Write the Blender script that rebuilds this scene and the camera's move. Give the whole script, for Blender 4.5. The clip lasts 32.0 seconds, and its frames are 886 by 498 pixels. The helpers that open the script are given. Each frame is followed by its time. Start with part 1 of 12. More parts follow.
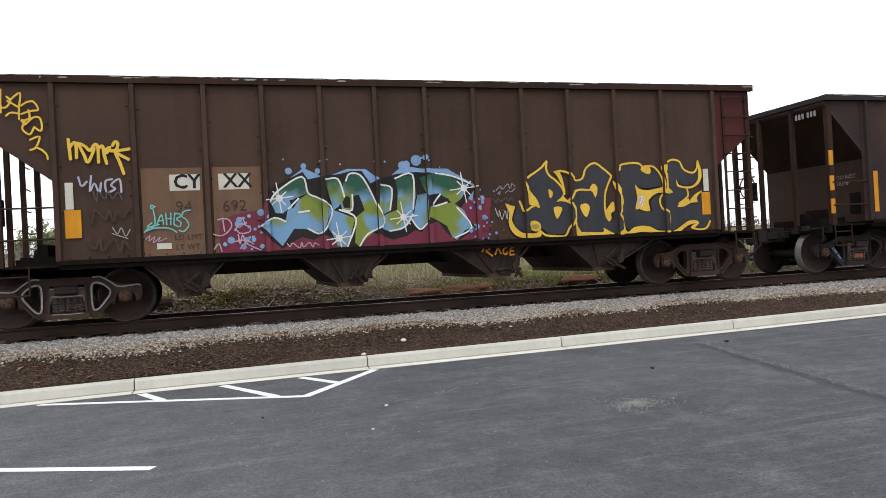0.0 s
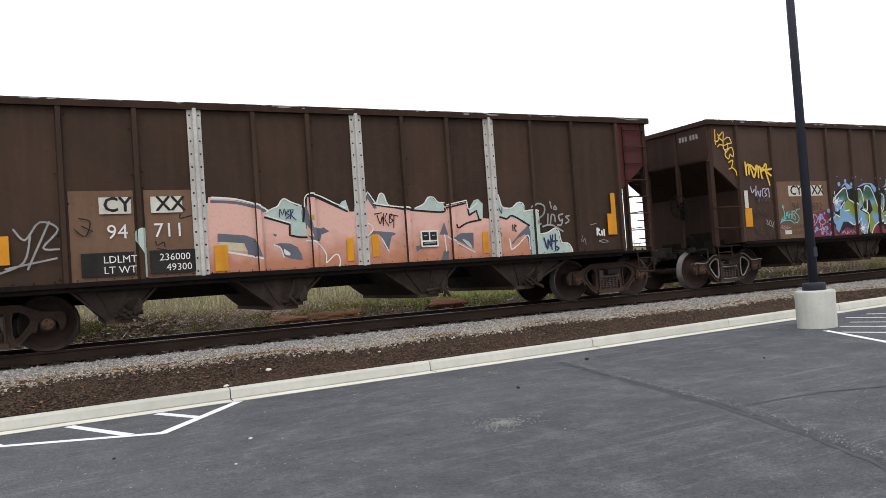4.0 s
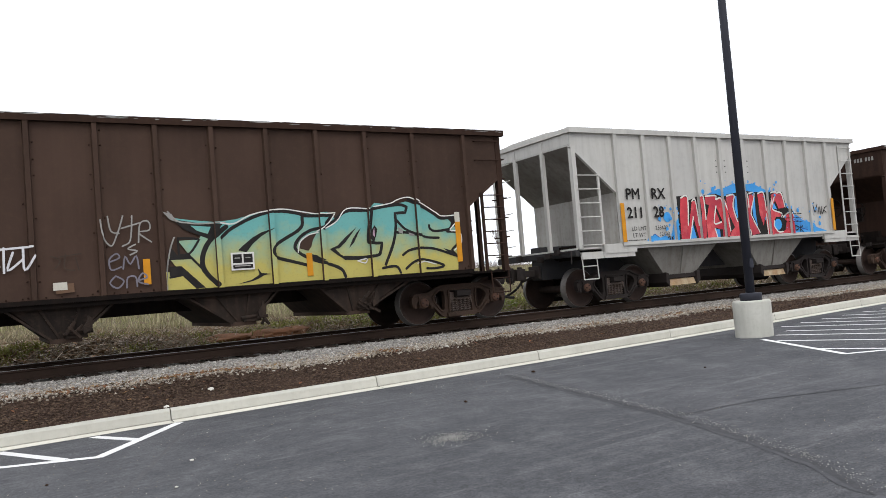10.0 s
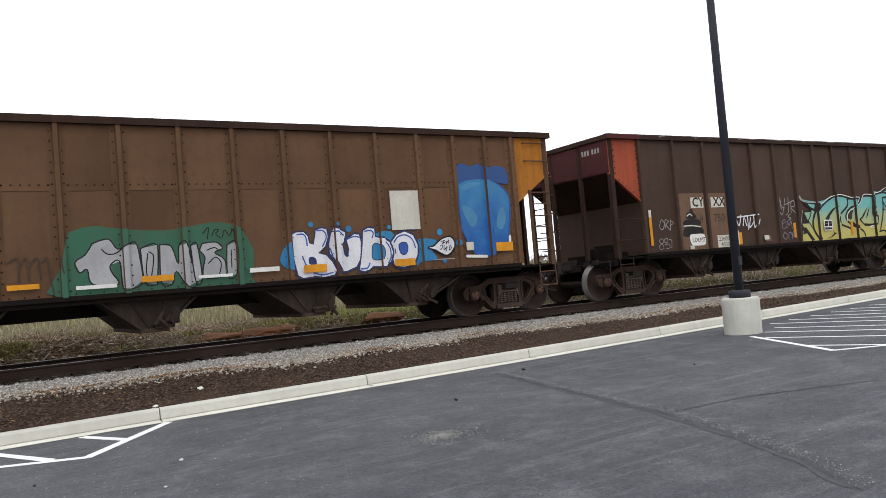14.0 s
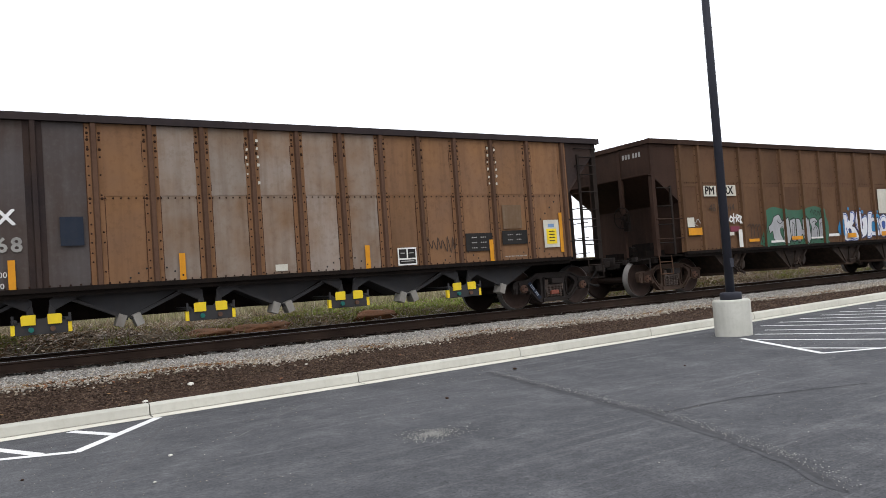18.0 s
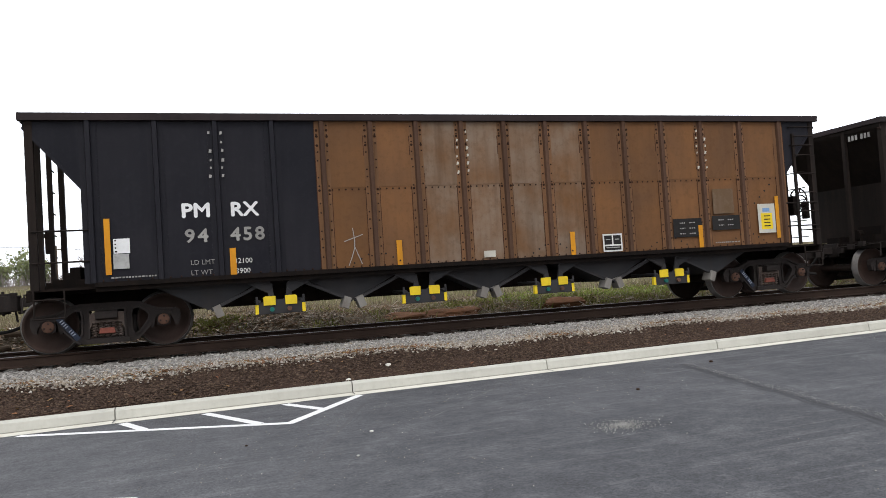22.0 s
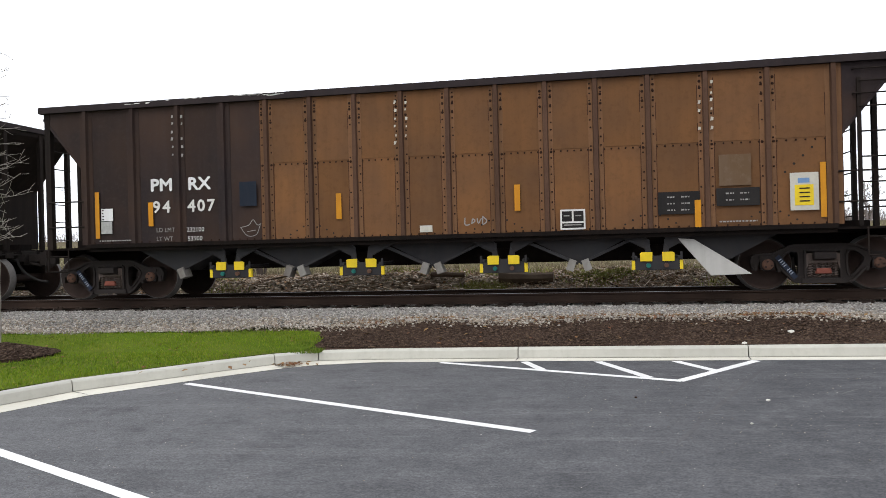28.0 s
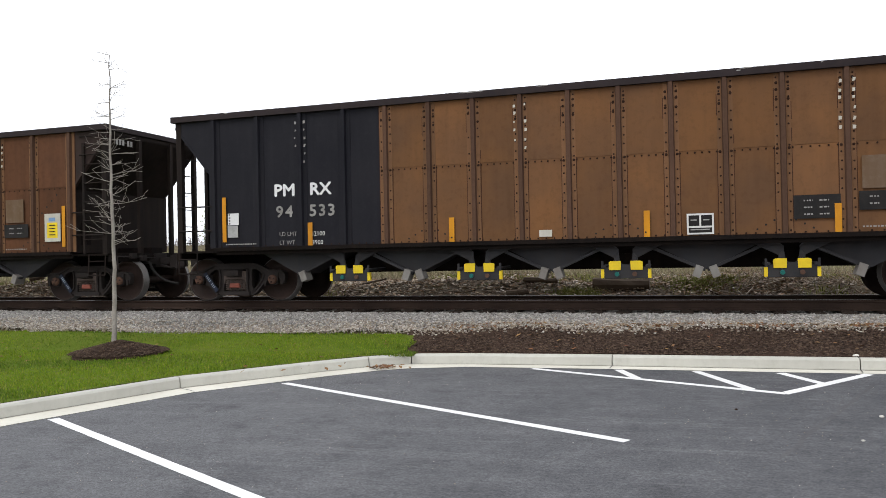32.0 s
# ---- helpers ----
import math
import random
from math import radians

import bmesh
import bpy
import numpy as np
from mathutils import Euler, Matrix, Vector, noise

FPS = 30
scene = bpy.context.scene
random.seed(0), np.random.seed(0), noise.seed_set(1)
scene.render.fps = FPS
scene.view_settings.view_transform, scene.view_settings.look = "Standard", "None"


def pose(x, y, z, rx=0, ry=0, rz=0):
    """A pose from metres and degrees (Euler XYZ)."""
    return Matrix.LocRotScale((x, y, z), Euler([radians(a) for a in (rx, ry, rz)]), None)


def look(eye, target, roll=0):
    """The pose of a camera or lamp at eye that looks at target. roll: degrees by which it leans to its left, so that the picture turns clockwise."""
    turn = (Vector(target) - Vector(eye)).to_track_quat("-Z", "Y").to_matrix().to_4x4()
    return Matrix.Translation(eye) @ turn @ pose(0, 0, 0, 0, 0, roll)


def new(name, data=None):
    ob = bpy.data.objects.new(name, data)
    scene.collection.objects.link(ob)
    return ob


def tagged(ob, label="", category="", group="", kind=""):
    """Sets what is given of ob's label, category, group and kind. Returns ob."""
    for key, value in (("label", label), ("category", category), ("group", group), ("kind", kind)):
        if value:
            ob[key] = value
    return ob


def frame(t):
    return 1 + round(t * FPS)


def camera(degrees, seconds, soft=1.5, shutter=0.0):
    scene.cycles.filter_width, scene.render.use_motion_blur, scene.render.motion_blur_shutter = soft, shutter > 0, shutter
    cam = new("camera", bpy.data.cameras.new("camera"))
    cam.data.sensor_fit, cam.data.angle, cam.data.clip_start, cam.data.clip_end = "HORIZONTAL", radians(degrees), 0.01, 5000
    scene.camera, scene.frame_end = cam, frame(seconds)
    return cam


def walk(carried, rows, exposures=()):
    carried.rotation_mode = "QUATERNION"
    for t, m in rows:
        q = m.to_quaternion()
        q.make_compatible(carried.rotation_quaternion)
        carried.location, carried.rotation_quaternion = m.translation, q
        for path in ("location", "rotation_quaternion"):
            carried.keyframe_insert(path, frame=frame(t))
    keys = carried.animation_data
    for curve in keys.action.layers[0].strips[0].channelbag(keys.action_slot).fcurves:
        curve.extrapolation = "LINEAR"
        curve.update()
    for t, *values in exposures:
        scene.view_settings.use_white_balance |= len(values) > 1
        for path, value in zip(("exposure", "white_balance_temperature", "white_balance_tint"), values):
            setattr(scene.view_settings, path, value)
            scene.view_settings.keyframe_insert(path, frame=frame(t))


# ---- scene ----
cam = camera(60.0, 32.0, soft=0.8)
PATH = [
    (0.0, -0.007, -0.015, 1.547, -16.70, 0.45, 2.93),
    (0.5, -0.003, -0.006, 1.543, -18.58, 0.40, 3.13),
    (1.0, 0.002, 0.003, 1.539, -20.67, 0.60, 3.30),
    (1.5, 0.007, 0.013, 1.534, -22.81, 0.95, 3.46),
    (2.0, 0.011, 0.020, 1.530, -24.32, 1.41, 3.47),
    (2.5, 0.014, 0.024, 1.528, -25.19, 1.72, 3.60),
    (3.0, 0.015, 0.027, 1.527, -25.81, 1.84, 3.67),
    (3.5, 0.017, 0.029, 1.526, -26.18, 1.82, 3.76),
    (5.5, 0.021, 0.036, 1.522, -27.71, 1.88, 4.39),
    (6.0, 0.022, 0.038, 1.521, -28.01, 1.86, 4.38),
    (6.5, 0.024, 0.040, 1.520, -28.42, 1.98, 4.27),
    (7.0, 0.026, 0.043, 1.518, -29.02, 2.17, 4.19),
    (7.5, 0.027, 0.046, 1.517, -29.54, 2.40, 4.30),
    (8.0, 0.029, 0.047, 1.516, -29.89, 2.47, 4.33),
    (8.5, 0.030, 0.049, 1.515, -30.16, 2.51, 4.42),
    (9.0, 0.030, 0.050, 1.515, -30.39, 2.55, 4.44),
    (9.5, 0.031, 0.051, 1.514, -30.54, 2.57, 4.52),
    (10.0, 0.031, 0.051, 1.514, -30.56, 2.65, 4.59),
    (10.5, 0.031, 0.051, 1.514, -30.62, 2.79, 4.61),
    (11.0, 0.032, 0.052, 1.513, -30.84, 2.82, 4.58),
    (11.5, 0.033, 0.053, 1.513, -30.99, 2.73, 4.58),
    (12.0, 0.033, 0.054, 1.513, -31.14, 2.70, 4.65),
    (12.5, 0.033, 0.054, 1.512, -31.17, 2.65, 4.74),
    (13.0, 0.033, 0.053, 1.513, -31.10, 2.62, 4.89),
    (13.5, 0.033, 0.054, 1.513, -31.12, 2.57, 4.88),
    (15.5, 0.037, 0.059, 1.510, -32.14, 2.20, 4.24),
    (16.0, 0.037, 0.059, 1.510, -32.11, 2.24, 4.33),
    (16.5, 0.037, 0.059, 1.510, -32.09, 2.23, 4.33),
    (17.0, 0.036, 0.058, 1.510, -32.03, 2.24, 4.29),
    (17.5, 0.036, 0.058, 1.510, -31.93, 2.27, 4.19),
    (18.0, 0.036, 0.057, 1.511, -31.86, 2.31, 4.05),
    (18.5, 0.034, 0.056, 1.512, -31.51, 2.29, 3.84),
    (19.0, 0.032, 0.053, 1.513, -30.96, 2.14, 3.84),
    (19.5, 0.029, 0.048, 1.516, -30.05, 2.10, 3.86),
    (20.0, 0.025, 0.042, 1.519, -28.81, 2.13, 3.93),
    (20.5, 0.018, 0.031, 1.524, -26.69, 2.19, 4.02),
    (21.0, 0.010, 0.018, 1.531, -24.00, 2.18, 4.11),
    (21.5, 0.002, 0.005, 1.538, -21.01, 2.20, 4.04),
    (22.0, -0.005, -0.009, 1.544, -17.88, 2.16, 3.59),
    (22.5, -0.009, -0.020, 1.549, -15.33, 2.01, 3.38),
    (23.0, -0.013, -0.030, 1.553, -12.90, 1.75, 3.22),
    (23.5, -0.017, -0.042, 1.558, -10.03, 1.50, 3.04),
    (24.0, -0.020, -0.052, 1.562, -7.32, 1.09, 2.87),
    (24.5, -0.021, -0.064, 1.566, -4.28, 0.56, 2.64),
    (25.0, -0.022, -0.073, 1.568, -1.69, 0.17, 2.37),
    (25.5, -0.022, -0.081, 1.571, 0.83, 0.25, 2.06),
    (26.0, -0.021, -0.088, 1.572, 2.98, 0.50, 1.74),
    (26.5, -0.020, -0.094, 1.574, 4.93, 0.47, 1.67),
    (28.5, -0.012, -0.114, 1.576, 12.03, -0.25, 1.20),
    (29.0, -0.012, -0.116, 1.576, 12.48, -0.31, 1.13),
    (29.5, -0.011, -0.117, 1.576, 13.21, -0.33, 1.18),
    (30.0, -0.009, -0.120, 1.576, 14.14, -0.27, 1.12),
    (30.5, -0.007, -0.122, 1.576, 15.01, -0.07, 1.09),
    (31.0, -0.005, -0.124, 1.576, 15.99, 0.20, 1.06),
    (31.5, -0.004, -0.127, 1.576, 16.91, 0.42, 1.04),
    (32.0, -0.002, -0.129, 1.576, 17.84, 0.43, 1.03),
]
walk(cam, [(t, pose(x, y, z, 90 + pitch, roll, yaw)) for t, x, y, z, yaw, pitch, roll in PATH])

# ---- light: an even overcast sky, with a weak, very soft sun behind the cloud ----
world = bpy.data.worlds.new("overcast_sky")
scene.world = world
world.use_nodes = True
wn, wl = world.node_tree.nodes, world.node_tree.links
sky = wn.new("ShaderNodeTexSky")
sky.sky_type, sky.sun_disc = "NISHITA", False
sky.sun_elevation, sky.sun_rotation = radians(48), radians(200)
sky.dust_density = 4.0
scaled = wn.new("ShaderNodeVectorMath")
scaled.operation = "SCALE"
scaled.inputs["Scale"].default_value = 0.1
cloud = wn.new("ShaderNodeMix")
cloud.data_type = "RGBA"
cloud.inputs["Factor"].default_value = 0.88
cloud.inputs["B"].default_value = (1.49, 1.53, 1.62, 1)
wl.new(sky.outputs["Color"], scaled.inputs[0])
wl.new(scaled.outputs[0], cloud.inputs["A"])
wl.new(cloud.outputs["Result"], wn["Background"].inputs["Color"])
wn["Background"].inputs["Strength"].default_value = 1.0
sun = new("sun", bpy.data.lights.new("sun", "SUN"))
sun.data.energy, sun.data.angle, sun.data.color = 0.9, radians(25), (1.0, 0.97, 0.92)
sun.matrix_basis = look((0, 0, 60), (20, 45, 0))
scene.view_settings.exposure = 0.0


# ---- materials ----
def nodes_of(name):
    m = bpy.data.materials.new(name)
    m.use_nodes = True
    return m, m.node_tree.nodes, m.node_tree.links, m.node_tree.nodes["Principled BSDF"]


def coords(n, l, scale=(1, 1, 1), spread=True, space="Object"):
    """Coordinates in metres, shifted at random from piece to piece."""
    tc = n.new("ShaderNodeTexCoord")
    mp = n.new("ShaderNodeMapping")
    mp.inputs["Scale"].default_value = scale
    if spread:
        info = n.new("ShaderNodeObjectInfo")
        mul = n.new("ShaderNodeMath")
        mul.operation = "MULTIPLY"
        mul.inputs[1].default_value = 57.0
        l.new(info.outputs["Random"], mul.inputs[0])
        l.new(mul.outputs[0], mp.inputs["Location"])
    l.new(tc.outputs[space], mp.inputs["Vector"])
    return mp.outputs[0]


def noise_of(n, l, vec, scale, detail=4.0, rough=0.55):
    t = n.new("ShaderNodeTexNoise")
    t.inputs["Scale"].default_value, t.inputs["Detail"].default_value, t.inputs["Roughness"].default_value = scale, detail, rough
    l.new(vec, t.inputs["Vector"])
    return t.outputs["Fac"]


def ramp(n, l, fac, lo, hi, a=(0, 0, 0, 1), b=(1, 1, 1, 1)):
    r = n.new("ShaderNodeValToRGB")
    r.color_ramp.elements[0].position, r.color_ramp.elements[1].position = lo, hi
    r.color_ramp.elements[0].color, r.color_ramp.elements[1].color = a, b
    l.new(fac, r.inputs["Fac"])
    return r.outputs["Color"]


def mixed(n, l, fac, a, b, mode="MIX"):
    x = n.new("ShaderNodeMix")
    x.data_type, x.blend_type = "RGBA", mode
    for key, v in (("Factor", fac), ("A", a), ("B", b)):
        if isinstance(v, (tuple, float, int)):
            x.inputs[key].default_value = v if not isinstance(v, tuple) else (*v[:3], 1)
        else:
            l.new(v, x.inputs[key])
    return x.outputs["Result"]


def bumped(n, l, bsdf, height, strength, dist):
    b = n.new("ShaderNodeBump")
    b.inputs["Strength"].default_value, b.inputs["Distance"].default_value = strength, dist
    l.new(height, b.inputs["Height"])
    l.new(b.outputs["Normal"], bsdf.inputs["Normal"])


def surface(name, base, other, grime, big=0.8, fine=18.0, streak=0.0, rough=0.7, metal=0.0, bump=0.25, dist=0.004, amount=0.5,
            spread=True, space="Object", spec=0.08, vary=0.0):
    """A worn surface: two tones in patches, grime in fine grain or in runs down the face, fine relief."""
    m, n, l, bsdf = nodes_of(name)
    v = coords(n, l, spread=spread, space=space)
    patches = ramp(n, l, noise_of(n, l, v, big, 5), 0.35, 0.68)
    col = mixed(n, l, patches, base, other)
    if streak:
        vs = coords(n, l, (7, 7, 0.5), spread=spread, space=space)
        runs = ramp(n, l, noise_of(n, l, vs, 1.0, 4), 0.45, 0.8, (0, 0, 0, 1), (streak, streak, streak, 1))
        col = mixed(n, l, runs, col, grime)
    if vary:
        info = n.new("ShaderNodeObjectInfo")
        tone = ramp(n, l, info.outputs["Random"], 0.0, 1.0, (1 - vary, 1 - vary * 0.9, 1 - vary * 0.75, 1), (1 + vary, 1 + vary * 1.05, 1 + vary * 1.3, 1))
        col = mixed(n, l, 1.0, col, tone, "MULTIPLY")
    grain = noise_of(n, l, v, fine, 6, 0.65)
    spots = ramp(n, l, grain, 0.5, 0.75, (0, 0, 0, 1), (amount, amount, amount, 1))
    col = mixed(n, l, spots, col, grime)
    l.new(col, bsdf.inputs["Base Color"])
    rr = n.new("ShaderNodeMapRange")
    rr.inputs["To Min"].default_value, rr.inputs["To Max"].default_value = max(rough - 0.14, 0.05), min(rough + 0.14, 1)
    l.new(grain, rr.inputs["Value"])
    l.new(rr.outputs[0], bsdf.inputs["Roughness"])
    bsdf.inputs["Metallic"].default_value = metal
    bsdf.inputs["Specular IOR Level"].default_value = spec
    if bump:
        bumped(n, l, bsdf, grain, bump, dist)
    return m


def grains(name, tones, rough=0.95, spec=0.2):
    """Loose pieces: a tone for each by chance."""
    m, n, l, bsdf = nodes_of(name)
    geo = n.new("ShaderNodeNewGeometry")
    r = n.new("ShaderNodeValToRGB")
    els = r.color_ramp.elements
    for i, c in enumerate(tones):
        e = els[i] if i < 2 else els.new(1.0)
        e.position, e.color = i / (len(tones) - 1), (*c, 1)
    l.new(geo.outputs["Random Per Island"], r.inputs["Fac"])
    l.new(r.outputs["Color"], bsdf.inputs["Base Color"])
    bsdf.inputs["Roughness"].default_value = rough
    bsdf.inputs["Specular IOR Level"].default_value = spec
    return m


BROWN_A = surface("weathered_oxide_brown", (0.063, 0.038, 0.028), (0.046, 0.028, 0.021), (0.088, 0.056, 0.038), 0.6, 9, 0.22, 0.7, amount=0.3, vary=0.12)
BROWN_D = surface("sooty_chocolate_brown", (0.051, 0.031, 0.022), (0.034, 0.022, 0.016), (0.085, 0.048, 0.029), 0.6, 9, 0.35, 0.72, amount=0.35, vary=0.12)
BROWN_C = surface("faded_tan_brown", (0.125, 0.068, 0.036), (0.090, 0.048, 0.027), (0.060, 0.034, 0.021), 0.6, 9, 0.25, 0.7, amount=0.3, vary=0.12)
BROWN_B = surface("rust_brown", (0.182, 0.086, 0.035), (0.126, 0.066, 0.034), (0.080, 0.040, 0.020), 0.9, 10, 0.28, 0.75, amount=0.35, vary=0.13)
STAKE_B = surface("dark_rust_brown", (0.098, 0.054, 0.034), (0.078, 0.044, 0.030), (0.050, 0.028, 0.019), 0.9, 12, 0.35, 0.75, amount=0.4, vary=0.1)
RIVET = surface("dark_rivet_rust", (0.026, 0.015, 0.011), (0.040, 0.020, 0.013), (0.015, 0.010, 0.008), 3, 20, 0, 0.8, amount=0.3, bump=0)
FLANGE_B = surface("worn_orange_rust_flange", (0.190, 0.100, 0.050), (0.150, 0.080, 0.042), (0.085, 0.040, 0.020), 1.6, 14, 0.35, 0.75, amount=0.35, vary=0.12)
# Reddish rust that also carries the painted shade of the flange gap.
RUST_GAP_LINE = surface("red_rust_with_gap_shade", (0.070, 0.030, 0.018), (0.045, 0.022, 0.015), (0.030, 0.018, 0.013), 3, 20, 0.3, 0.85, amount=0.4, bump=0)
LIGHT_B = surface("worn_light_rust_brown", (0.205, 0.108, 0.052), (0.165, 0.094, 0.056), (0.075, 0.039, 0.022), 0.9, 10, 0.45, 0.75, amount=0.35, vary=0.13)
FADED_B = surface("faded_greyish_rust", (0.250, 0.205, 0.170), (0.195, 0.118, 0.068), (0.105, 0.064, 0.040), 1.1, 10, 0.5, 0.8, amount=0.35, vary=0.12)
DARKRUST = surface("dark_reddish_rust", (0.125, 0.054, 0.026), (0.090, 0.042, 0.023), (0.050, 0.025, 0.015), 0.9, 10, 0.45, 0.75, amount=0.35, vary=0.13)
FADED_C = surface("part_faded_rust", (0.205, 0.150, 0.108), (0.160, 0.082, 0.038), (0.080, 0.042, 0.022), 1.3, 10, 0.5, 0.8, amount=0.35, vary=0.1)
WORN_B = surface("greyed_brown_black_paint", (0.080, 0.068, 0.066), (0.060, 0.040, 0.030), (0.115, 0.105, 0.10), 0.8, 11, 0.45, 0.7, amount=0.3, vary=0.1)
# The car ends' shade is put into these two colours; chords and rivets share them.
DARK_SHADED = surface("dark_shaded_brown_black_steel", (0.019, 0.014, 0.012), (0.012, 0.010, 0.009), (0.034, 0.023, 0.018), 0.9, 12, 0.4, 0.75, amount=0.35)
DARK_SHADED_A = surface("dark_shaded_brown_steel", (0.040, 0.022, 0.016), (0.024, 0.014, 0.011), (0.062, 0.036, 0.024), 0.9, 12, 0.4, 0.75, amount=0.35)
BLACK_B = surface("weathered_black_paint", (0.012, 0.012, 0.016), (0.019, 0.018, 0.022), (0.042, 0.042, 0.048), 0.6, 12, 0.15, 0.55, amount=0.15)
BLACKBROWN = surface("black_brown_paint", (0.027, 0.020, 0.020), (0.050, 0.030, 0.022), (0.062, 0.050, 0.044), 0.7, 12, 0.2, 0.65, amount=0.3, vary=0.12)
CHORD_B = surface("dark_purplish_brown_steel", (0.034, 0.026, 0.027), (0.024, 0.019, 0.020), (0.055, 0.042, 0.038), 0.9, 12, 0.2, 0.65, amount=0.3)
GREY_C = surface("pale_grey_paint", (0.50, 0.49, 0.46), (0.44, 0.43, 0.41), (0.28, 0.26, 0.24), 0.5, 7, 0.35, 0.55, amount=0.2)
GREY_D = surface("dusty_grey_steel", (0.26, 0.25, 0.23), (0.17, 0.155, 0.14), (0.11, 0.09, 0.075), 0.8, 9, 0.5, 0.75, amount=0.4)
# Shade beneath the covered hopper is put into this darker, grime-streaked grey.
GREY_B = surface("shaded_grimy_hopper_sheet", (0.235, 0.225, 0.205), (0.17, 0.16, 0.145), (0.10, 0.08, 0.065), 0.8, 9, 0.55, 0.75, amount=0.4)
GREY_H = surface("dust_streaked_light_grey", (0.42, 0.41, 0.385), (0.34, 0.325, 0.30), (0.17, 0.145, 0.12), 0.8, 9, 0.55, 0.7, amount=0.3)
RED_A = surface("faded_orange_red_paint", (0.33, 0.072, 0.035), (0.26, 0.055, 0.03), (0.10, 0.04, 0.025), 0.6, 9, 0.5, 0.7, amount=0.3)
MAROON = surface("maroon_paint", (0.085, 0.022, 0.022), (0.06, 0.02, 0.02), (0.04, 0.02, 0.016), 0.6, 9, 0.4, 0.7, amount=0.3)
OCHRE = surface("ochre_orange_paint", (0.38, 0.15, 0.022), (0.30, 0.11, 0.02), (0.10, 0.045, 0.02), 0.6, 9, 0.5, 0.7, amount=0.3)
TAN_P = surface("tan_patch_paint", (0.165, 0.100, 0.066), (0.13, 0.078, 0.05), (0.07, 0.045, 0.03), 0.7, 9, 0.4, 0.75, amount=0.3)
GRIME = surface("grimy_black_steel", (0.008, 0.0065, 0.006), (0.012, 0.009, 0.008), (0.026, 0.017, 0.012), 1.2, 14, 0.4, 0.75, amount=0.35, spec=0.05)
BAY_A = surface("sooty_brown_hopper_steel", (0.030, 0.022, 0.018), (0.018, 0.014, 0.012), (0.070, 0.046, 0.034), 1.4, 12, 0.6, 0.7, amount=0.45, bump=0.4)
GUN = surface("dark_grey_steel", (0.044, 0.044, 0.047), (0.030, 0.029, 0.031), (0.056, 0.046, 0.040), 1.2, 14, 0.4, 0.65, amount=0.3)
TRUCK = surface("rusty_cast_steel", (0.068, 0.045, 0.035), (0.040, 0.028, 0.022), (0.115, 0.064, 0.041), 1.5, 20, 0, 0.8, amount=0.4, bump=0.4)
TRUCK_D = surface("oily_cast_steel", (0.032, 0.027, 0.026), (0.024, 0.020, 0.018), (0.066, 0.046, 0.036), 1.5, 20, 0, 0.7, amount=0.35, bump=0.4)
STRIP_BLUE = surface("dark_blue_strip_paint", (0.030, 0.038, 0.060), (0.022, 0.028, 0.045), (0.06, 0.05, 0.045), 4, 25, 0, 0.7, amount=0.3, bump=0)
WHEEL = surface("brown_wheel_steel", (0.034, 0.024, 0.021), (0.050, 0.032, 0.026), (0.016, 0.012, 0.010), 2.0, 16, 0, 0.65, amount=0.4)
TREAD = surface("polished_tread_steel", (0.19, 0.18, 0.175), (0.12, 0.11, 0.10), (0.045, 0.038, 0.034), 3.0, 20, 0, 0.5, metal=0.5, amount=0.3, bump=0)
RUSTCAP = surface("rusty_bearing_cap", (0.135, 0.072, 0.050), (0.085, 0.050, 0.038), (0.060, 0.042, 0.034), 5, 30, 0, 0.8, amount=0.5)
SPRING = surface("dark_spring_steel", (0.125, 0.100, 0.090), (0.10, 0.075, 0.062), (0.19, 0.12, 0.085), 4, 30, 0, 0.7, amount=0.4)
YELLOW = surface("bright_yellow_paint", (0.78, 0.58, 0.03), (0.70, 0.50, 0.03), (0.30, 0.22, 0.06), 3, 25, 0.2, 0.6, amount=0.2)
AMBER = surface("amber_reflective_sheet", (0.62, 0.27, 0.02), (0.52, 0.22, 0.02), (0.25, 0.12, 0.03), 3, 25, 0.4, 0.5, amount=0.2, bump=0)
WHITE = surface("worn_white_paint", (0.70, 0.69, 0.66), (0.60, 0.59, 0.56), (0.30, 0.27, 0.24), 2, 22, 0.25, 0.7, amount=0.25, bump=0)
WHITE_S = surface("weathered_grey_white_stake", (0.52, 0.50, 0.47), (0.40, 0.38, 0.35), (0.20, 0.17, 0.15), 2.5, 20, 0.5, 0.75, amount=0.4)
DULLWHITE = surface("dull_stencil_white", (0.34, 0.33, 0.31), (0.24, 0.23, 0.22), (0.10, 0.09, 0.08), 2, 22, 0.3, 0.75, amount=0.4, bump=0)
PLATE = surface("off_white_sheet", (0.56, 0.54, 0.47), (0.47, 0.45, 0.39), (0.25, 0.21, 0.17), 2, 18, 0.3, 0.7, amount=0.25, bump=0)
INK = surface("black_stencil_paint", (0.018, 0.017, 0.017), (0.026, 0.024, 0.023), (0.06, 0.05, 0.045), 2, 20, 0.2, 0.7, amount=0.2, bump=0)
RAIL_WEB = surface("dark_rusted_rail", (0.030, 0.020, 0.016), (0.044, 0.029, 0.022), (0.020, 0.015, 0.013), 1.5, 25, 0, 0.85, amount=0.4, spread=False)
RAIL_TOP = surface("worn_rail_head", (0.16, 0.15, 0.145), (0.11, 0.10, 0.095), (0.05, 0.04, 0.035), 1.5, 25, 0, 0.4, metal=0.7, amount=0.3, bump=0, spread=False)
TIE = surface("creosoted_timber", (0.032, 0.024, 0.019), (0.024, 0.018, 0.015), (0.055, 0.043, 0.034), 1.5, 18, 0, 0.9, amount=0.5, bump=0.6)
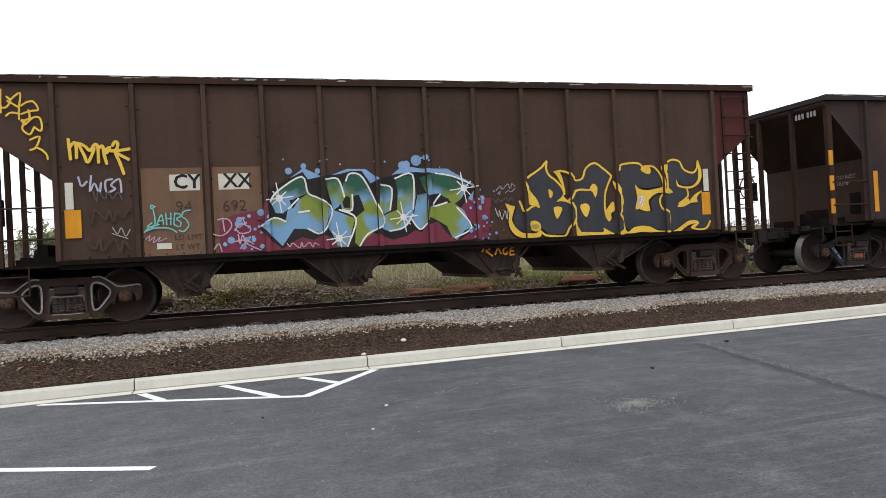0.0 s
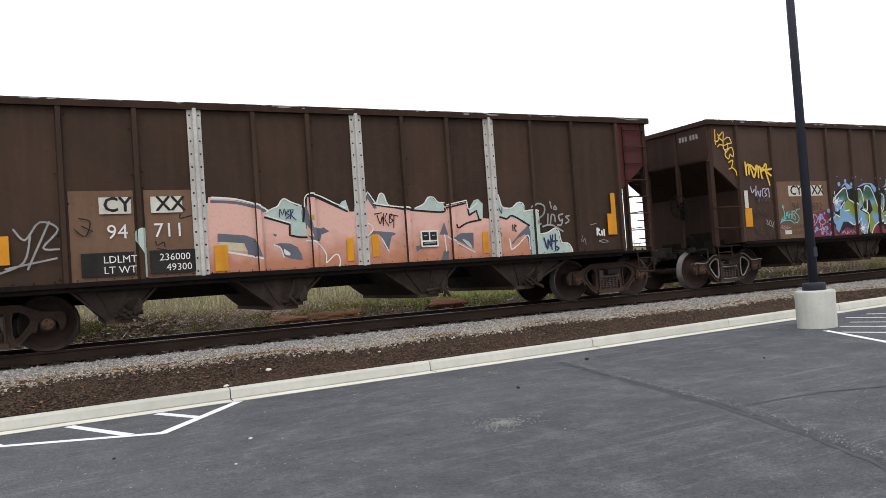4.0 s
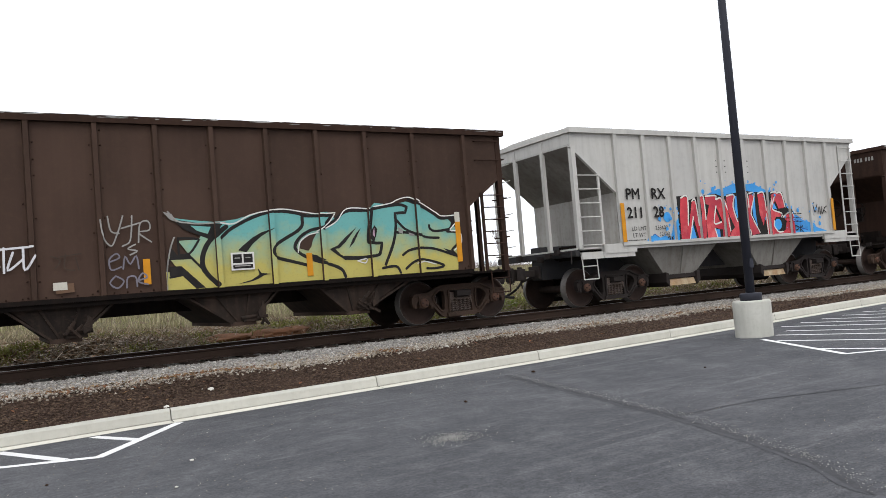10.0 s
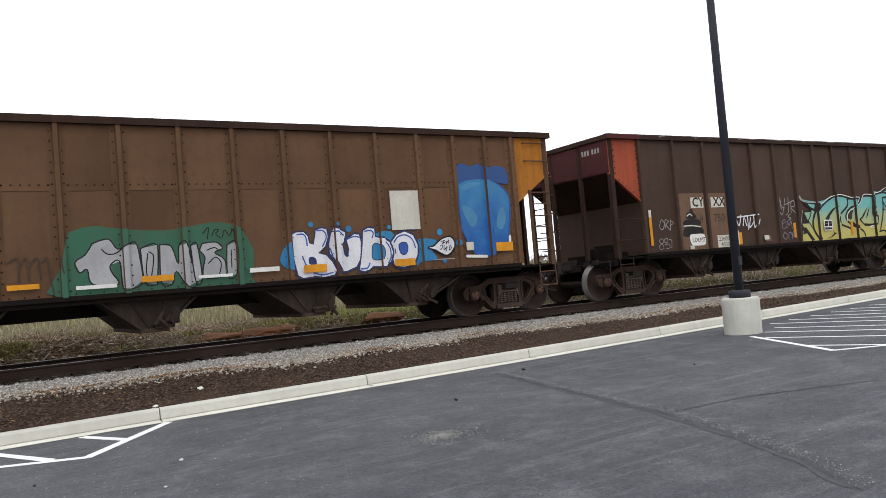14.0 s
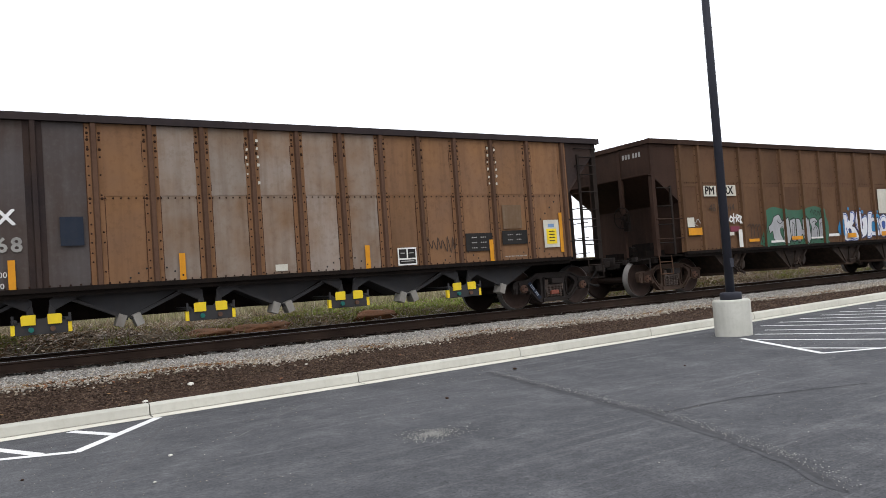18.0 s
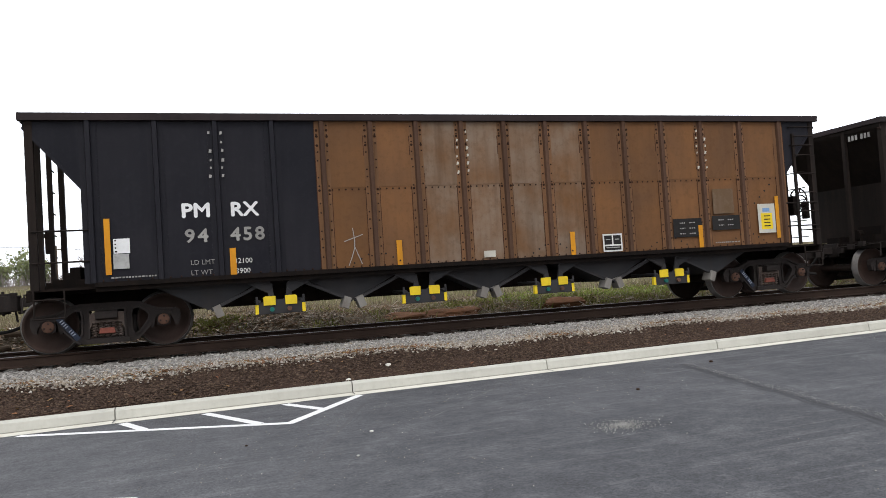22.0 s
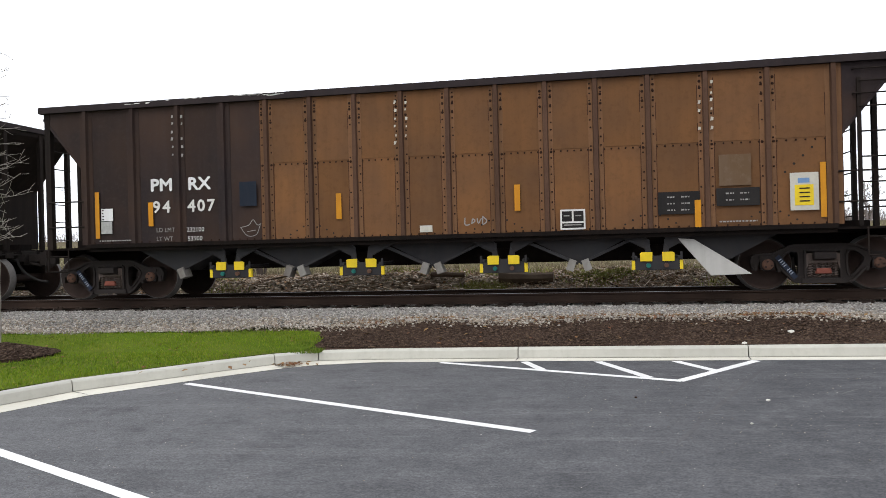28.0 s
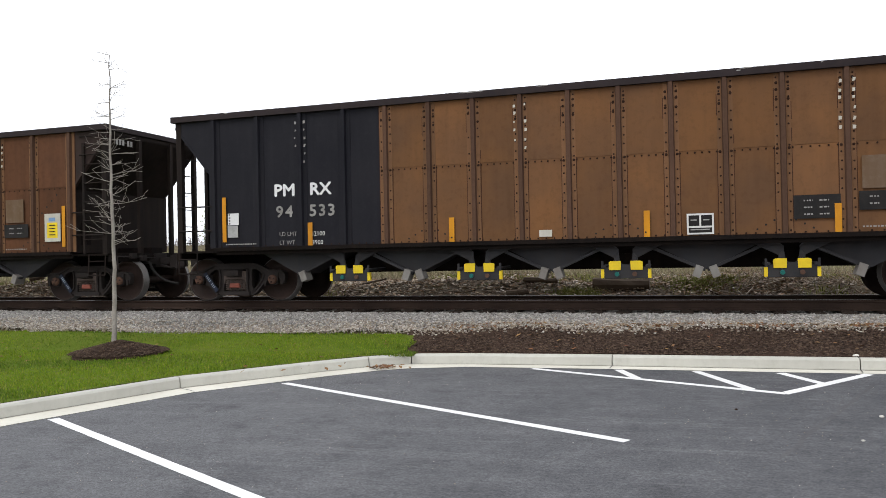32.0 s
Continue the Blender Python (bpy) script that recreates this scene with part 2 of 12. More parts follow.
CONCRETE = surface("pale_curb_concrete", (0.51, 0.50, 0.445), (0.44, 0.43, 0.385), (0.29, 0.275, 0.23), 1.1, 16, 0.25, 0.85, amount=0.25, bump=0.15)
GUTTER = surface("light_gutter_concrete", (0.66, 0.64, 0.56), (0.54, 0.52, 0.45), (0.33, 0.30, 0.24), 0.9, 14, 0, 0.85, amount=0.25, bump=0.15)
BASE_CON = surface("grey_cast_concrete", (0.52, 0.515, 0.47), (0.45, 0.445, 0.40), (0.31, 0.30, 0.26), 2.0, 18, 0.5, 0.85, amount=0.3, bump=0.15)
LINE = surface("white_road_paint", (0.80, 0.80, 0.79), (0.72, 0.72, 0.71), (0.45, 0.44, 0.43), 1.5, 60, 0, 0.7, amount=0.35, bump=0.2, dist=0.002, spread=False)
POLE = surface("black_powder_coat", (0.030, 0.031, 0.040), (0.038, 0.039, 0.050), (0.052, 0.051, 0.058), 1.0, 20, 0, 0.45, amount=0.2, bump=0)
BARK = surface("pale_grey_bark", (0.34, 0.31, 0.275), (0.25, 0.225, 0.20), (0.13, 0.11, 0.095), 6, 40, 0, 0.9, amount=0.5, bump=0.4)
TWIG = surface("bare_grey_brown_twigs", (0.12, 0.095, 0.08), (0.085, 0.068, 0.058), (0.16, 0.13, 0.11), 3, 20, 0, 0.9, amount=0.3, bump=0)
# Haze of distance is put into this paler twig colour.
HAZED_TWIG = surface("haze_paled_bare_twigs", (0.25, 0.22, 0.21), (0.20, 0.175, 0.165), (0.29, 0.255, 0.24), 3, 20, 0, 0.95, amount=0.3, bump=0)


def asphalt_material():
    """Worn asphalt: tone graded darker to the near side and paler to the west, broad tonal patches, rolled and swept
    streaks, scuffed clouds and single stones in the surface.
    """
    m, n, l, bsdf = nodes_of("dark_parking_lot_asphalt")
    v = coords(n, l, spread=False)
    big = noise_of(n, l, v, 0.28, 5, 0.6)
    cloudy = noise_of(n, l, v, 1.7, 7, 0.72)
    blotch = noise_of(n, l, v, 6.0, 8, 0.78)
    fine = noise_of(n, l, v, 60, 3, 0.7)
    tc, sep = n.new("ShaderNodeTexCoord"), n.new("ShaderNodeSeparateXYZ")
    l.new(tc.outputs["Object"], sep.inputs[0])

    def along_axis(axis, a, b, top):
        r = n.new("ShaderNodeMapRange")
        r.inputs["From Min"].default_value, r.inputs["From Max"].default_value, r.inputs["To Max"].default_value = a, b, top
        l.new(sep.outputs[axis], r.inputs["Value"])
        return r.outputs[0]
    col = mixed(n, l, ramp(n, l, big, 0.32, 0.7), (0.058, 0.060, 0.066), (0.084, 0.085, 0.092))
    # Tone falls towards low y, then rises towards low x.
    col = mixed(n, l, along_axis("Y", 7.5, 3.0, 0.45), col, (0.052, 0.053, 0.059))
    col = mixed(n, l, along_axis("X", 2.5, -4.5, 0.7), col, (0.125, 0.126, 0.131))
    col = mixed(n, l, ramp(n, l, cloudy, 0.50, 0.70, b=(0.6, 0.6, 0.6, 1)), col, (0.136, 0.136, 0.142))
    col = mixed(n, l, ramp(n, l, cloudy, 0.30, 0.47, (0.6, 0.6, 0.6, 1), (0, 0, 0, 1)), col, (0.042, 0.042, 0.047))
    for turn, stretch, wide, lo in ((35, 0.5, 9.0, 0.57), (-52, 0.7, 9.0, 0.60), (62, 0.16, 2.6, 0.55), (8, 0.25, 5.0, 0.58)):
        tt, mp = n.new("ShaderNodeTexCoord"), n.new("ShaderNodeMapping")
        mp.inputs["Rotation"].default_value = (0, 0, radians(turn))
        mp.inputs["Scale"].default_value = (stretch, wide, 1.0)
        l.new(tt.outputs["Object"], mp.inputs["Vector"])
        col = mixed(n, l, ramp(n, l, noise_of(n, l, mp.outputs[0], 1.0, 6, 0.72), lo, lo + 0.13, b=(0.5, 0.5, 0.5, 1)), col, (0.150, 0.149, 0.155))
    col = mixed(n, l, ramp(n, l, blotch, 0.55, 0.74, b=(0.5, 0.5, 0.5, 1)), col, (0.142, 0.141, 0.148))
    col = mixed(n, l, ramp(n, l, blotch, 0.28, 0.44, (0.6, 0.6, 0.6, 1), (0, 0, 0, 1)), col, (0.036, 0.035, 0.040))
    for scale, lo, hi in ((85.0, 0.74, 1.30), (30.0, 0.92, 1.09)):
        cell, tone = n.new("ShaderNodeTexVoronoi"), n.new("ShaderNodeSeparateColor")
        cell.inputs["Scale"].default_value = scale
        l.new(v, cell.inputs["Vector"])
        l.new(cell.outputs["Color"], tone.inputs[0])
        col = mixed(n, l, 1.0, col, ramp(n, l, tone.outputs[0], 0.0, 1.0, (lo, lo, lo, 1), (hi, hi, hi, 1)), "MULTIPLY")
    l.new(col, bsdf.inputs["Base Color"])
    bsdf.inputs["Roughness"].default_value = 0.9
    bsdf.inputs["Specular IOR Level"].default_value = 0.25
    bumped(n, l, bsdf, fine, 0.6, 0.008)
    return m


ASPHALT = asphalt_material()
MULCH = surface("dark_brown_bark_mulch", (0.039, 0.024, 0.018), (0.058, 0.036, 0.026), (0.094, 0.062, 0.044), 3.0, 45, 0, 0.95, bump=0.9, dist=0.02, amount=0.5, spread=False)
BALLAST = surface("grey_crushed_stone_bed", (0.155, 0.145, 0.135), (0.20, 0.185, 0.165), (0.06, 0.052, 0.045), 1.5, 34, 0, 0.95, bump=0.9, dist=0.03, amount=0.6, spread=False)
SOIL = surface("scrubby_earth_and_dry_grass", (0.115, 0.085, 0.052), (0.088, 0.082, 0.038), (0.050, 0.036, 0.024), 0.7, 14, 0, 0.95, bump=0.8, dist=0.03, amount=0.5, spread=False)
TURF = surface("green_lawn_turf", (0.085, 0.135, 0.012), (0.115, 0.140, 0.020), (0.055, 0.080, 0.010), 1.4, 30, 0, 0.95, bump=0.8, dist=0.02, amount=0.5, spread=False)
STONES = grains("grey_ballast_stones", [(0.12, 0.11, 0.103), (0.23, 0.22, 0.207), (0.31, 0.30, 0.28), (0.16, 0.145, 0.13), (0.46, 0.44, 0.41), (0.24, 0.22, 0.195)])
PEBBLES = grains("tan_and_white_stones", [(0.30, 0.25, 0.19), (0.17, 0.14, 0.11), (0.42, 0.38, 0.32), (0.24, 0.19, 0.14), (0.52, 0.49, 0.44), (0.13, 0.10, 0.08)])
CHIPS = grains("brown_mulch_chips", [(0.044, 0.027, 0.020), (0.073, 0.046, 0.033), (0.029, 0.019, 0.015), (0.120, 0.081, 0.056), (0.053, 0.035, 0.025)])
BLADES = grains("lawn_grass_blades", [(0.135, 0.215, 0.008), (0.180, 0.255, 0.012), (0.095, 0.175, 0.006), (0.260, 0.265, 0.040)], 0.8)
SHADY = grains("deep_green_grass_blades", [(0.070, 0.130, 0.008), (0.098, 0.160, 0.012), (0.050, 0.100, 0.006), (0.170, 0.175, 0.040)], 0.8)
GRIT = grains("pale_stone_grit", [(0.22, 0.22, 0.21), (0.36, 0.35, 0.33), (0.15, 0.15, 0.145), (0.46, 0.45, 0.42)])
DRY = grains("dry_tan_grass", [(0.25, 0.20, 0.125), (0.15, 0.12, 0.078), (0.33, 0.275, 0.185), (0.09, 0.072, 0.05), (0.19, 0.17, 0.085)], 0.9)
FRESH = grains("bright_green_weeds", [(0.21, 0.28, 0.05), (0.14, 0.21, 0.035), (0.29, 0.32, 0.09), (0.30, 0.26, 0.12)], 0.9)
GREENS = grains("fresh_green_weeds", [(0.20, 0.20, 0.055), (0.13, 0.15, 0.035), (0.26, 0.24, 0.085), (0.09, 0.10, 0.030)], 0.9)
LEAVES = grains("fallen_orange_leaves", [(0.20, 0.095, 0.045), (0.14, 0.060, 0.035), (0.27, 0.17, 0.075), (0.11, 0.05, 0.035)], 0.9)
LITTER = grains("mixed_leaf_litter", [(0.26, 0.145, 0.075), (0.40, 0.33, 0.24), (0.12, 0.070, 0.045), (0.52, 0.47, 0.40), (0.20, 0.115, 0.065), (0.30, 0.24, 0.16), (0.07, 0.048, 0.034)], 0.95)
CLAY = surface("orange_clay_earth", (0.185, 0.085, 0.042), (0.13, 0.068, 0.038), (0.085, 0.050, 0.032), 2, 18, 0, 0.95, bump=0.8, dist=0.03, amount=0.4)
PALE_STONE = surface("white_stone", (0.62, 0.60, 0.55), (0.50, 0.48, 0.43), (0.30, 0.27, 0.22), 9, 50, 0, 0.9, amount=0.3)
TAN_STONE = surface("tan_stone", (0.34, 0.28, 0.20), (0.26, 0.21, 0.15), (0.16, 0.13, 0.10), 9, 50, 0, 0.9, amount=0.3)
BUDS = grains("light_green_spring_leaves", [(0.20, 0.24, 0.10), (0.26, 0.28, 0.14), (0.15, 0.18, 0.08)], 0.9)
CEDAR = grains("dark_cedar_needles", [(0.045, 0.055, 0.035), (0.065, 0.075, 0.045), (0.05, 0.045, 0.035)], 0.9)
BROWNLEAF = grains("brown_shrub_litter", [(0.13, 0.10, 0.08), (0.17, 0.13, 0.10), (0.12, 0.11, 0.07)], 0.95)
TARSEAM = surface("dark_tar_seam", (0.046, 0.046, 0.050), (0.074, 0.074, 0.079), (0.125, 0.126, 0.13), 6, 40, 0, 0.85, amount=0.4, bump=0.4, spread=False)
DAMP = surface("dirt_filled_seam", (0.17, 0.155, 0.125), (0.24, 0.22, 0.18), (0.40, 0.38, 0.32), 1.3, 9, 0, 0.9, amount=0.6, bump=0, spread=False)
SCUFF = surface("pale_scuffed_asphalt", (0.17, 0.168, 0.165), (0.12, 0.119, 0.12), (0.06, 0.06, 0.064), 5, 50, 0, 0.9, amount=0.8, bump=0.4, spread=False)
BANKSOIL = surface("brown_wood_litter", (0.165, 0.132, 0.095), (0.120, 0.094, 0.066), (0.060, 0.046, 0.034), 1.6, 22, 0, 0.95, bump=1.0, dist=0.05, amount=0.6, spread=False)
FAINT_SCUFF = surface("faint_tyre_scuff", (0.115, 0.114, 0.118), (0.090, 0.090, 0.095), (0.055, 0.055, 0.060), 2.5, 40, 0, 0.9, amount=0.9, bump=0.4, spread=False)
SEAM_SOFT = surface("damp_asphalt_stain", (0.062, 0.063, 0.068), (0.082, 0.083, 0.089), (0.11, 0.11, 0.115), 5, 40, 0, 0.9, amount=0.7, bump=0.4, spread=False)
FIELD = grains("pale_field_grass", [(0.29, 0.26, 0.15), (0.20, 0.185, 0.105), (0.36, 0.32, 0.20), (0.19, 0.20, 0.085)], 0.9)
RUBBLE = grains("splintered_grey_wood", [(0.20, 0.150, 0.110), (0.34, 0.28, 0.215), (0.060, 0.044, 0.033), (0.52, 0.46, 0.385), (0.16, 0.105, 0.068), (0.26, 0.17, 0.105), (0.09, 0.06, 0.042)], 0.95)
DEADWOOD = surface("weathered_dead_wood", (0.10, 0.075, 0.055), (0.075, 0.055, 0.04), (0.045, 0.033, 0.026), 2, 18, 0, 0.95, bump=0.6, amount=0.4)


# ---- mesh tools ----
def box(bm, x0, x1, y0, y1, z0, z1):
    v = [bm.verts.new((x, y, z)) for x in (x0, x1) for y in (y0, y1) for z in (z0, z1)]
    for f in ((0, 1, 3, 2), (4, 6, 7, 5), (0, 4, 5, 1), (2, 3, 7, 6), (0, 2, 6, 4), (1, 5, 7, 3)):
        bm.faces.new([v[i] for i in f])


def prism(bm, pts, a, b, axis="y"):
    """A polygon of (u, w) pushed from a to b: along y it lies in x, z; along x in y, z; along z in x, y."""
    def at(p, d):
        return (p[0], d, p[1]) if axis == "y" else (d, p[0], p[1]) if axis == "x" else (p[0], p[1], d)
    lo, hi = [bm.verts.new(at(p, a)) for p in pts], [bm.verts.new(at(p, b)) for p in pts]
    bm.faces.new(lo)
    bm.faces.new(list(reversed(hi)))
    for i in range(len(pts)):
        j = (i + 1) % len(pts)
        bm.faces.new((lo[i], hi[i], hi[j], lo[j]))


def rod(bm, p, q, r, n=6, r2=None, caps=True):
    p, q = Vector(p), Vector(q)
    r2 = r if r2 is None else r2
    d = (q - p).normalized()
    u = d.cross(Vector((0, 0, 1)) if abs(d.z) < 0.9 else Vector((1, 0, 0))).normalized()
    w = d.cross(u)
    ring = [[bm.verts.new(c + (u * math.cos(a) + w * math.sin(a)) * k) for a in (2 * math.pi * i / n for i in range(n))] for c, k in ((p, r), (q, r2))]
    for i in range(n):
        j = (i + 1) % n
        bm.faces.new((ring[0][i], ring[0][j], ring[1][j], ring[1][i]))
    if caps:
        bm.faces.new(list(reversed(ring[0])))
        bm.faces.new(ring[1])


def bar(bm, p, q, w, h):
    """A square bar from p to q: w wide across y, h deep."""
    p, q = Vector(p), Vector(q)
    d = (q - p).normalized()
    u = Vector((0, 1, 0)) if abs(d.y) < 0.9 else Vector((1, 0, 0))
    v = d.cross(u).normalized()
    c = [[bm.verts.new(e + u * (a * w / 2) + v * (b * h / 2)) for a, b in ((-1, -1), (1, -1), (1, 1), (-1, 1))] for e in (p, q)]
    for i in range(4):
        j = (i + 1) % 4
        bm.faces.new((c[0][i], c[0][j], c[1][j], c[1][i]))
    bm.faces.new(list(reversed(c[0])))
    bm.faces.new(c[1])


def lathe(bm, profile, n=28, axis="y", slots=()):
    """Turn a profile of (radius, along) about an axis."""
    rings = []
    for r, a in profile:
        ring = []
        for i in range(n):
            c, s = max(r, 0.0005) * math.cos(2 * math.pi * i / n), max(r, 0.0005) * math.sin(2 * math.pi * i / n)
            ring.append(bm.verts.new((c, a, s) if axis == "y" else (c, s, a) if axis == "z" else (a, c, s)))
        rings.append(ring)
    for k in range(len(rings) - 1):
        for i in range(n):
            j = (i + 1) % n
            f = bm.faces.new((rings[k][i], rings[k][j], rings[k + 1][j], rings[k + 1][i]))
            f.material_index = slots[k] if k < len(slots) else 0
            f.smooth = True
    for ring in (rings[0], rings[-1]):
        bm.faces.new(ring)


def smooth(pts, closed=False, n=4):
    """A soft line through the points; a point given twice stays a corner."""
    out, k = [], len(pts)
    for i in range(k if closed else k - 1):
        p = [pts[(i + d) % k] if closed else pts[max(0, min(k - 1, i + d))] for d in (-1, 0, 1, 2)]
        if p[1] == p[2]:
            continue
        for q in range(n):
            t = q / n
            f = (-0.5 * t + t * t - 0.5 * t ** 3, 1 - 2.5 * t * t + 1.5 * t ** 3, 0.5 * t + 2 * t * t - 1.5 * t ** 3, -0.5 * t * t + 0.5 * t ** 3)
            out.append(tuple(sum(w * v[a] for w, v in zip(f, p)) for a in (0, 1)))
    return out if closed else out + [pts[-1]]


def finish(name, bm, *mats, bevel=0.0):
    if bevel:
        bmesh.ops.bevel(bm, geom=[e for e in bm.edges], offset=bevel, segments=1, affect="EDGES", clamp_overlap=True)
    bmesh.ops.recalc_face_normals(bm, faces=bm.faces)
    me = bpy.data.meshes.new(name)
    bm.to_mesh(me)
    bm.free()
    for m in mats:
        me.materials.append(m)
    return me


def under(ob, parent, m=None):
    ob.parent = parent
    if m is not None:
        ob.matrix_basis = m
    return ob


def part(name, bm, material, parent, label="", m=None, bevel=0.0):
    mats = material if isinstance(material, tuple) else (material,)
    ob = under(new(name, finish(name, bm, *mats, bevel=bevel)), parent, m)
    return tagged(ob, label) if label else ob


SHAPES = {}


def shaped(key, build, *mats, bevel=0.0):
    """A mesh that is built once for each set of materials and then shared."""
    full = (key, *(m.name for m in mats))
    if full not in SHAPES:
        bm = bmesh.new()
        build(bm)
        SHAPES[full] = finish(key if isinstance(key, str) else key[0], bm, *mats, bevel=bevel)
    return SHAPES[full]


def piece(name, mesh, parent, m=None, label=""):
    ob = under(new(name, mesh), parent, m)
    return tagged(ob, label) if label else ob


def thing(name, label, category, m=None, group="", kind=""):
    ob = new(name)
    ob.empty_display_size = 0.2
    if m is not None:
        ob.matrix_basis = m
    return tagged(ob, label, category, group, kind)


def solid(name, bm, material, label, category, group="", kind="", bevel=0.0):
    mats = material if isinstance(material, tuple) else (material,)
    return tagged(new(name, finish(name, bm, *mats, bevel=bevel)), label, category, group, kind)


def raw(name, verts, faces, material, smooth=False):
    me = bpy.data.meshes.new(name)
    me.from_pydata(verts, [], faces)
    me.materials.append(material)
    if smooth:
        me.shade_smooth()
    return new(name, me)


# ---- the lie of the land ----
LOT = 0.0155          # the lot rises to the east
TRACK_Y, RAIL_Z, GRADE = 15.05, 0.69, 0.002


def lot_z(x):
    return LOT * max(-60.0, min(70.0, x))


PROFILE = ((12.3, 0.38), (13.6, 0.44), (16.4, 0.44), (17.6, 0.36), (19.5, 0.42), (30, 1.0), (50, 1.9), (100, 3.7), (400, 10.2), (2600, 55.0))


BANK_Y, BANK = (17.4, 18.5, 21.0, 26.0), (0.0, 1.0, 0.9, 0.0)


def bank(x, y):
    """A low bank of rubble and scrub behind the track, for single places or arrays."""
    return np.interp(y, BANK_Y, BANK) * np.interp(x, (-24, -20, 0, 5, 30), (0.25, 0.42, 0.40, 0.24, 0.2)) * (1 + 0.2 * np.sin(np.asarray(x) * 0.9))


def ground_z(x, y):
    z0 = 0.13 + lot_z(x)
    zt = GRADE * max(-80, min(120, x))
    if y <= 10.85:
        return z0 if y > -20 else z0 * max(0, (60 + y) / 40)
    prof = [(10.85, z0)] + [(b, h + (zt if k < 7 else 0)) for k, (b, h) in enumerate(PROFILE)]
    for (ya, za), (yb, zb) in zip(prof, prof[1:]):
        if y <= yb:
            return za + (zb - za) * (y - ya) / (yb - ya) + float(bank(x, y))
    return 55.0


def sheet(name, xs, ys, fz, material, label, category, keep=None):
    verts = [(x, y, fz(x, y)) for y in ys for x in xs]
    w = len(xs)
    faces = [(j * w + i, j * w + i + 1, (j + 1) * w + i + 1, (j + 1) * w + i) for j in range(len(ys) - 1) for i in range(w - 1)
             if keep is None or keep((xs[i] + xs[i + 1]) / 2, (ys[j] + ys[j + 1]) / 2)]
    ob = raw(name, verts, faces, material, True)
    return tagged(ob, label, category, kind="structure")


def spread_out(near, step, reach):
    out, v, d = [], 0.0, step
    while v < reach:
        out.append(v)
        d = step if v < near else d * 1.5
        v += d
    return out + [reach]


xs = sorted({-v for v in spread_out(60, 1.5, 2500)} | set(spread_out(90, 1.5, 2500)))
ys = [-2500, -600, -150, -60, -20, 0, 6, 10, 10.6] + [10.85 + 0.29 * i for i in range(1, 6)] + [12.9, 13.3, 13.75, 15, 16.4, 17, 17.4, 17.6, 18.0, 18.5, 19.0, 19.5, 21, 23, 26, 30, 35, 40, 50, 70, 100, 150, 400, 1000, 2500]
sheet("ground", xs, ys, lambda x, y: ground_z(x, y) - (0.22 if y <= 10.6 else 0.03 if y < 17.6 else 0.0), SOIL, "scrubby tan earth with dry grass beyond the railway track", "ground")

# ---- parking lot: asphalt, gutter, curb ----
EDGE = [(-7.6, 2.0), (-7.15, 4.6), (-6.72, 6.07), (-5.95, 8.07), (-4.78, 9.50), (-4.28, 10.03), (-3.90, 10.27), (-3.1, 10.33), (-1.07, 10.30), (1.98, 10.18), (4.90, 10.06),
        (7.87, 9.98), (10.96, 9.95), (14.0, 9.92), (17.05, 9.90), (20.1, 9.88), (23.15, 9.86), (26.2, 9.85), (29.25, 9.84), (32.3, 9.83), (45, 9.8), (70, 9.8)]


def offset_line(pts, d):
    out = []
    for i, p in enumerate(pts):
        a, b = Vector(pts[max(i - 1, 0)]), Vector(pts[min(i + 1, len(pts) - 1)])
        t = (b - a).normalized()
        out.append((p[0] - t.y * d, p[1] + t.x * d))
    return out


def strip(bm, inner, outer, f_in, f_out):
    a = [bm.verts.new((*p, f_in(p))) for p in inner]
    b = [bm.verts.new((*p, f_out(p))) for p in outer]
    for i in range(len(a) - 1):
        bm.faces.new((a[i], a[i + 1], b[i + 1], b[i]))


PAN = [(p[0], p[1] + 0.17 * max(0.0, min(1.0, (p[0] + 4.0) / 0.9))) for p in EDGE]
bm = bmesh.new()
lo = [bm.verts.new((p[0], p[1], lot_z(p[0]))) for p in PAN]
near = [bm.verts.new((p[0] if i else -7.6, -40, lot_z(p[0]))) for i, p in enumerate(EDGE)]
for i in range(len(EDGE) - 1):
    if EDGE[i + 1][0] > EDGE[i][0]:
        bm.faces.new((near[i], near[i + 1], lo[i + 1], lo[i]))
w0, w1 = bm.verts.new((-60, -40, lot_z(-60))), bm.verts.new((-60, 2.0, lot_z(-60)))
bm.faces.new((w0, near[0], lo[0], w1))
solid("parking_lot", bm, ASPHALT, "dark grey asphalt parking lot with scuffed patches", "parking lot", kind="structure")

GUT, FACE, BACK = 0.40, 0.42, 0.57
bm = bmesh.new()
strip(bm, PAN, offset_line(EDGE, GUT + 0.03), lambda p: lot_z(p[0]) + 0.004, lambda p: lot_z(p[0]) + 0.012)
solid("gutter", bm, GUTTER, "pale concrete gutter along the asphalt edge", "gutter", kind="structure")

JOINT_X = (-1.07, 1.98, 4.90, 7.87, 10.96, 14.0, 17.05, 20.1)
gut = thing("gutter_joint", "narrow dark joint across the concrete gutter", "joint", kind="structure")
for p, q in list(zip(PAN, offset_line(EDGE, GUT))):
    if p[0] in JOINT_X or p[0] in (-7.15, -5.95, -4.28):
        bm = bmesh.new()
        d = (Vector(q) - Vector(p)).normalized()
        n = Vector((-d.y, d.x)) * 0.006
        bm.faces.new([bm.verts.new((*v, lot_z(v.x) + 0.016)) for v in (Vector(p) - n, Vector(p) + n, Vector(q) + n, Vector(q) - n)])
        part("joint", bm, TARSEAM, gut)
bm = bmesh.new()
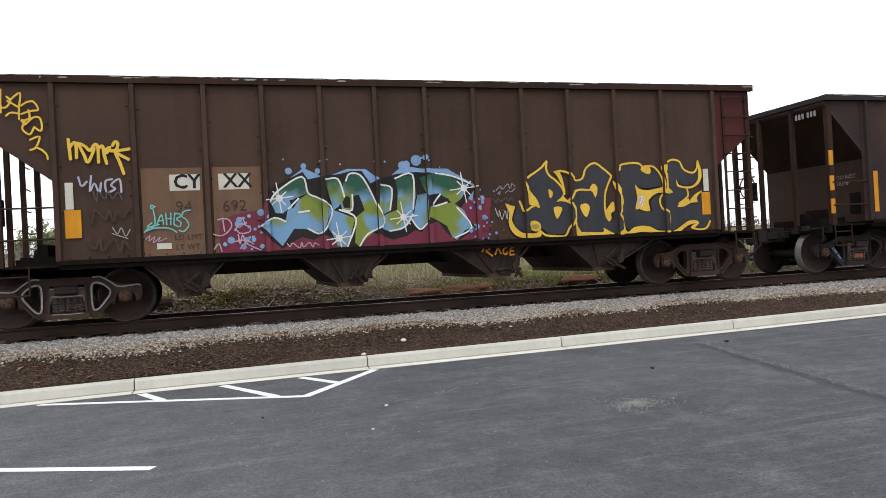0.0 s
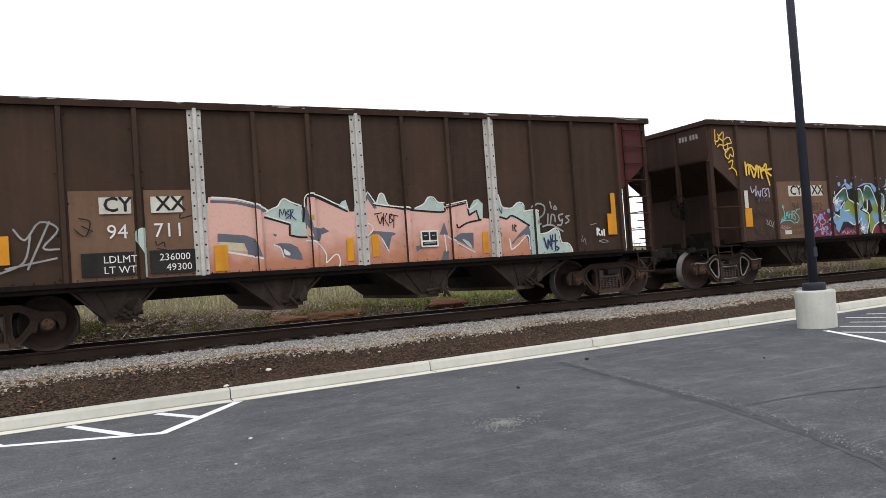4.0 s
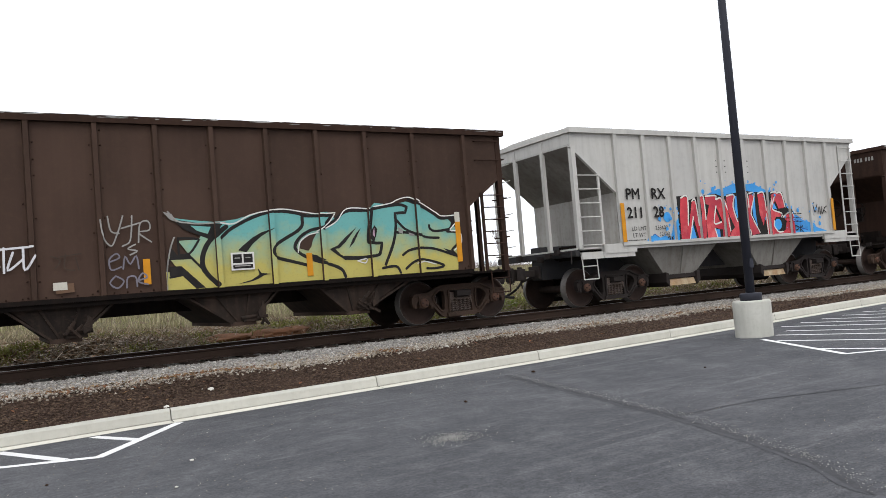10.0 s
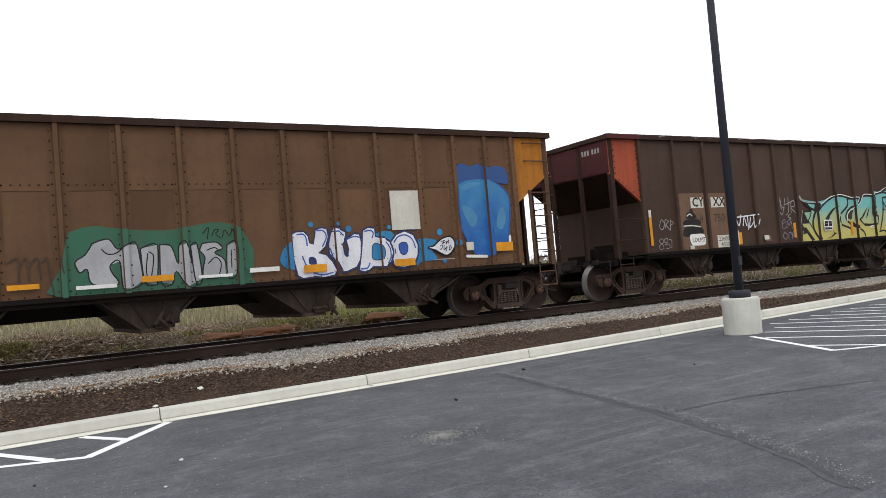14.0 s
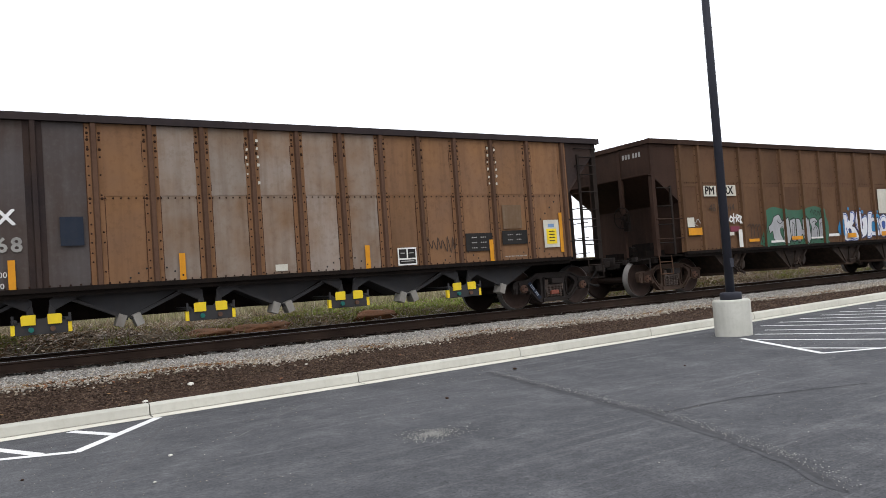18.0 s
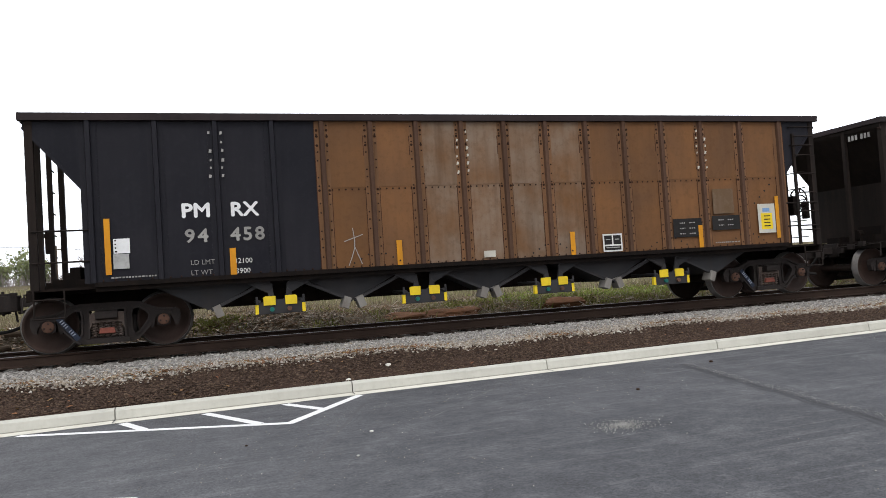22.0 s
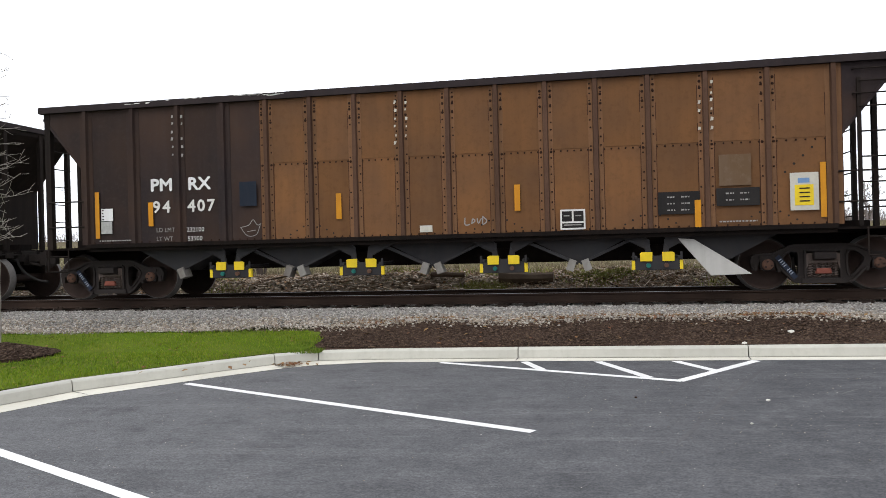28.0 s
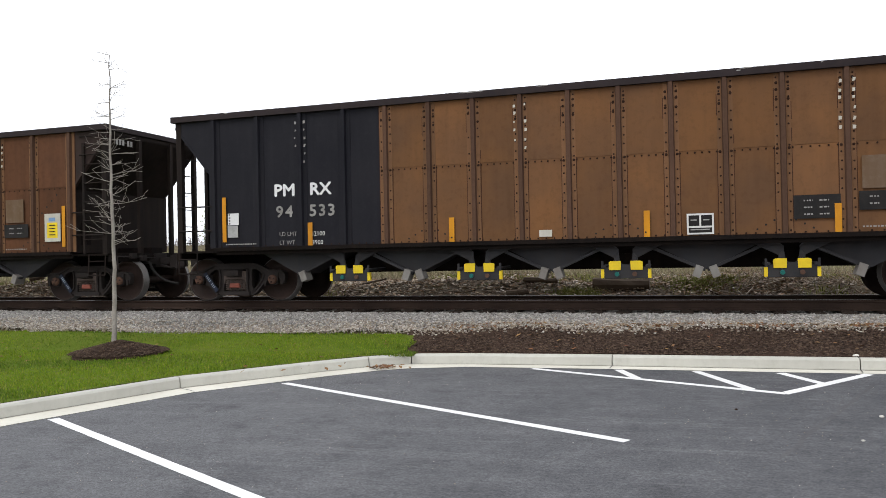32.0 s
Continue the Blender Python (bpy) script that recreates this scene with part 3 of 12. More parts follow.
strip(bm, offset_line(EDGE, GUT - 0.012), offset_line(EDGE, GUT + 0.006), lambda p: lot_z(p[0]) + 0.0155, lambda p: lot_z(p[0]) + 0.0155)
part("curb_seam", bm, DAMP, gut)
curb = thing("curb", "pale concrete curb with narrow joints edging the lot", "curb", kind="structure")


def along(pts, s):
    for a, b in zip(pts, pts[1:]):
        d = math.hypot(b[0] - a[0], b[1] - a[1])
        if s <= d:
            return (a[0] + (b[0] - a[0]) * s / d, a[1] + (b[1] - a[1]) * s / d)
        s -= d
    return pts[-1]


JOINTS = [(-7.6, 2.0), (-7.15, 4.6), (-5.95, 8.07), (-4.28, 10.03), (-3.90, 10.27), (-1.07, 10.30), (1.98, 10.18), (4.90, 10.06), (7.87, 9.98), (10.96, 9.95),
          (14.0, 9.92), (17.05, 9.90), (20.1, 9.88), (23.15, 9.86), (26.2, 9.85), (29.25, 9.84), (32.3, 9.83), (45, 9.8)]
for a, b in zip(JOINTS, JOINTS[1:]):
    i, j = EDGE.index(a), EDGE.index(b)
    seg = EDGE[i:j + 1]
    rows = [(0.40, -0.05), (0.40, 0.02), (0.415, 0.125), (0.435, 0.147), (0.46, 0.155), (0.53, 0.155), (0.565, 0.145), (0.57, -0.05)]
    bm = bmesh.new()
    lines = []
    full = [offset_line(EDGE, d)[i:j + 1] for d, _ in rows]
    for k, (d, h) in enumerate(rows):
        pts = [Vector(p) for p in full[k]]
        g = 0.007
        pts[0] = pts[0] + (pts[1] - pts[0]).normalized() * g
        pts[-1] = pts[-1] + (pts[-2] - pts[-1]).normalized() * g
        lines.append([bm.verts.new((p.x, p.y, lot_z(p.x) + h)) for p in pts])
    for k in range(len(rows) - 1):
        for q in range(len(seg) - 1):
            bm.faces.new((lines[k][q], lines[k][q + 1], lines[k + 1][q + 1], lines[k + 1][q]))
    bm.faces.new([ln[0] for ln in lines])
    bm.faces.new([ln[-1] for ln in reversed(lines)])
    part("curb_segment", bm, CONCRETE, curb)


def painted(name, runs, width, label, parent=None):
    """Road paint: one thin stripe for each run of two points."""
    root = thing(name, label, "road marking", kind="structure")
    for a, b in runs:
        a, b = Vector(a), Vector(b)
        d = (b - a).normalized()
        n = Vector((-d.y, d.x)) * width / 2
        bm = bmesh.new()
        steps = max(2, int((b - a).length / 0.25))
        rows = []
        for k in range(steps + 1):
            c = a + (b - a) * k / steps
            wob = 1 + random.uniform(-0.04, 0.04)
            rows.append([bm.verts.new((*(c + n * s * wob), lot_z(c.x) + 0.004)) for s in (-1, 1)])
        for r0, r1 in zip(rows, rows[1:]):
            bm.faces.new((r0[0], r1[0], r1[1], r0[1]))
        part("stripe", bm, LINE, root)
    return root


painted("stall_line", [((-5.11, 8.85), (-0.53, 6.43))], 0.11, "white painted parking stall line on asphalt")
painted("stall_line", [((-6.50, 6.39), (-0.9, 3.36))], 0.11, "long white painted parking stall line on asphalt")
painted("hatched_island", [((-2.12, 10.42), (0.96, 8.85)), ((0.92, 8.84), (2.04, 10.31)), ((-0.95, 10.42), (-0.66, 9.72)), ((0.04, 10.37), (0.62, 9.08)), ((1.04, 10.33), (1.43, 9.52))],
        0.12, "white painted triangular hatching against the curb")
runs = [((11.08, 8.45), (9.86, 6.25)), ((9.86, 6.28), (15.0, 3.10))]
for x0, y0 in [(10.24, 6.94), (10.97, 8.10), (11.67, 8.62), (12.28, 8.87), (12.93, 9.42)] + [(13.60 + 0.70 * i, 9.48) for i in range(9)]:
    k = 0.0
    while y0 - k > 6.30 - 0.629 * (x0 + 0.30 * k - 9.88):
        k += 0.05
    runs.append(((x0, y0), (x0 + 0.30 * k, y0 - k)))
painted("hatched_bay", runs, 0.10, "white painted striped no-parking bay beside the lamp")

# ---- lawn, mulch bed, ballast bed ----
CURB_BACK = offset_line(EDGE, BACK - 0.02)


def bed_edge(x):
    """Where the curb's back stands on the plan."""
    for a, b in zip(CURB_BACK, CURB_BACK[1:]):
        if a[0] <= x <= b[0] and x > -4.2:
            return a[1] + (b[1] - a[1]) * (x - a[0]) / (b[0] - a[0])
    return 10.7


def gravel_edge(x):
    return 12.25 + 0.12 * math.sin(x * 0.9) + 0.08 * math.sin(x * 2.3 + 1) - 0.46 * max(0, min(1, (-x - 2.6) / 2.2))


GRASS_END = -4.55


def lawn_end(y):
    return GRASS_END + 0.9 * (11.9 - y) * 0.55 + 0.12 * math.sin(y * 5)


def grid_between(name, x0, x1, step, f_lo, f_hi, rows, lift, material, label, category):
    n = int((x1 - x0) / step) + 1
    verts, faces = [], []
    for i in range(n):
        x = x0 + (x1 - x0) * i / (n - 1)
        a, b = f_lo(x), f_hi(x)
        for j in range(rows + 1):
            y = a + (b - a) * j / rows
            verts.append((x, y, ground_z(x, y) + lift + 0.02 * noise.noise((x * 1.3, y * 1.3, 0))))
    for i in range(n - 1):
        for j in range(rows):
            k = i * (rows + 1) + j
            faces.append((k, k + rows + 1, k + rows + 2, k + 1))
    ob = raw(name, verts, faces, material, True)
    return tagged(ob, label, category, kind="structure")


grid_between("mulch_bed", -4.4, 70, 0.4, bed_edge, lambda x: gravel_edge(x) + 0.1, 6, 0.012, MULCH, "dark brown bark mulch bed behind the curb", "mulch bed")
grid_between("ballast_bed", -70, 120, 0.5, lambda x: gravel_edge(x) if x > GRASS_END else max(gravel_edge(x), 11.70) if x < GRASS_END - 0.5 else gravel_edge(x), lambda x: 17.4, 12, 0.02, BALLAST, "grey crushed stone ballast under the railway track", "ballast")


def lawn_sheet():
    verts, faces = [], []
    n, rows = 70, 30
    left = [p for p in CURB_BACK if p[0] < -3.9]
    for j in range(rows + 1):
        y = 2.0 + (12.35 - 2.0) * j / rows
        xr = min(lawn_end(y), CURB_BACK[0][0]) if y < CURB_BACK[0][1] else lawn_end(y)
        for a, b in zip(CURB_BACK, CURB_BACK[1:]):
            if a[1] <= y <= b[1] and a[0] < -3.9:
                xr = min(xr, a[0] + (b[0] - a[0]) * (y - a[1]) / max(b[1] - a[1], 1e-6))
        for i in range(n + 1):
            x = xr - 22 * (i / n) ** 1.5
            verts.append((x, y, ground_z(x, y) + (0.03 if y < 11.75 else -0.06) + 0.012 * noise.noise((x, y, 3))))
    for j in range(rows):
        for i in range(n):
            k = j * (n + 1) + i
            faces.append((k, k + n + 1, k + n + 2, k + 1))
    ob = raw("lawn", verts, faces, TURF, True)
    return tagged(ob, "mown green lawn behind the curb", "lawn", kind="structure")


lawn_sheet()

n_x, n_y = 110, 22
verts = []
for i in range(n_x):
    for j in range(n_y):
        x, y = -25 + 31 * i / (n_x - 1), 17.35 + 5.0 * j / (n_y - 1)
        verts.append((x, y, ground_z(x, y) + 0.02 + 0.05 * noise.noise((x * 2.3, y * 2.3, 0)) + 0.04 * noise.noise((x * 5.1, y * 5.1, 7))))
bank_ob = raw("wood_litter", verts, [(i * n_y + j, (i + 1) * n_y + j, (i + 1) * n_y + j + 1, i * n_y + j + 1) for i in range(n_x - 1) for j in range(n_y - 1)], BANKSOIL, True)
tagged(bank_ob, "low bank of brown wood litter behind the track", "wood litter", kind="structure")

# ---- railway track ----
TILT = Matrix.Rotation(-math.atan(GRADE), 4, "Y")
track = thing("railway_track", "straight railway track with rusted rails on timber ties", "railway track", Matrix.Translation((0, TRACK_Y, RAIL_Z)) @ TILT, kind="structure")
for side in (-1, 1):
    bm = bmesh.new()
    prof = [(-0.07, -0.185), (0.07, -0.185), (0.07, -0.172), (0.012, -0.150), (0.010, -0.045), (0.036, -0.034), (0.036, -0.006), (0.028, 0.0), (-0.028, 0.0), (-0.036, -0.006), (-0.036, -0.034), (-0.010, -0.045), (-0.012, -0.150), (-0.07, -0.172)]
    prism(bm, [(side * 0.753 + u, w) for u, w in prof], -70, 120, "x")
    for f in bm.faces:
        if f.calc_center_median().z > -0.004:
            f.material_index = 1
    part("rail", bm, (RAIL_WEB, RAIL_TOP), track)


def tie_shape(bm):
    box(bm, -0.115, 0.115, -1.18, 1.18, -0.36, -0.192)
    for s in (-0.753, 0.753):
        box(bm, -0.09, 0.09, s - 0.17, s + 0.17, -0.192, -0.178)
        for dx in (-0.05, 0.05):
            for dy in (-0.1, 0.1):
                box(bm, dx - 0.012, dx + 0.012, s + dy - 0.015, s + dy + 0.015, -0.178, -0.155)


tie_mesh = shaped("tie", tie_shape, TIE)
x = -24.0
while x < 60:
    piece("tie", tie_mesh, track, pose(x + random.uniform(-0.03, 0.03), random.uniform(-0.06, 0.06), random.uniform(-0.006, 0.004), 0, 0, random.uniform(-1.2, 1.2)))
    x += 0.52

# ---- street lamp ----
lamp = thing("lamp_post", "tall black lamp post on a round concrete base", "lamp post", pose(11.5, 8.93, lot_z(11.5)))
bm = bmesh.new()
lathe(bm, [(0.31, -0.1), (0.315, 0.0), (0.318, 0.3), (0.32, 0.59), (0.314, 0.618), (0.29, 0.63), (0.0, 0.63)], 40, "z")
part("base", bm, BASE_CON, lamp, "rough pale grey concrete footing")
bm = bmesh.new()
lathe(bm, [(0.185, 0.625), (0.185, 0.735), (0.175, 0.755), (0.09, 0.765), (0.0, 0.765)], 28, "z")
part("base_cover", bm, POLE, lamp)
bm = bmesh.new()
lathe(bm, [(0.078, 0.75), (0.062, 9.2), (0.0, 9.2)], 20, "z")
part("pole", bm, POLE, lamp)
bm = bmesh.new()
box(bm, -0.045, 0.045, -0.09, -0.07, 1.2, 1.36)
part("hand_hole_cover", bm, POLE, lamp)


# ---- freight cars ----
from mathutils import geometry
RIBS_A = [-6.13, -4.94, -3.82, -2.87, -1.88, -0.90, 0.03, 0.96, 1.93, 2.89, 3.89, 4.94, 6.15]
RIBS_N = [-6.09, -5.38, -4.59, -3.72, -2.80, -1.87, -0.92, 0.0, 0.93, 1.87, 2.82, 3.75, 4.62, 5.42, 6.12]
RIBS_B = [-6.86, -5.84, -4.88, -3.94, -3.07, -2.20, -1.34, -0.46, 0.40, 1.27, 2.14, 3.00, 3.88, 4.82, 5.80, 6.82]
RIBS_C = [-4.12, -3.20, -2.29, -1.37, -0.45, 0.45, 1.37, 2.28, 3.20, 4.12]
SIDE = -1.60          # the near side's sheet
RIB_OUT = 0.075       # how far a rib stands out


def wheelset_shape(bm):
    rod(bm, (0, -1.0, 0), (0, 1.0, 0), 0.085, 14)
    for s in (-1, 1):
        prof = [(0.09, 0.66), (0.16, 0.665), (0.20, 0.69), (0.385, 0.715), (0.40, 0.69), (0.485, 0.688), (0.485, 0.712), (0.458, 0.722), (0.455, 0.825), (0.440, 0.832), (0.395, 0.832), (0.382, 0.795), (0.20, 0.775), (0.15, 0.81), (0.09, 0.815)]
        lathe(bm, [(r, s * a) for r, a in prof], 36, "y", (0, 0, 0, 0, 0, 1, 1, 1, 1, 0, 0, 0, 0, 0))
        lathe(bm, [(0.0, s * 1.135), (0.078, s * 1.135), (0.095, s * 1.12), (0.095, s * 1.06), (0.09, s * 1.0)], 18, "y", (2, 2, 2, 2))
        for k in range(3):
            a = 2.09 * k
            rod(bm, (0.055 * math.cos(a), s * 1.13, 0.055 * math.sin(a)), (0.055 * math.cos(a), s * 1.152, 0.055 * math.sin(a)), 0.018, 6)


def pierced(bm, outer, holes, y0, y1):
    """A plate in x, z with openings through it."""
    loops = [outer] + holes
    flat = [p for lp in loops for p in lp]
    front, back = [[bm.verts.new((x, y, z)) for x, z in flat] for y in (y0, y1)]
    for tri in geometry.tessellate_polygon([[Vector((x, z, 0)) for x, z in lp] for lp in loops]):
        bm.faces.new([front[i] for i in tri])
        bm.faces.new([back[i] for i in reversed(tri)])
    k = 0
    for lp in loops:
        n = len(lp)
        for i in range(n):
            a, b = k + i, k + (i + 1) % n
            bm.faces.new((front[a], back[a], back[b], front[b]))
        k += n


FRAME_WINDOW = [(0.40, 0.225), (0.50, 0.235), (0.60, 0.175), (0.665, 0.10), (0.65, 0.02), (0.60, -0.05), (0.50, -0.175), (0.425, -0.215), (0.385, -0.15), (0.375, 0.12)]
FRAME_TOP = [(0.0, 0.34), (0.40, 0.34), (0.52, 0.325), (0.66, 0.26), (0.80, 0.20), (1.08, 0.185), (1.15, 0.15)]


def edge_bead(bm, loop, y, w, h, closed=False):
    for p, q in zip(loop, loop[1:] + loop[:1] if closed else loop[1:]):
        bar(bm, (p[0], y, p[1]), (q[0], y, q[1]), w, h)


def side_frame_shape(bm):
    """One cast side frame: a casting pierced by two windows and the spring opening, with beaded edges, arched over the bearings."""
    half = FRAME_TOP + [(1.165, 0.05), (1.14, -0.07), (1.07, -0.08), (1.03, 0.02), (0.99, 0.085), (0.79, 0.085), (0.755, 0.02), (0.735, -0.08), (0.67, -0.09), (0.50, -0.28), (0.42, -0.33), (0.0, -0.33)]
    outer = half + [(-x, z) for x, z in reversed(half[1:-1])]
    mid = [(-0.27, -0.235), (0.27, -0.235), (0.27, 0.215), (-0.27, 0.215)]
    pierced(bm, outer, [FRAME_WINDOW, [(-x, z) for x, z in reversed(FRAME_WINDOW)], mid], -0.06, 0.06)
    box(bm, -0.34, 0.34, -0.11, 0.11, -0.33, -0.25)
    for s in (-1, 1):
        edge_bead(bm, [(s * x, z) for x, z in FRAME_WINDOW], -0.075, 0.035, 0.030, True)
        edge_bead(bm, [(s * x, z - 0.014) for x, z in FRAME_TOP], -0.08, 0.045, 0.032)
        edge_bead(bm, [(s * 0.735, -0.075), (s * 0.67, -0.078), (s * 0.50, -0.265), (s * 0.42, -0.315)], -0.08, 0.045, 0.032)
        bar(bm, (s * 0.285, -0.08, -0.24), (s * 0.285, -0.08, 0.22), 0.05, 0.035)
        box(bm, s * 0.89 - 0.125, s * 0.89 + 0.125, -0.10, 0.09, 0.087, 0.15)
        box(bm, s * 0.89 - 0.105, s * 0.89 + 0.105, -0.075, 0.075, -0.09, 0.087)
        rod(bm, (s * 0.89, -0.085, 0), (s * 0.89, 0.045, 0), 0.118, 16)
        box(bm, s * 1.09 - 0.03, s * 1.09 + 0.03, -0.085, 0.06, -0.10, 0.02)
        box(bm, s * 0.70 - 0.025, s * 0.70 + 0.025, -0.085, 0.06, -0.13, -0.06)
    bar(bm, (-0.27, -0.075, 0.232), (0.27, -0.075, 0.232), 0.05, 0.03)


def spring_shape(bm):
    for dx in (-0.20, -0.10, 0.0, 0.10, 0.20):
        n, turns = 36, 6.0
        prev = None
        for k in range(n + 1):
            a = 2 * math.pi * turns * k / n
            p = (dx + 0.044 * math.cos(a), -0.055 + 0.044 * math.sin(a), -0.23 + 0.25 * k / n)
            if prev:
                rod(bm, prev, p, 0.0125, 4, caps=False)
            prev = p
    box(bm, -0.26, 0.26, -0.115, 0.10, 0.02, 0.045)
    box(bm, -0.245, 0.245, -0.095, 0.10, 0.05, 0.18)
    for z in (0.075, 0.115, 0.155):
        box(bm, -0.20, 0.20, -0.108, -0.094, z - 0.009, z + 0.009)
    for s in (-1, 1):
        prism(bm, [(s * 0.275, -0.1), (s * 0.275, 0.19), (s * 0.235, 0.15), (s * 0.235, -0.02)], -0.10, 0.10)


def bolster_shape(bm):
    prism(bm, [(-1.25, 0.09), (-1.25, 0.20), (-0.5, 0.26), (0.5, 0.26), (1.25, 0.20), (1.25, 0.09), (0.5, -0.06), (-0.5, -0.06)], -0.17, 0.17, "x")
    rod(bm, (0, 0, 0.26), (0, 0, 0.34), 0.19, 18)
    for s in (-1, 1):
        rod(bm, (-0.62 * s, -0.7, -0.08), (-0.62 * s, 0.7, -0.08), 0.045, 8)
        for y in (-0.76, 0.76):
            prism(bm, [(s * 0.36, -0.16), (s * 0.43, -0.16), (s * 0.45, 0.10), (s * 0.40, 0.12)], y - 0.05, y + 0.05)


WHEELSETS = []
DROP = 0.05          # how far the bodies ride above their nominal height over the rail
BARE = set()
RIBS_OF = {}


def truck(parent, x, frame_mat, adapters=None, placard=None):
    t = piece("truck", shaped("bolster", bolster_shape, TRUCK_D), parent, pose(x, 0, 0.457 - DROP), "four-wheel freight truck with coil springs")
    for y in (-1.0, 1.0):
        piece("side_frame", shaped("side_frame", side_frame_shape, frame_mat), t, pose(0, y, 0))
        piece("spring_nest", shaped("spring_nest", spring_shape, SPRING), t, pose(0, y, 0))
    if placard == "chalk":
        bm = bmesh.new()
        for sx in (-1, 1):
            edge_bead(bm, smooth([(sx * x, z) for x, z in FRAME_WINDOW], True, 3), -1.112, 0.006, 0.030, True)
            edge_bead(bm, smooth([(sx * x, z - 0.02 - 0.03 * math.sin(x * 9)) for x, z in FRAME_TOP[1:]]), -1.116, 0.005, 0.024)
        for z, h in ((0.045, 0.016), (0.17, 0.013), (-0.25, 0.013)):
            edge_bead(bm, [(-0.24, z), (0.0, z - 0.012), (0.24, z)], -1.118, 0.004, h)
        tagged(part("chalk_line", bm, DULLWHITE, t), kind="stuff")
    elif placard:
        bm = bmesh.new()
        bar(bm, (-0.74, -1.105, 0.14), (-0.44, -1.105, -0.24), 0.012, 0.085)
        strip_ob = part("stencil_strip", bm, STRIP_BLUE, t, "dark blue painted strip")
        bm = bmesh.new()
        for k in range(8):
            if k != 4:
                f = 0.16 + 0.088 * k
                x, z = -0.74 + 0.30 * f, 0.14 - 0.38 * f
                bar(bm, (x - 0.022, -1.113, z - 0.017), (x + 0.022, -1.113, z + 0.017), 0.003, 0.019)
        part("stencil_mark", bm, STENCIL_BLUE, strip_ob)
        bm = bmesh.new()
        prism(bm, [(-0.13, -0.17), (0.13, -0.17), (0.11, -0.075), (-0.11, -0.075)], -1.135, -1.07)
        part("spring_plate", bm, CORAL, t, "faded coral-red plate", bevel=0.01)
    for dx in (-0.89, 0.89):
        WHEELSETS.append((piece("wheelset", shaped("wheelset", wheelset_shape, WHEEL, TREAD, RUSTCAP), t, pose(dx, 0, 0)), dx))
    return t


def coupler_shape(bm):
    """A drawbar and knuckle, pointing along +x from the sill's end."""
    box(bm, 0.0, 0.46, -0.065, 0.065, -0.10, 0.06)
    box(bm, 0.02, 0.10, -0.20, 0.20, -0.17, 0.15)
    jaw = [(0.42, -0.12), (0.40, 0.02), (0.44, 0.14), (0.54, 0.20), (0.64, 0.20), (0.72, 0.15), (0.66, 0.09), (0.63, 0.03), (0.68, -0.02), (0.78, -0.04), (0.85, -0.09), (0.84, -0.16), (0.76, -0.20), (0.64, -0.19), (0.54, -0.16)]
    prism(bm, jaw, -0.17, 0.11, "z")
    prism(bm, [(0.60, -0.17), (0.80, -0.17), (0.83, -0.10), (0.72, -0.06), (0.62, -0.08)], -0.21, 0.15, "z")
    rod(bm, (0.71, -0.12, -0.24), (0.71, -0.12, 0.19), 0.028, 8)
    rod(bm, (0.50, 0, -0.15), (0.47, 0, -0.36), 0.022, 6)
    bar(bm, (0.12, -0.05, -0.13), (0.46, -0.02, -0.20), 0.05, 0.05)
    box(bm, 0.46, 0.58, -0.03, 0.05, 0.11, 0.16)


def tube(bm, pts, r, n=8):
    """One round tube bent along points in the x, z plane."""
    rings = []
    for k, p in enumerate(pts):
        a, b = pts[max(k - 1, 0)], pts[min(k + 1, len(pts) - 1)]
        d = (Vector(b) - Vector(a)).normalized()
        u, v = Vector((0, 1, 0)), Vector((-d.z, 0, d.x))
        rings.append([bm.verts.new(Vector(p) + r * (math.cos(6.283 * i / n) * u + math.sin(6.283 * i / n) * v)) for i in range(n)])
    for ra, rb in zip(rings, rings[1:]):
        for i in range(n):
            bm.faces.new((ra[i], ra[(i + 1) % n], rb[(i + 1) % n], rb[i])).smooth = True
    bm.faces.new(rings[0])
    bm.faces.new(list(reversed(rings[-1])))


def hose_shape(bm):
    turn = [math.pi / 2 * k / 9 for k in range(10)]
    tube(bm, [(-0.1, 0, -0.03), (0.0, 0, -0.04)] + [(0.06 + 0.76 * (1 - math.cos(a)) ** 0.8, 0, -0.05 - 0.47 * math.sin(a)) for a in turn], 0.030)


def brake_wheel_shape(bm):
    n = 24
    for k in range(n):
        a, b = 2 * math.pi * k / n, 2 * math.pi * (k + 1) / n
        rod(bm, (0, 0.27 * math.cos(a), 0.27 * math.sin(a)), (0, 0.27 * math.cos(b), 0.27 * math.sin(b)), 0.016, 5, caps=False)
    for k in range(5):
        a = 2 * math.pi * k / 5
        rod(bm, (0.03, 0, 0), (0, 0.27 * math.cos(a), 0.27 * math.sin(a)), 0.012, 5)
    rod(bm, (-0.02, 0, 0), (0.16, 0, 0), 0.045, 10)
    box(bm, 0.12, 0.22, -0.08, 0.08, -0.34, 0.10)


def ladder_shape(bm, z0, z1, width, n, r=0.014, stile=0.028):
    """Stiles and rungs in the x, z plane."""
    for x in (-width / 2, width / 2):
        box(bm, x - stile, x + stile, -0.01, 0.01, z0, z1)
    for k in range(n):
        z = z0 + 0.08 + (z1 - z0 - 0.16) * k / (n - 1)
        rod(bm, (-width / 2, -0.04, z), (width / 2, -0.04, z), r, 6)
        for x in (-width / 2, width / 2):
            rod(bm, (x, -0.045, z), (x, 0.01, z), r, 5)


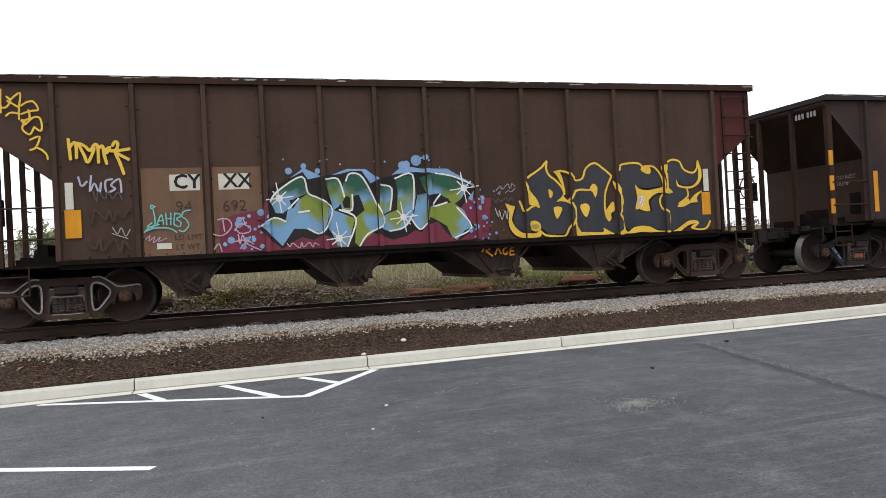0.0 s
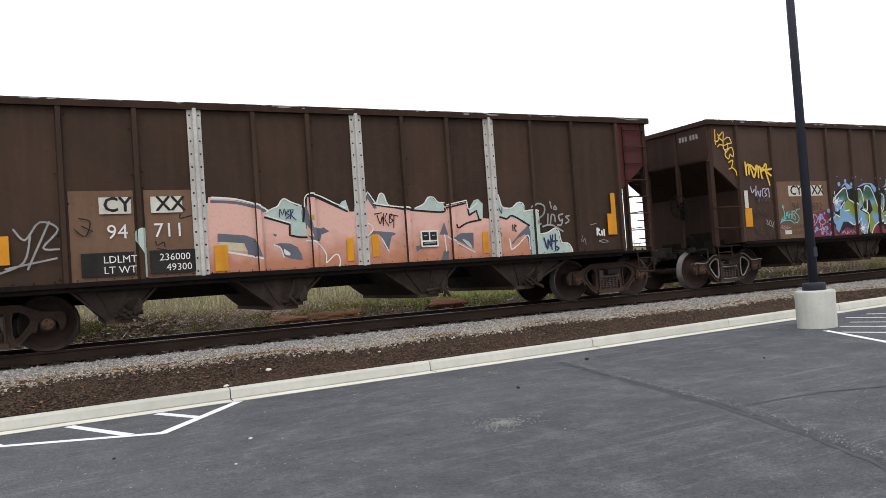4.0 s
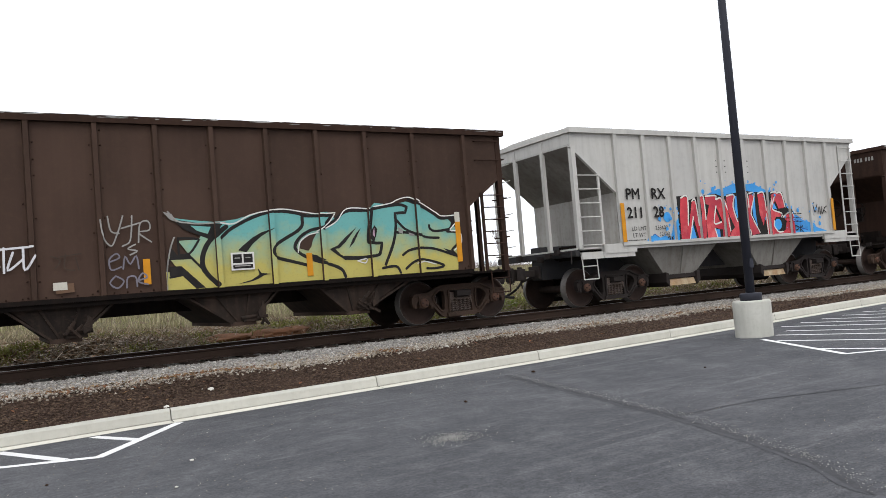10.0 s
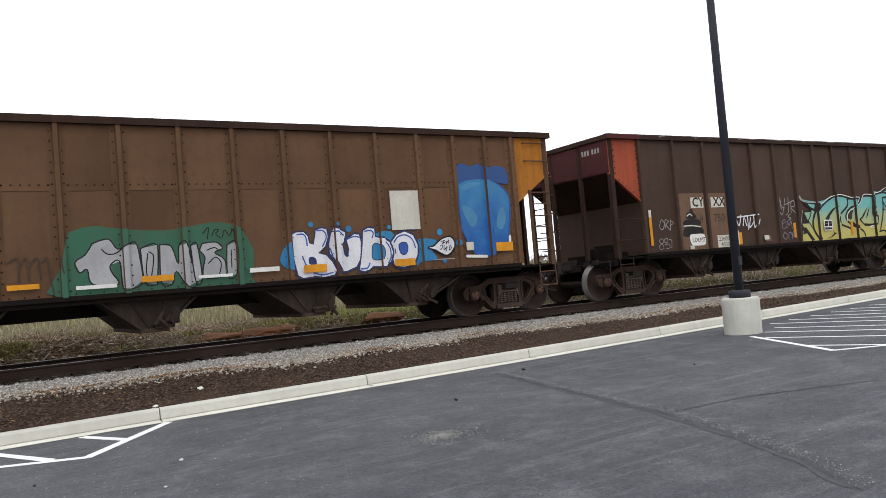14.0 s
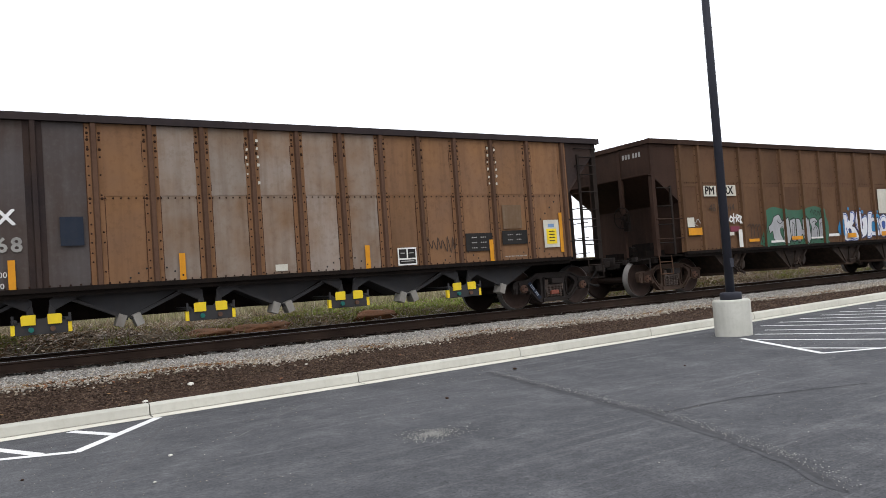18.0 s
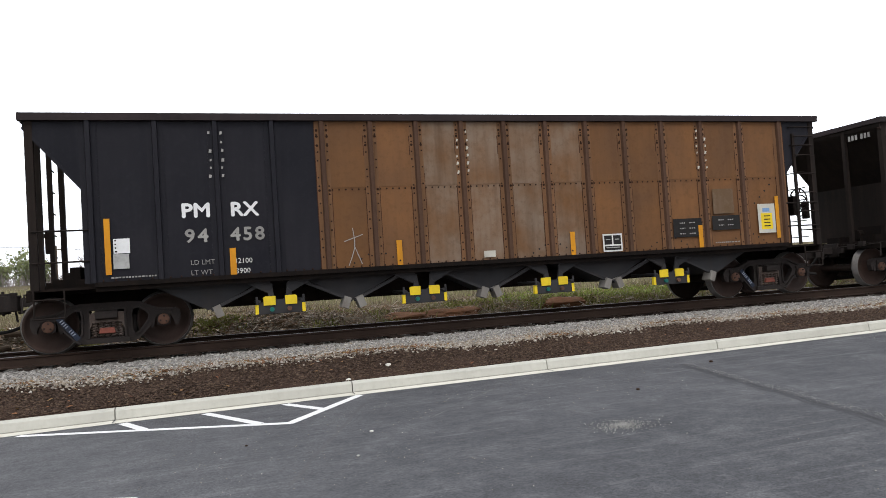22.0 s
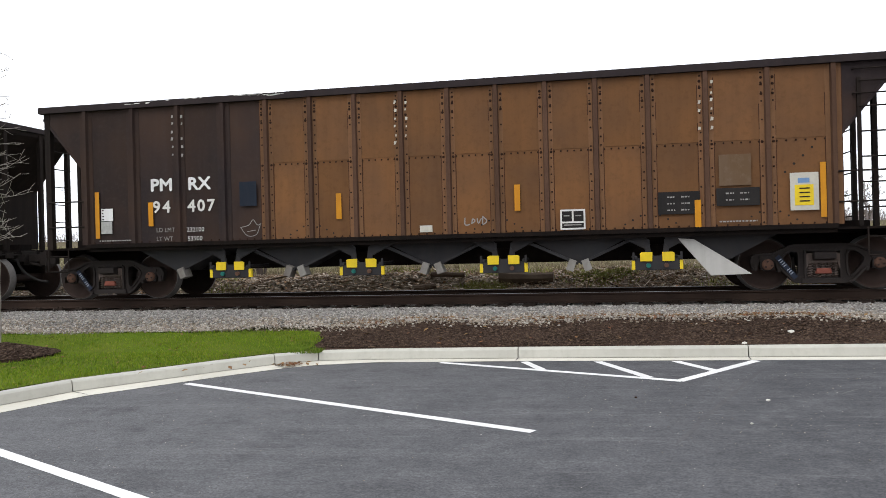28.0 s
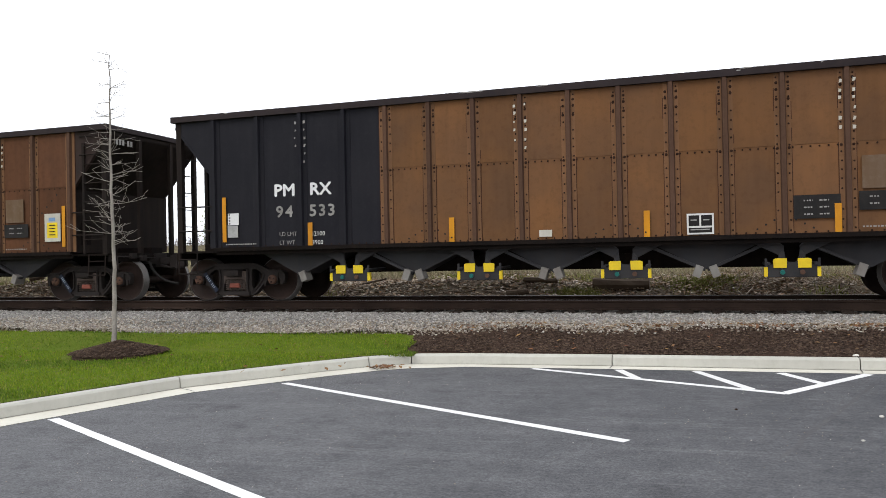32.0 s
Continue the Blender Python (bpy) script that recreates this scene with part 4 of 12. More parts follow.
def corner_ladder_shape(bm, z0, z1, width, n=6):
    """Rungs from the corner post to one free stile."""
    box(bm, width - 0.03, width + 0.03, -0.02, 0.02, z0, z1)
    for k in range(n):
        z = z0 + 0.30 + (z1 - z0 - 0.36) * k / (n - 1)
        rod(bm, (0.0, -0.03, z), (width, -0.03, z), 0.014, 6)


def grab_iron_shape(bm, axis, width, out):
    """A bar bent back at both ends; axis 0 lies along the side, axis 1 across the end."""
    def at(a, d):
        return (a, -d, 0) if axis == 0 else (d, a, 0)
    for a, b in ((at(-width / 2, 0), at(-width / 2, out)), (at(-width / 2, out), at(width / 2, out)), (at(width / 2, out), at(width / 2, 0))):
        rod(bm, a, b, 0.014, 6)


def tread_step_shape(bm):
    for x in (-0.22, 0.22):
        rod(bm, (x, 0, 0), (x, -0.02, -0.45), 0.014, 6)
    rod(bm, (-0.22, -0.02, -0.45), (0.22, -0.02, -0.45), 0.016, 6)
    rod(bm, (-0.22, -0.01, -0.15), (0.22, -0.01, -0.15), 0.014, 6)


def rivets(name, spots, parent, material, y=SIDE, r=0.017):
    """Rivet heads on the near side, one small pyramid each."""
    verts, faces = [], []
    for x, z in spots:
        k = len(verts)
        for i in range(6):
            a = math.pi * i / 3
            verts.append((x + r * math.cos(a), y, z + r * math.sin(a)))
        for i in range(6):
            a = math.pi * i / 3
            verts.append((x + 0.6 * r * math.cos(a), y - 0.011, z + 0.6 * r * math.sin(a)))
        faces += [(k + i, k + (i + 1) % 6, k + 6 + (i + 1) % 6, k + 6 + i) for i in range(6)] + [tuple(k + 6 + i for i in range(6))]
    ob = raw(name, verts, faces, material)
    ob.parent = parent
    return tagged(ob, kind="stuff")


def rib_shape(bm, z0, z1):
    """A narrow pressed stake."""
    prism(bm, [(-0.052, 0.001), (-0.050, -0.008), (-0.036, -RIB_OUT), (0.036, -RIB_OUT), (0.050, -0.008), (0.052, 0.001)], z0, z1, "z")


def wide_rib_shape(bm, z0, z1, f=1.0):
    """A stake between two riveted flanges, one pressed profile: the core, the flanges, and a rust strip at their edges
    that also paints the gap's shade.
    """
    half = [(0.136, 0.001), (0.136, -0.0075), (0.124, -0.0075), (0.124, -0.0125), (0.050, -0.0125), (0.034, -RIB_OUT)]
    line = [(-x * f, y) for x, y in half] + [(x * f, y) for x, y in reversed(half)]
    slots = [2, 2, 1, 1, 0, 0, 0, 1, 1, 2, 2]
    low, high = ([bm.verts.new((x, y, z)) for x, y in line] for z in (z0, z1))
    for k, slot in enumerate(slots):
        bm.faces.new((low[k], low[k + 1], high[k + 1], high[k])).material_index = slot
    bm.faces.new(high)
    bm.faces.new(list(reversed(low)))


def flat_rib_shape(bm, z0, z1):
    """A plain flat-faced stake."""
    box(bm, -0.055, 0.055, -RIB_OUT, 0.0, z0, z1)


def freight_car(label, x0, half, ribs, top, sill, knee, slope_in, paint, name="hopper_car"):
    """The shell that all three kinds of hopper share. knee: (x, z) where the side's lower edge turns up towards the end; slope_in: how the end sheet slopes in."""
    car = thing(name, label, "freight car", group="freight cars of the train")
    RIBS_OF[car.name] = (ribs, sill, top)
    BARE.update((car.name, x) for i, x in enumerate(ribs) if paint["rib"](i, x) is WHITE_S)
    kx, kz = knee
    ez = slope_in
    tiers = paint.get("tiers", [])
    # side sheets, each between two stakes
    for i in range(len(ribs) - 1):
        a, b = ribs[i], ribs[i + 1]
        cuts = [sill] + (tiers if (a + b) / 2 > paint.get("plain", -99) else []) + [top - 0.10]
        for z0, z1 in zip(cuts, cuts[1:]):
            w = b - a
            mat = paint["panel"](i, (a + b) / 2, z0)

            def shape(bm, w=w, z0=z0, z1=z1, lap=z0 > sill + 0.1):
                nx, nz = 4, 6
                d = 0.008 if lap else 0.0
                grid = [[bm.verts.new((-w / 2 + w * p / nx, -d + (0.012 * noise.noise((p * 1.7, q * 0.9, w * 9 + z0)) if 0 < p < nx and 0 < q < nz else 0), (z0 - (0.05 if lap else 0)) + (z1 - z0 + (0.05 if lap else 0)) * q / nz)) for q in range(nz + 1)] for p in range(nx + 1)]
                for p in range(nx):
                    for q in range(nz):
                        f = bm.faces.new((grid[p][q], grid[p + 1][q], grid[p + 1][q + 1], grid[p][q + 1]))
                        f.smooth = True
                box(bm, -w / 2, w / 2, 0.016 - d, 0.03, z0 - (0.05 if lap else 0), z1)
                if lap:
                    box(bm, -w / 2, w / 2, -d, 0.014 - d, z0 - 0.056, z0 - 0.046)
            piece("side_panel", shaped(("side_panel", round(w, 3), z0, z1), shape, mat), car, pose((a + b) / 2, SIDE, 0))
    for s in (-1, 1):
        mat = paint["end"](s)
        bm = bmesh.new()
        prism(bm, [(s * kx, kz), (s * kx, top - 0.10), (s * half, top - 0.10), (s * half, ez)], SIDE, SIDE + 0.02)
        part("end_panel", bm, mat, car)
        bm = bmesh.new()
        bar(bm, (s * kx, SIDE + 0.03, kz), (s * half, SIDE + 0.03, ez), 0.08, 0.05)
        part("end_panel_flange", bm, mat, car)
        # end wall and sloping floor
        bm = bmesh.new()
        prism(bm, [(s * (half - 0.02), ez), (s * (half - 0.02), top - 0.08), (s * half, top - 0.08), (s * half, ez)], -1.59, 1.59)
        part("end_sheet", bm, paint.get("end_face", mat), car)
        bm = bmesh.new()
        run = (half - kx) / (ez - kz) * (ez - sill)
        prism(bm, [(s * half, ez), (s * (half - run), sill), (s * (half - run), sill + 0.05), (s * half, ez + 0.05)], -1.57, 1.57)
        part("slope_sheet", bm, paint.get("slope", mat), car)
        bm = bmesh.new()
        box(bm, min(s * (kx - 0.05), s * kx), max(s * (kx - 0.05), s * kx), -1.56, 1.56, sill, kz + 0.02)
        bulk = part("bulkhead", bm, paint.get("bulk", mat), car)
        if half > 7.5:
            # A thin dark plate paints the shade of an opening in the bulkhead.
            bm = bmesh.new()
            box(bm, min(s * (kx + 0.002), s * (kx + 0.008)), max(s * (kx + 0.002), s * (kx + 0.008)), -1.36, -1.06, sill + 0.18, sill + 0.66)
            part("access_hole", bm, GRIME, bulk, "flat dark plate painted as the shade of an opening")
        bm = bmesh.new()
        box(bm, min(s * (half - 0.14), s * (half - 0.02)), max(s * (half - 0.14), s * (half - 0.02)), SIDE - 0.012, SIDE + 0.10, sill - 0.05, top - 0.12 if half > 7.0 else ez + 0.03)
        part("corner_post", bm, paint.get("ladder", paint.get("post", mat)) if s > 0 else paint.get("post", mat), car)
        bm = bmesh.new()
        box(bm, min(s * (half - 0.12), s * (half - 0.02)), max(s * (half - 0.12), s * (half - 0.02)), 1.50, 1.60, sill - 0.05, ez + 0.2)
        part("corner_post", bm, paint.get("post", mat), car)
        for y in (-0.55, 0.55):
            bm = bmesh.new()
            box(bm, min(s * (half - 0.06), s * (half + 0.02)), max(s * (half - 0.06), s * (half + 0.02)), y - 0.05, y + 0.05, sill - 0.1, top - 0.15)
            part("end_post", bm, paint.get("post", mat), car)
        # platform, end sill, coupler, hose
        bm = bmesh.new()
        box(bm, min(s * (kx - 0.02), s * (half + 0.02)), max(s * (kx - 0.02), s * (half + 0.02)), -1.55, 1.55, sill - 0.07, sill - 0.03)
        part("end_platform", bm, paint.get("deck", paint["under"]), car)
        bm = bmesh.new()
        box(bm, min(s * (half - 0.06), s * (half + 0.06)), max(s * (half - 0.06), s * (half + 0.06)), -1.56, 1.56, sill - 0.22, sill - 0.072)
        part("end_sill", bm, paint["under"], car, bevel=0.008)
        bm = bmesh.new()
        for y, z in ((-0.62, 0.0), (-0.95, 0.05), (0.55, 0.02), (-0.30, -0.08)):
            box(bm, min(s * (half + 0.06), s * (half + 0.15)), max(s * (half + 0.06), s * (half + 0.15)), y - 0.07, y + 0.07, sill - 0.20 + z, sill - 0.08 + z)
        rod(bm, (s * (half + 0.10), -1.45, sill - 0.10), (s * (half + 0.10), -0.15, sill - 0.14), 0.014, 6)
        rod(bm, (s * (half + 0.10), -1.45, sill - 0.10), (s * (half + 0.14), -1.47, sill - 0.38), 0.014, 6)
        part("uncoupling_lever", bm, TRUCK_D, car, "rusty uncoupling lever and brackets")
        turn = pose(s * (half + 0.02), 0, 0.86, 0, 0, 0 if s > 0 else 180)
        piece("coupler", shaped("coupler", coupler_shape, TRUCK_D, bevel=0.012), car, turn)
        piece("air_hose", shaped("air_hose", hose_shape, INK), car, turn @ pose(0.05, -0.42 * s * s, -0.02), "black rubber brake hose")
        # rails across the corner opening
        if half > 7.0 and (s < 0 or half > 7.5):
            for z in (sill + 0.38, sill + 0.88):
                bm = bmesh.new()
                rod(bm, (s * (kx - 0.02), SIDE - 0.03, z), (s * (half - 0.06), SIDE - 0.03, z), 0.016, 6)
                part("handrail", bm, paint.get("post", mat), car)
        for k in range(6):
            z = sill + 0.2 + 0.42 * k
            piece("end_rung", shaped("end_rung", lambda bm: rod(bm, (0, -0.38, 0), (0, 0.38, 0), 0.013, 6), paint.get("post", mat)), car, pose(s * (half + 0.05), 1.12, z))
    for i, x in enumerate(ribs):
        mat = paint["rib"](i, x)
        if "flange" in paint and mat is not WHITE_S:
            made = shaped(("side_stake", sill, top, "wide"), lambda bm: wide_rib_shape(bm, sill + 0.02, top - 0.1), mat, paint["flange"](i, x), RUST_GAP_LINE if paint["flange"](i, x) is not mat else mat)
        else:
            shape = (lambda bm, a, b: wide_rib_shape(bm, a, b, 0.85)) if mat is WHITE_S else flat_rib_shape if paint.get("flat") else rib_shape
            made = shaped(("side_stake", sill, top, paint.get("flat", False)), lambda bm: shape(bm, sill + 0.02, top - 0.1), *((mat, mat, mat) if mat is WHITE_S else (mat,)))
        piece("side_stake", made, car, pose(x, SIDE - (0.03 if mat is WHITE_S else 0), 0))
    bm = bmesh.new()
    for y0, y1 in ((SIDE - 0.09, SIDE + 0.03), (1.57, 1.69)):
        box(bm, -half - 0.06, half + 0.06, y0, y1, top - 0.12, top)
    for s in (-1, 1):
        box(bm, min(s * (half - 0.03), s * (half + 0.054)), max(s * (half - 0.03), s * (half + 0.054)), SIDE - 0.084, 1.684, top - 0.114, top - 0.006)
    part("top_chord", bm, paint["chord"], car)
    bm = bmesh.new()
    box(bm, -kx, kx, SIDE - 0.085, SIDE + 0.03, sill - 0.045, sill + 0.03)
    box(bm, -kx, kx, SIDE - 0.015, SIDE + 0.03, sill - 0.12, sill - 0.045)
    part("side_sill", bm, paint["sill"], car)
    bm = bmesh.new()
    prism(bm, [(-kx, sill), (-kx, top - 0.1), (kx, top - 0.1), (kx, sill)], 1.58, 1.60)
    part("far_side_sheet", bm, paint["end"](1), car)
    bm = bmesh.new()
    box(bm, -half, half, -0.19, 0.19, 0.66, sill + 0.1)
    box(bm, -half + 0.3, -kx + 0.6, -0.8, 0.8, sill - 0.12, sill - 0.02)
    box(bm, kx - 0.6, half - 0.3, -0.8, 0.8, sill - 0.12, sill - 0.02)
    part("center_sill", bm, paint["under"], car)
    return car


def latch_shape(bm, seed):
    """Hooks, links and pins at the foot of an outlet, caked with rust."""
    rnd = random.Random(seed)
    box(bm, -0.16, 0.16, -0.03, 0.10, -0.05, 0.05)
    rod(bm, (-0.20, -0.02, 0.02), (0.24, -0.02, 0.05), 0.035, 8)
    for k in range(4):
        x, z, a = rnd.uniform(-0.16, 0.22), rnd.uniform(-0.10, 0.24), rnd.uniform(-1.2, 1.2)
        ln = rnd.uniform(0.07, 0.15)
        bar(bm, (x - ln * math.cos(a), -0.05 - 0.012 * k, z - ln * math.sin(a)), (x + ln * math.cos(a), -0.05 - 0.012 * k, z + ln * math.sin(a)), 0.035, rnd.uniform(0.035, 0.06))
        rod(bm, (x, -0.09 - 0.012 * k, z), (x, -0.02, z), 0.028, 8)
    prism(bm, [(0.10, 0.0), (0.22, 0.08), (0.24, 0.22), (0.17, 0.30), (0.15, 0.20), (0.08, 0.10)], -0.12, -0.06)


def hopper_a(car, bays, under_mat, sill):
    """Outlet bays of the older cars: blunt hoppers with stiffeners, a lip and a latch at the foot."""
    for k, (cx, top_l, top_r, bl, br) in enumerate(bays):
        bm = bmesh.new()
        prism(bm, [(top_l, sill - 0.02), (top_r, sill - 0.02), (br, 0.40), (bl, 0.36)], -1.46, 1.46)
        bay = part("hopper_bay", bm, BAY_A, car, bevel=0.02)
        bm = bmesh.new()
        for f in (0.30, 0.68):
            bar(bm, (top_l + (top_r - top_l) * f, -1.475, sill - 0.05), (bl + (br - bl) * f, -1.475, 0.40), 0.03, 0.035)
        part("stiffener", bm, BAY_A, bay)
        for p, q in (((top_l, sill - 0.06), (bl, 0.38)), ((top_r, sill - 0.06), (br, 0.41))):
            bm = bmesh.new()
            bar(bm, (p[0], -1.48, p[1]), (q[0], -1.48, q[1]), 0.09, 0.035)
            part("bay_flange", bm, BAY_A, bay)
        bm = bmesh.new()
        box(bm, bl - 0.04, br + 0.06, -1.50, 1.48, 0.33, 0.40)
        part("outlet_lip", bm, TRUCK, bay)
        piece("door_latch", shaped(("door_latch", k % 3), lambda bm: latch_shape(bm, 60 + k % 3), BAY_A, bevel=0.004), bay, pose(br - 0.02, -1.53, 0.44))


def door_gear_shape(bm):
    prism(bm, [(-0.40, -0.22), (0.40, -0.22), (0.40, -0.03), (0.20, 0.0), (0.20, 0.16), (0.12, 0.24), (0.10, 0.06), (0.05, 0.02), (-0.05, 0.02), (-0.10, 0.06), (-0.12, 0.24), (-0.20, 0.16), (-0.20, 0.0), (-0.40, -0.03)], -0.03, 0.03)
    for s in (-1, 1):
        prism(bm, [(s * 0.12, 0.10), (s * 0.62, 0.36), (s * 0.20, 0.36), (s * 0.12, 0.30)], -0.02, 0.02)
        rod(bm, (s * 0.40, -0.05, -0.05), (s * 0.40, -0.05, 0.09), 0.022, 8)
        rod(bm, (s * 0.36, -0.07, 0.0), (s * 0.36, 0.9, 0.0), 0.03, 8)


def door_flag_shape(bm):
    prism(bm, [(-0.10, -0.08), (0.10, -0.08), (0.105, 0.06), (0.075, 0.08), (-0.105, 0.08)], -0.012, 0.012)


def door_knob_shape(bm):
    rod(bm, (0, -0.05, 0), (0, 0.0, 0), 0.04, 10)


def hopper_b(car, sill):
    for x in (-5.1, -2.63, 0.01, 2.66, 5.15):
        bm = bmesh.new()
        prism(bm, [(x - 0.95, sill - 0.06), (x + 0.95, sill - 0.06), (x + 0.04, 0.51), (x - 0.04, 0.51)], -1.30, 1.30)
        part("hopper_bay", bm, GUN, car)
        for s in (-1, 1):
            if (x < -5 and s < 0) or (x > 5 and s > 0):
                continue
            bm = bmesh.new()
            bar(bm, (x + s * 1.12, -1.36, sill - 0.05), (x + s * 0.02, -1.36, 0.50), 0.10, 0.05)
            part("chute_flange", bm, GUN, car)
            bm = bmesh.new()
            bar(bm, (x + s * 0.10, -1.33, 0.57), (x + s * 0.17, -1.33, 0.38), 0.26, 0.13)
            part("door_foot", bm, GREY_D, car, "bare grey steel foot")
    for x in (-3.93, -1.31, 1.33, 3.99):
        g = piece("door_gear", shaped("door_gear", door_gear_shape, GUN, bevel=0.006), car, pose(x, -1.44, 0.585), "dark steel door gear with yellow indicators")
        for s in (-1, 1):
            piece("indicator_plate", shaped("door_flag", door_flag_shape, YELLOW, bevel=0.005), g, pose(s * 0.185, -0.045, 0.01, 0, 0, 0) @ Matrix.Diagonal((s, 1, 1, 1)), "bright yellow plate")
            bm = bmesh.new()
            box(bm, s * 0.40 - 0.028, s * 0.40 + 0.028, -0.035, 0.035, -0.21, -0.05)
            part("end_stripe", bm, YELLOW, g)
            piece("knob", shaped("door_knob", door_knob_shape, RUSTCAP if s > 0 else TEAL), g, pose(s * 0.15, -0.03, -0.14))
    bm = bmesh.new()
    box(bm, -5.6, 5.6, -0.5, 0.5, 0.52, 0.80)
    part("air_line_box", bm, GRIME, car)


def hopper_c(car):
    for x in (-1.83, 1.83):
        bm = bmesh.new()
        for y in (-1.30,):
            vt = [bm.verts.new(p) for p in ((x - 1.38, -1.40, 1.36), (x + 1.38, -1.40, 1.36), (x + 1.38, 1.40, 1.36), (x - 1.38, 1.40, 1.36))]
            vb = [bm.verts.new(p) for p in ((x - 0.52, -1.18, 0.50), (x + 0.52, -1.18, 0.50), (x + 0.52, 1.18, 0.50), (x - 0.52, 1.18, 0.50))]
            for i in range(4):
                j = (i + 1) % 4
                bm.faces.new((vt[i], vt[j], vb[j], vb[i]))
            bm.faces.new(vb)
        part("hopper_bay", bm, GREY_B, car)
        bm = bmesh.new()
        bar(bm, (x, -1.42, 1.34), (x, -1.20, 0.52), 0.03, 0.03)
        part("bay_rib", bm, GREY_D, car)
        bm = bmesh.new()
        box(bm, x - 0.56, x + 0.56, -1.24, 1.24, 0.44, 0.54)
        part("outlet_frame", bm, TRUCK_D, car)
        bm = bmesh.new()
        prism(bm, [(-1.26, 0.26), (-1.20, 0.42), (1.20, 0.42), (1.26, 0.26)], x - 0.48, x + 0.48, "x")
        part("outlet_gate", bm, RUSTY_CREAM, car, "rust-stained cream outlet gate")
        bm = bmesh.new()
        for s in (-1, 1):
            prism(bm, [(x + s * 0.50, 0.24), (x + s * 0.50, 0.56), (x + s * 0.60, 0.60), (x + s * 0.62, 0.36)], -1.3, 1.3)
        part("outlet_end", bm, TRUCK_D, car)


STENCIL_BLUE = surface("pale_blue_stencil", (0.30, 0.33, 0.38), (0.20, 0.22, 0.26), (0.08, 0.07, 0.07), 9, 40, 0, 0.7, amount=0.7, bump=0)
CORAL = surface("faded_coral_red", (0.26, 0.085, 0.06), (0.18, 0.06, 0.045), (0.10, 0.06, 0.05), 6, 30, 0, 0.7, amount=0.4, bump=0)
TEAL = surface("teal_painted_knob", (0.02, 0.14, 0.12), (0.02, 0.11, 0.10), (0.03, 0.05, 0.045), 5, 30, 0, 0.5, amount=0.3)
RUSTY_CREAM = surface("rust_stained_cream_paint", (0.46, 0.39, 0.27), (0.36, 0.24, 0.13), (0.16, 0.075, 0.04), 3, 14, 0.6, 0.75, amount=0.4)

BAYS_A = [(-4.3, -4.95, -3.55, -4.36, -4.06), (-1.6, -2.35, -0.70, -1.66, -1.30), (1.1, 0.35, 2.05, 1.16, 1.52), (3.6, 2.75, 4.80, 3.36, 3.74)]
CARS = []


def fit_out(car, half, sill, top, kind, mats, brake=-1, left=False, chalk=False, wheel=True):
    """Ladders, brake wheel, steps, trucks and small gear at the ends."""
    for x in ((-6.13, 6.13) if kind == "a" else (-6.75, 6.75) if kind == "b" else (-3.98, 3.98)):
        truck(car, x, TRUCK if kind == "a" else TRUCK_D, placard="stencil" if kind == "b" else "chalk" if chalk and x < 0 else None)
    if kind == "c" or half < 7.1:
        piece("side_ladder", shaped(("side_ladder", sill, top), lambda bm: ladder_shape(bm, sill - 0.02, top - 0.2, 0.56, 8), mats), car, pose(half - 0.38, SIDE - 0.03, 0), "rungs between two flat stiles")
    else:
        high = 2.62 if kind == "a" else 3.44
        piece("side_ladder", shaped(("right_ladder", sill, high), lambda bm: corner_ladder_shape(bm, sill - 0.02, high, -0.52), mats), car, pose(half - 0.08, SIDE - 0.03, 0), "rungs from the corner post to a single stile")
    if kind != "c":
        for z in (top - 0.24, top - 0.64) if half > 7.1 else ():
            piece("grab_iron", shaped(("grab_iron", 0), lambda bm: grab_iron_shape(bm, 0, 0.56, 0.06), mats), car, pose(half - 0.40, SIDE, z))
        for k in range(6 if kind == "a" else 0):
            piece("end_rung", shaped(("grab_iron", 1), lambda bm: grab_iron_shape(bm, 1, 0.42, 0.10), mats), car, pose(half + 0.01, -1.33, sill + 0.25 + 0.42 * k))
        for s, n in ((-1, 6), (1, 5)):
            bm = bmesh.new()
            for k in range(n):
                y = -1.32 + 0.10 * k + (0.06 if k > 2 else 0)
                box(bm, min(s * (half + 0.001), s * (half + 0.004)), max(s * (half + 0.001), s * (half + 0.004)), y, y + 0.065, top - 0.40, top - 0.28)
            tagged(part("unit_number", bm, DULLWHITE, car), kind="stuff")
    if mats is STAKE_B:
        piece("side_ladder", shaped(("corner_ladder", sill), lambda bm: corner_ladder_shape(bm, sill - 0.02, 2.72, 0.56, 4), DARK_SHADED), car, pose(-half + 0.08, SIDE - 0.03, 0), "rungs from the corner post to a single stile")
    if left:
        piece("side_ladder", shaped(("corner_ladder", sill, top), lambda bm: corner_ladder_shape(bm, sill - 0.02, 3.05, 0.66), mats), car, pose(-half + 0.08, SIDE - 0.03, 0), "rungs from the corner post to a single stile")
    if wheel:
        piece("brake_wheel", shaped("brake_wheel", brake_wheel_shape, GRIME), car, pose(brake * (half + 0.24), 0.75 if kind == "b" else -0.75, sill + 1.0, 0, 0, 0 if brake < 0 else 180), "black spoked hand-brake wheel")
    for s in (-1, 1):
        piece("step", shaped("step", tread_step_shape, mats), car, pose(s * (half - 0.28), SIDE - 0.02, sill - 0.05))
    bm = bmesh.new()
    rod(bm, (-half + 0.35, -0.35, sill + 0.13), (-half + 1.0, -0.35, sill + 0.13), 0.13, 14)
    box(bm, -half + 0.25, -half + 0.95, -1.0, -0.55, sill - 0.03, sill + 0.12)
    box(bm, -half + 0.5, -half + 0.66, -0.95, -0.3, sill + 0.1, sill + 0.32)
    part("brake_cylinder", bm, GRIME, car, "black brake cylinder on the end platform")


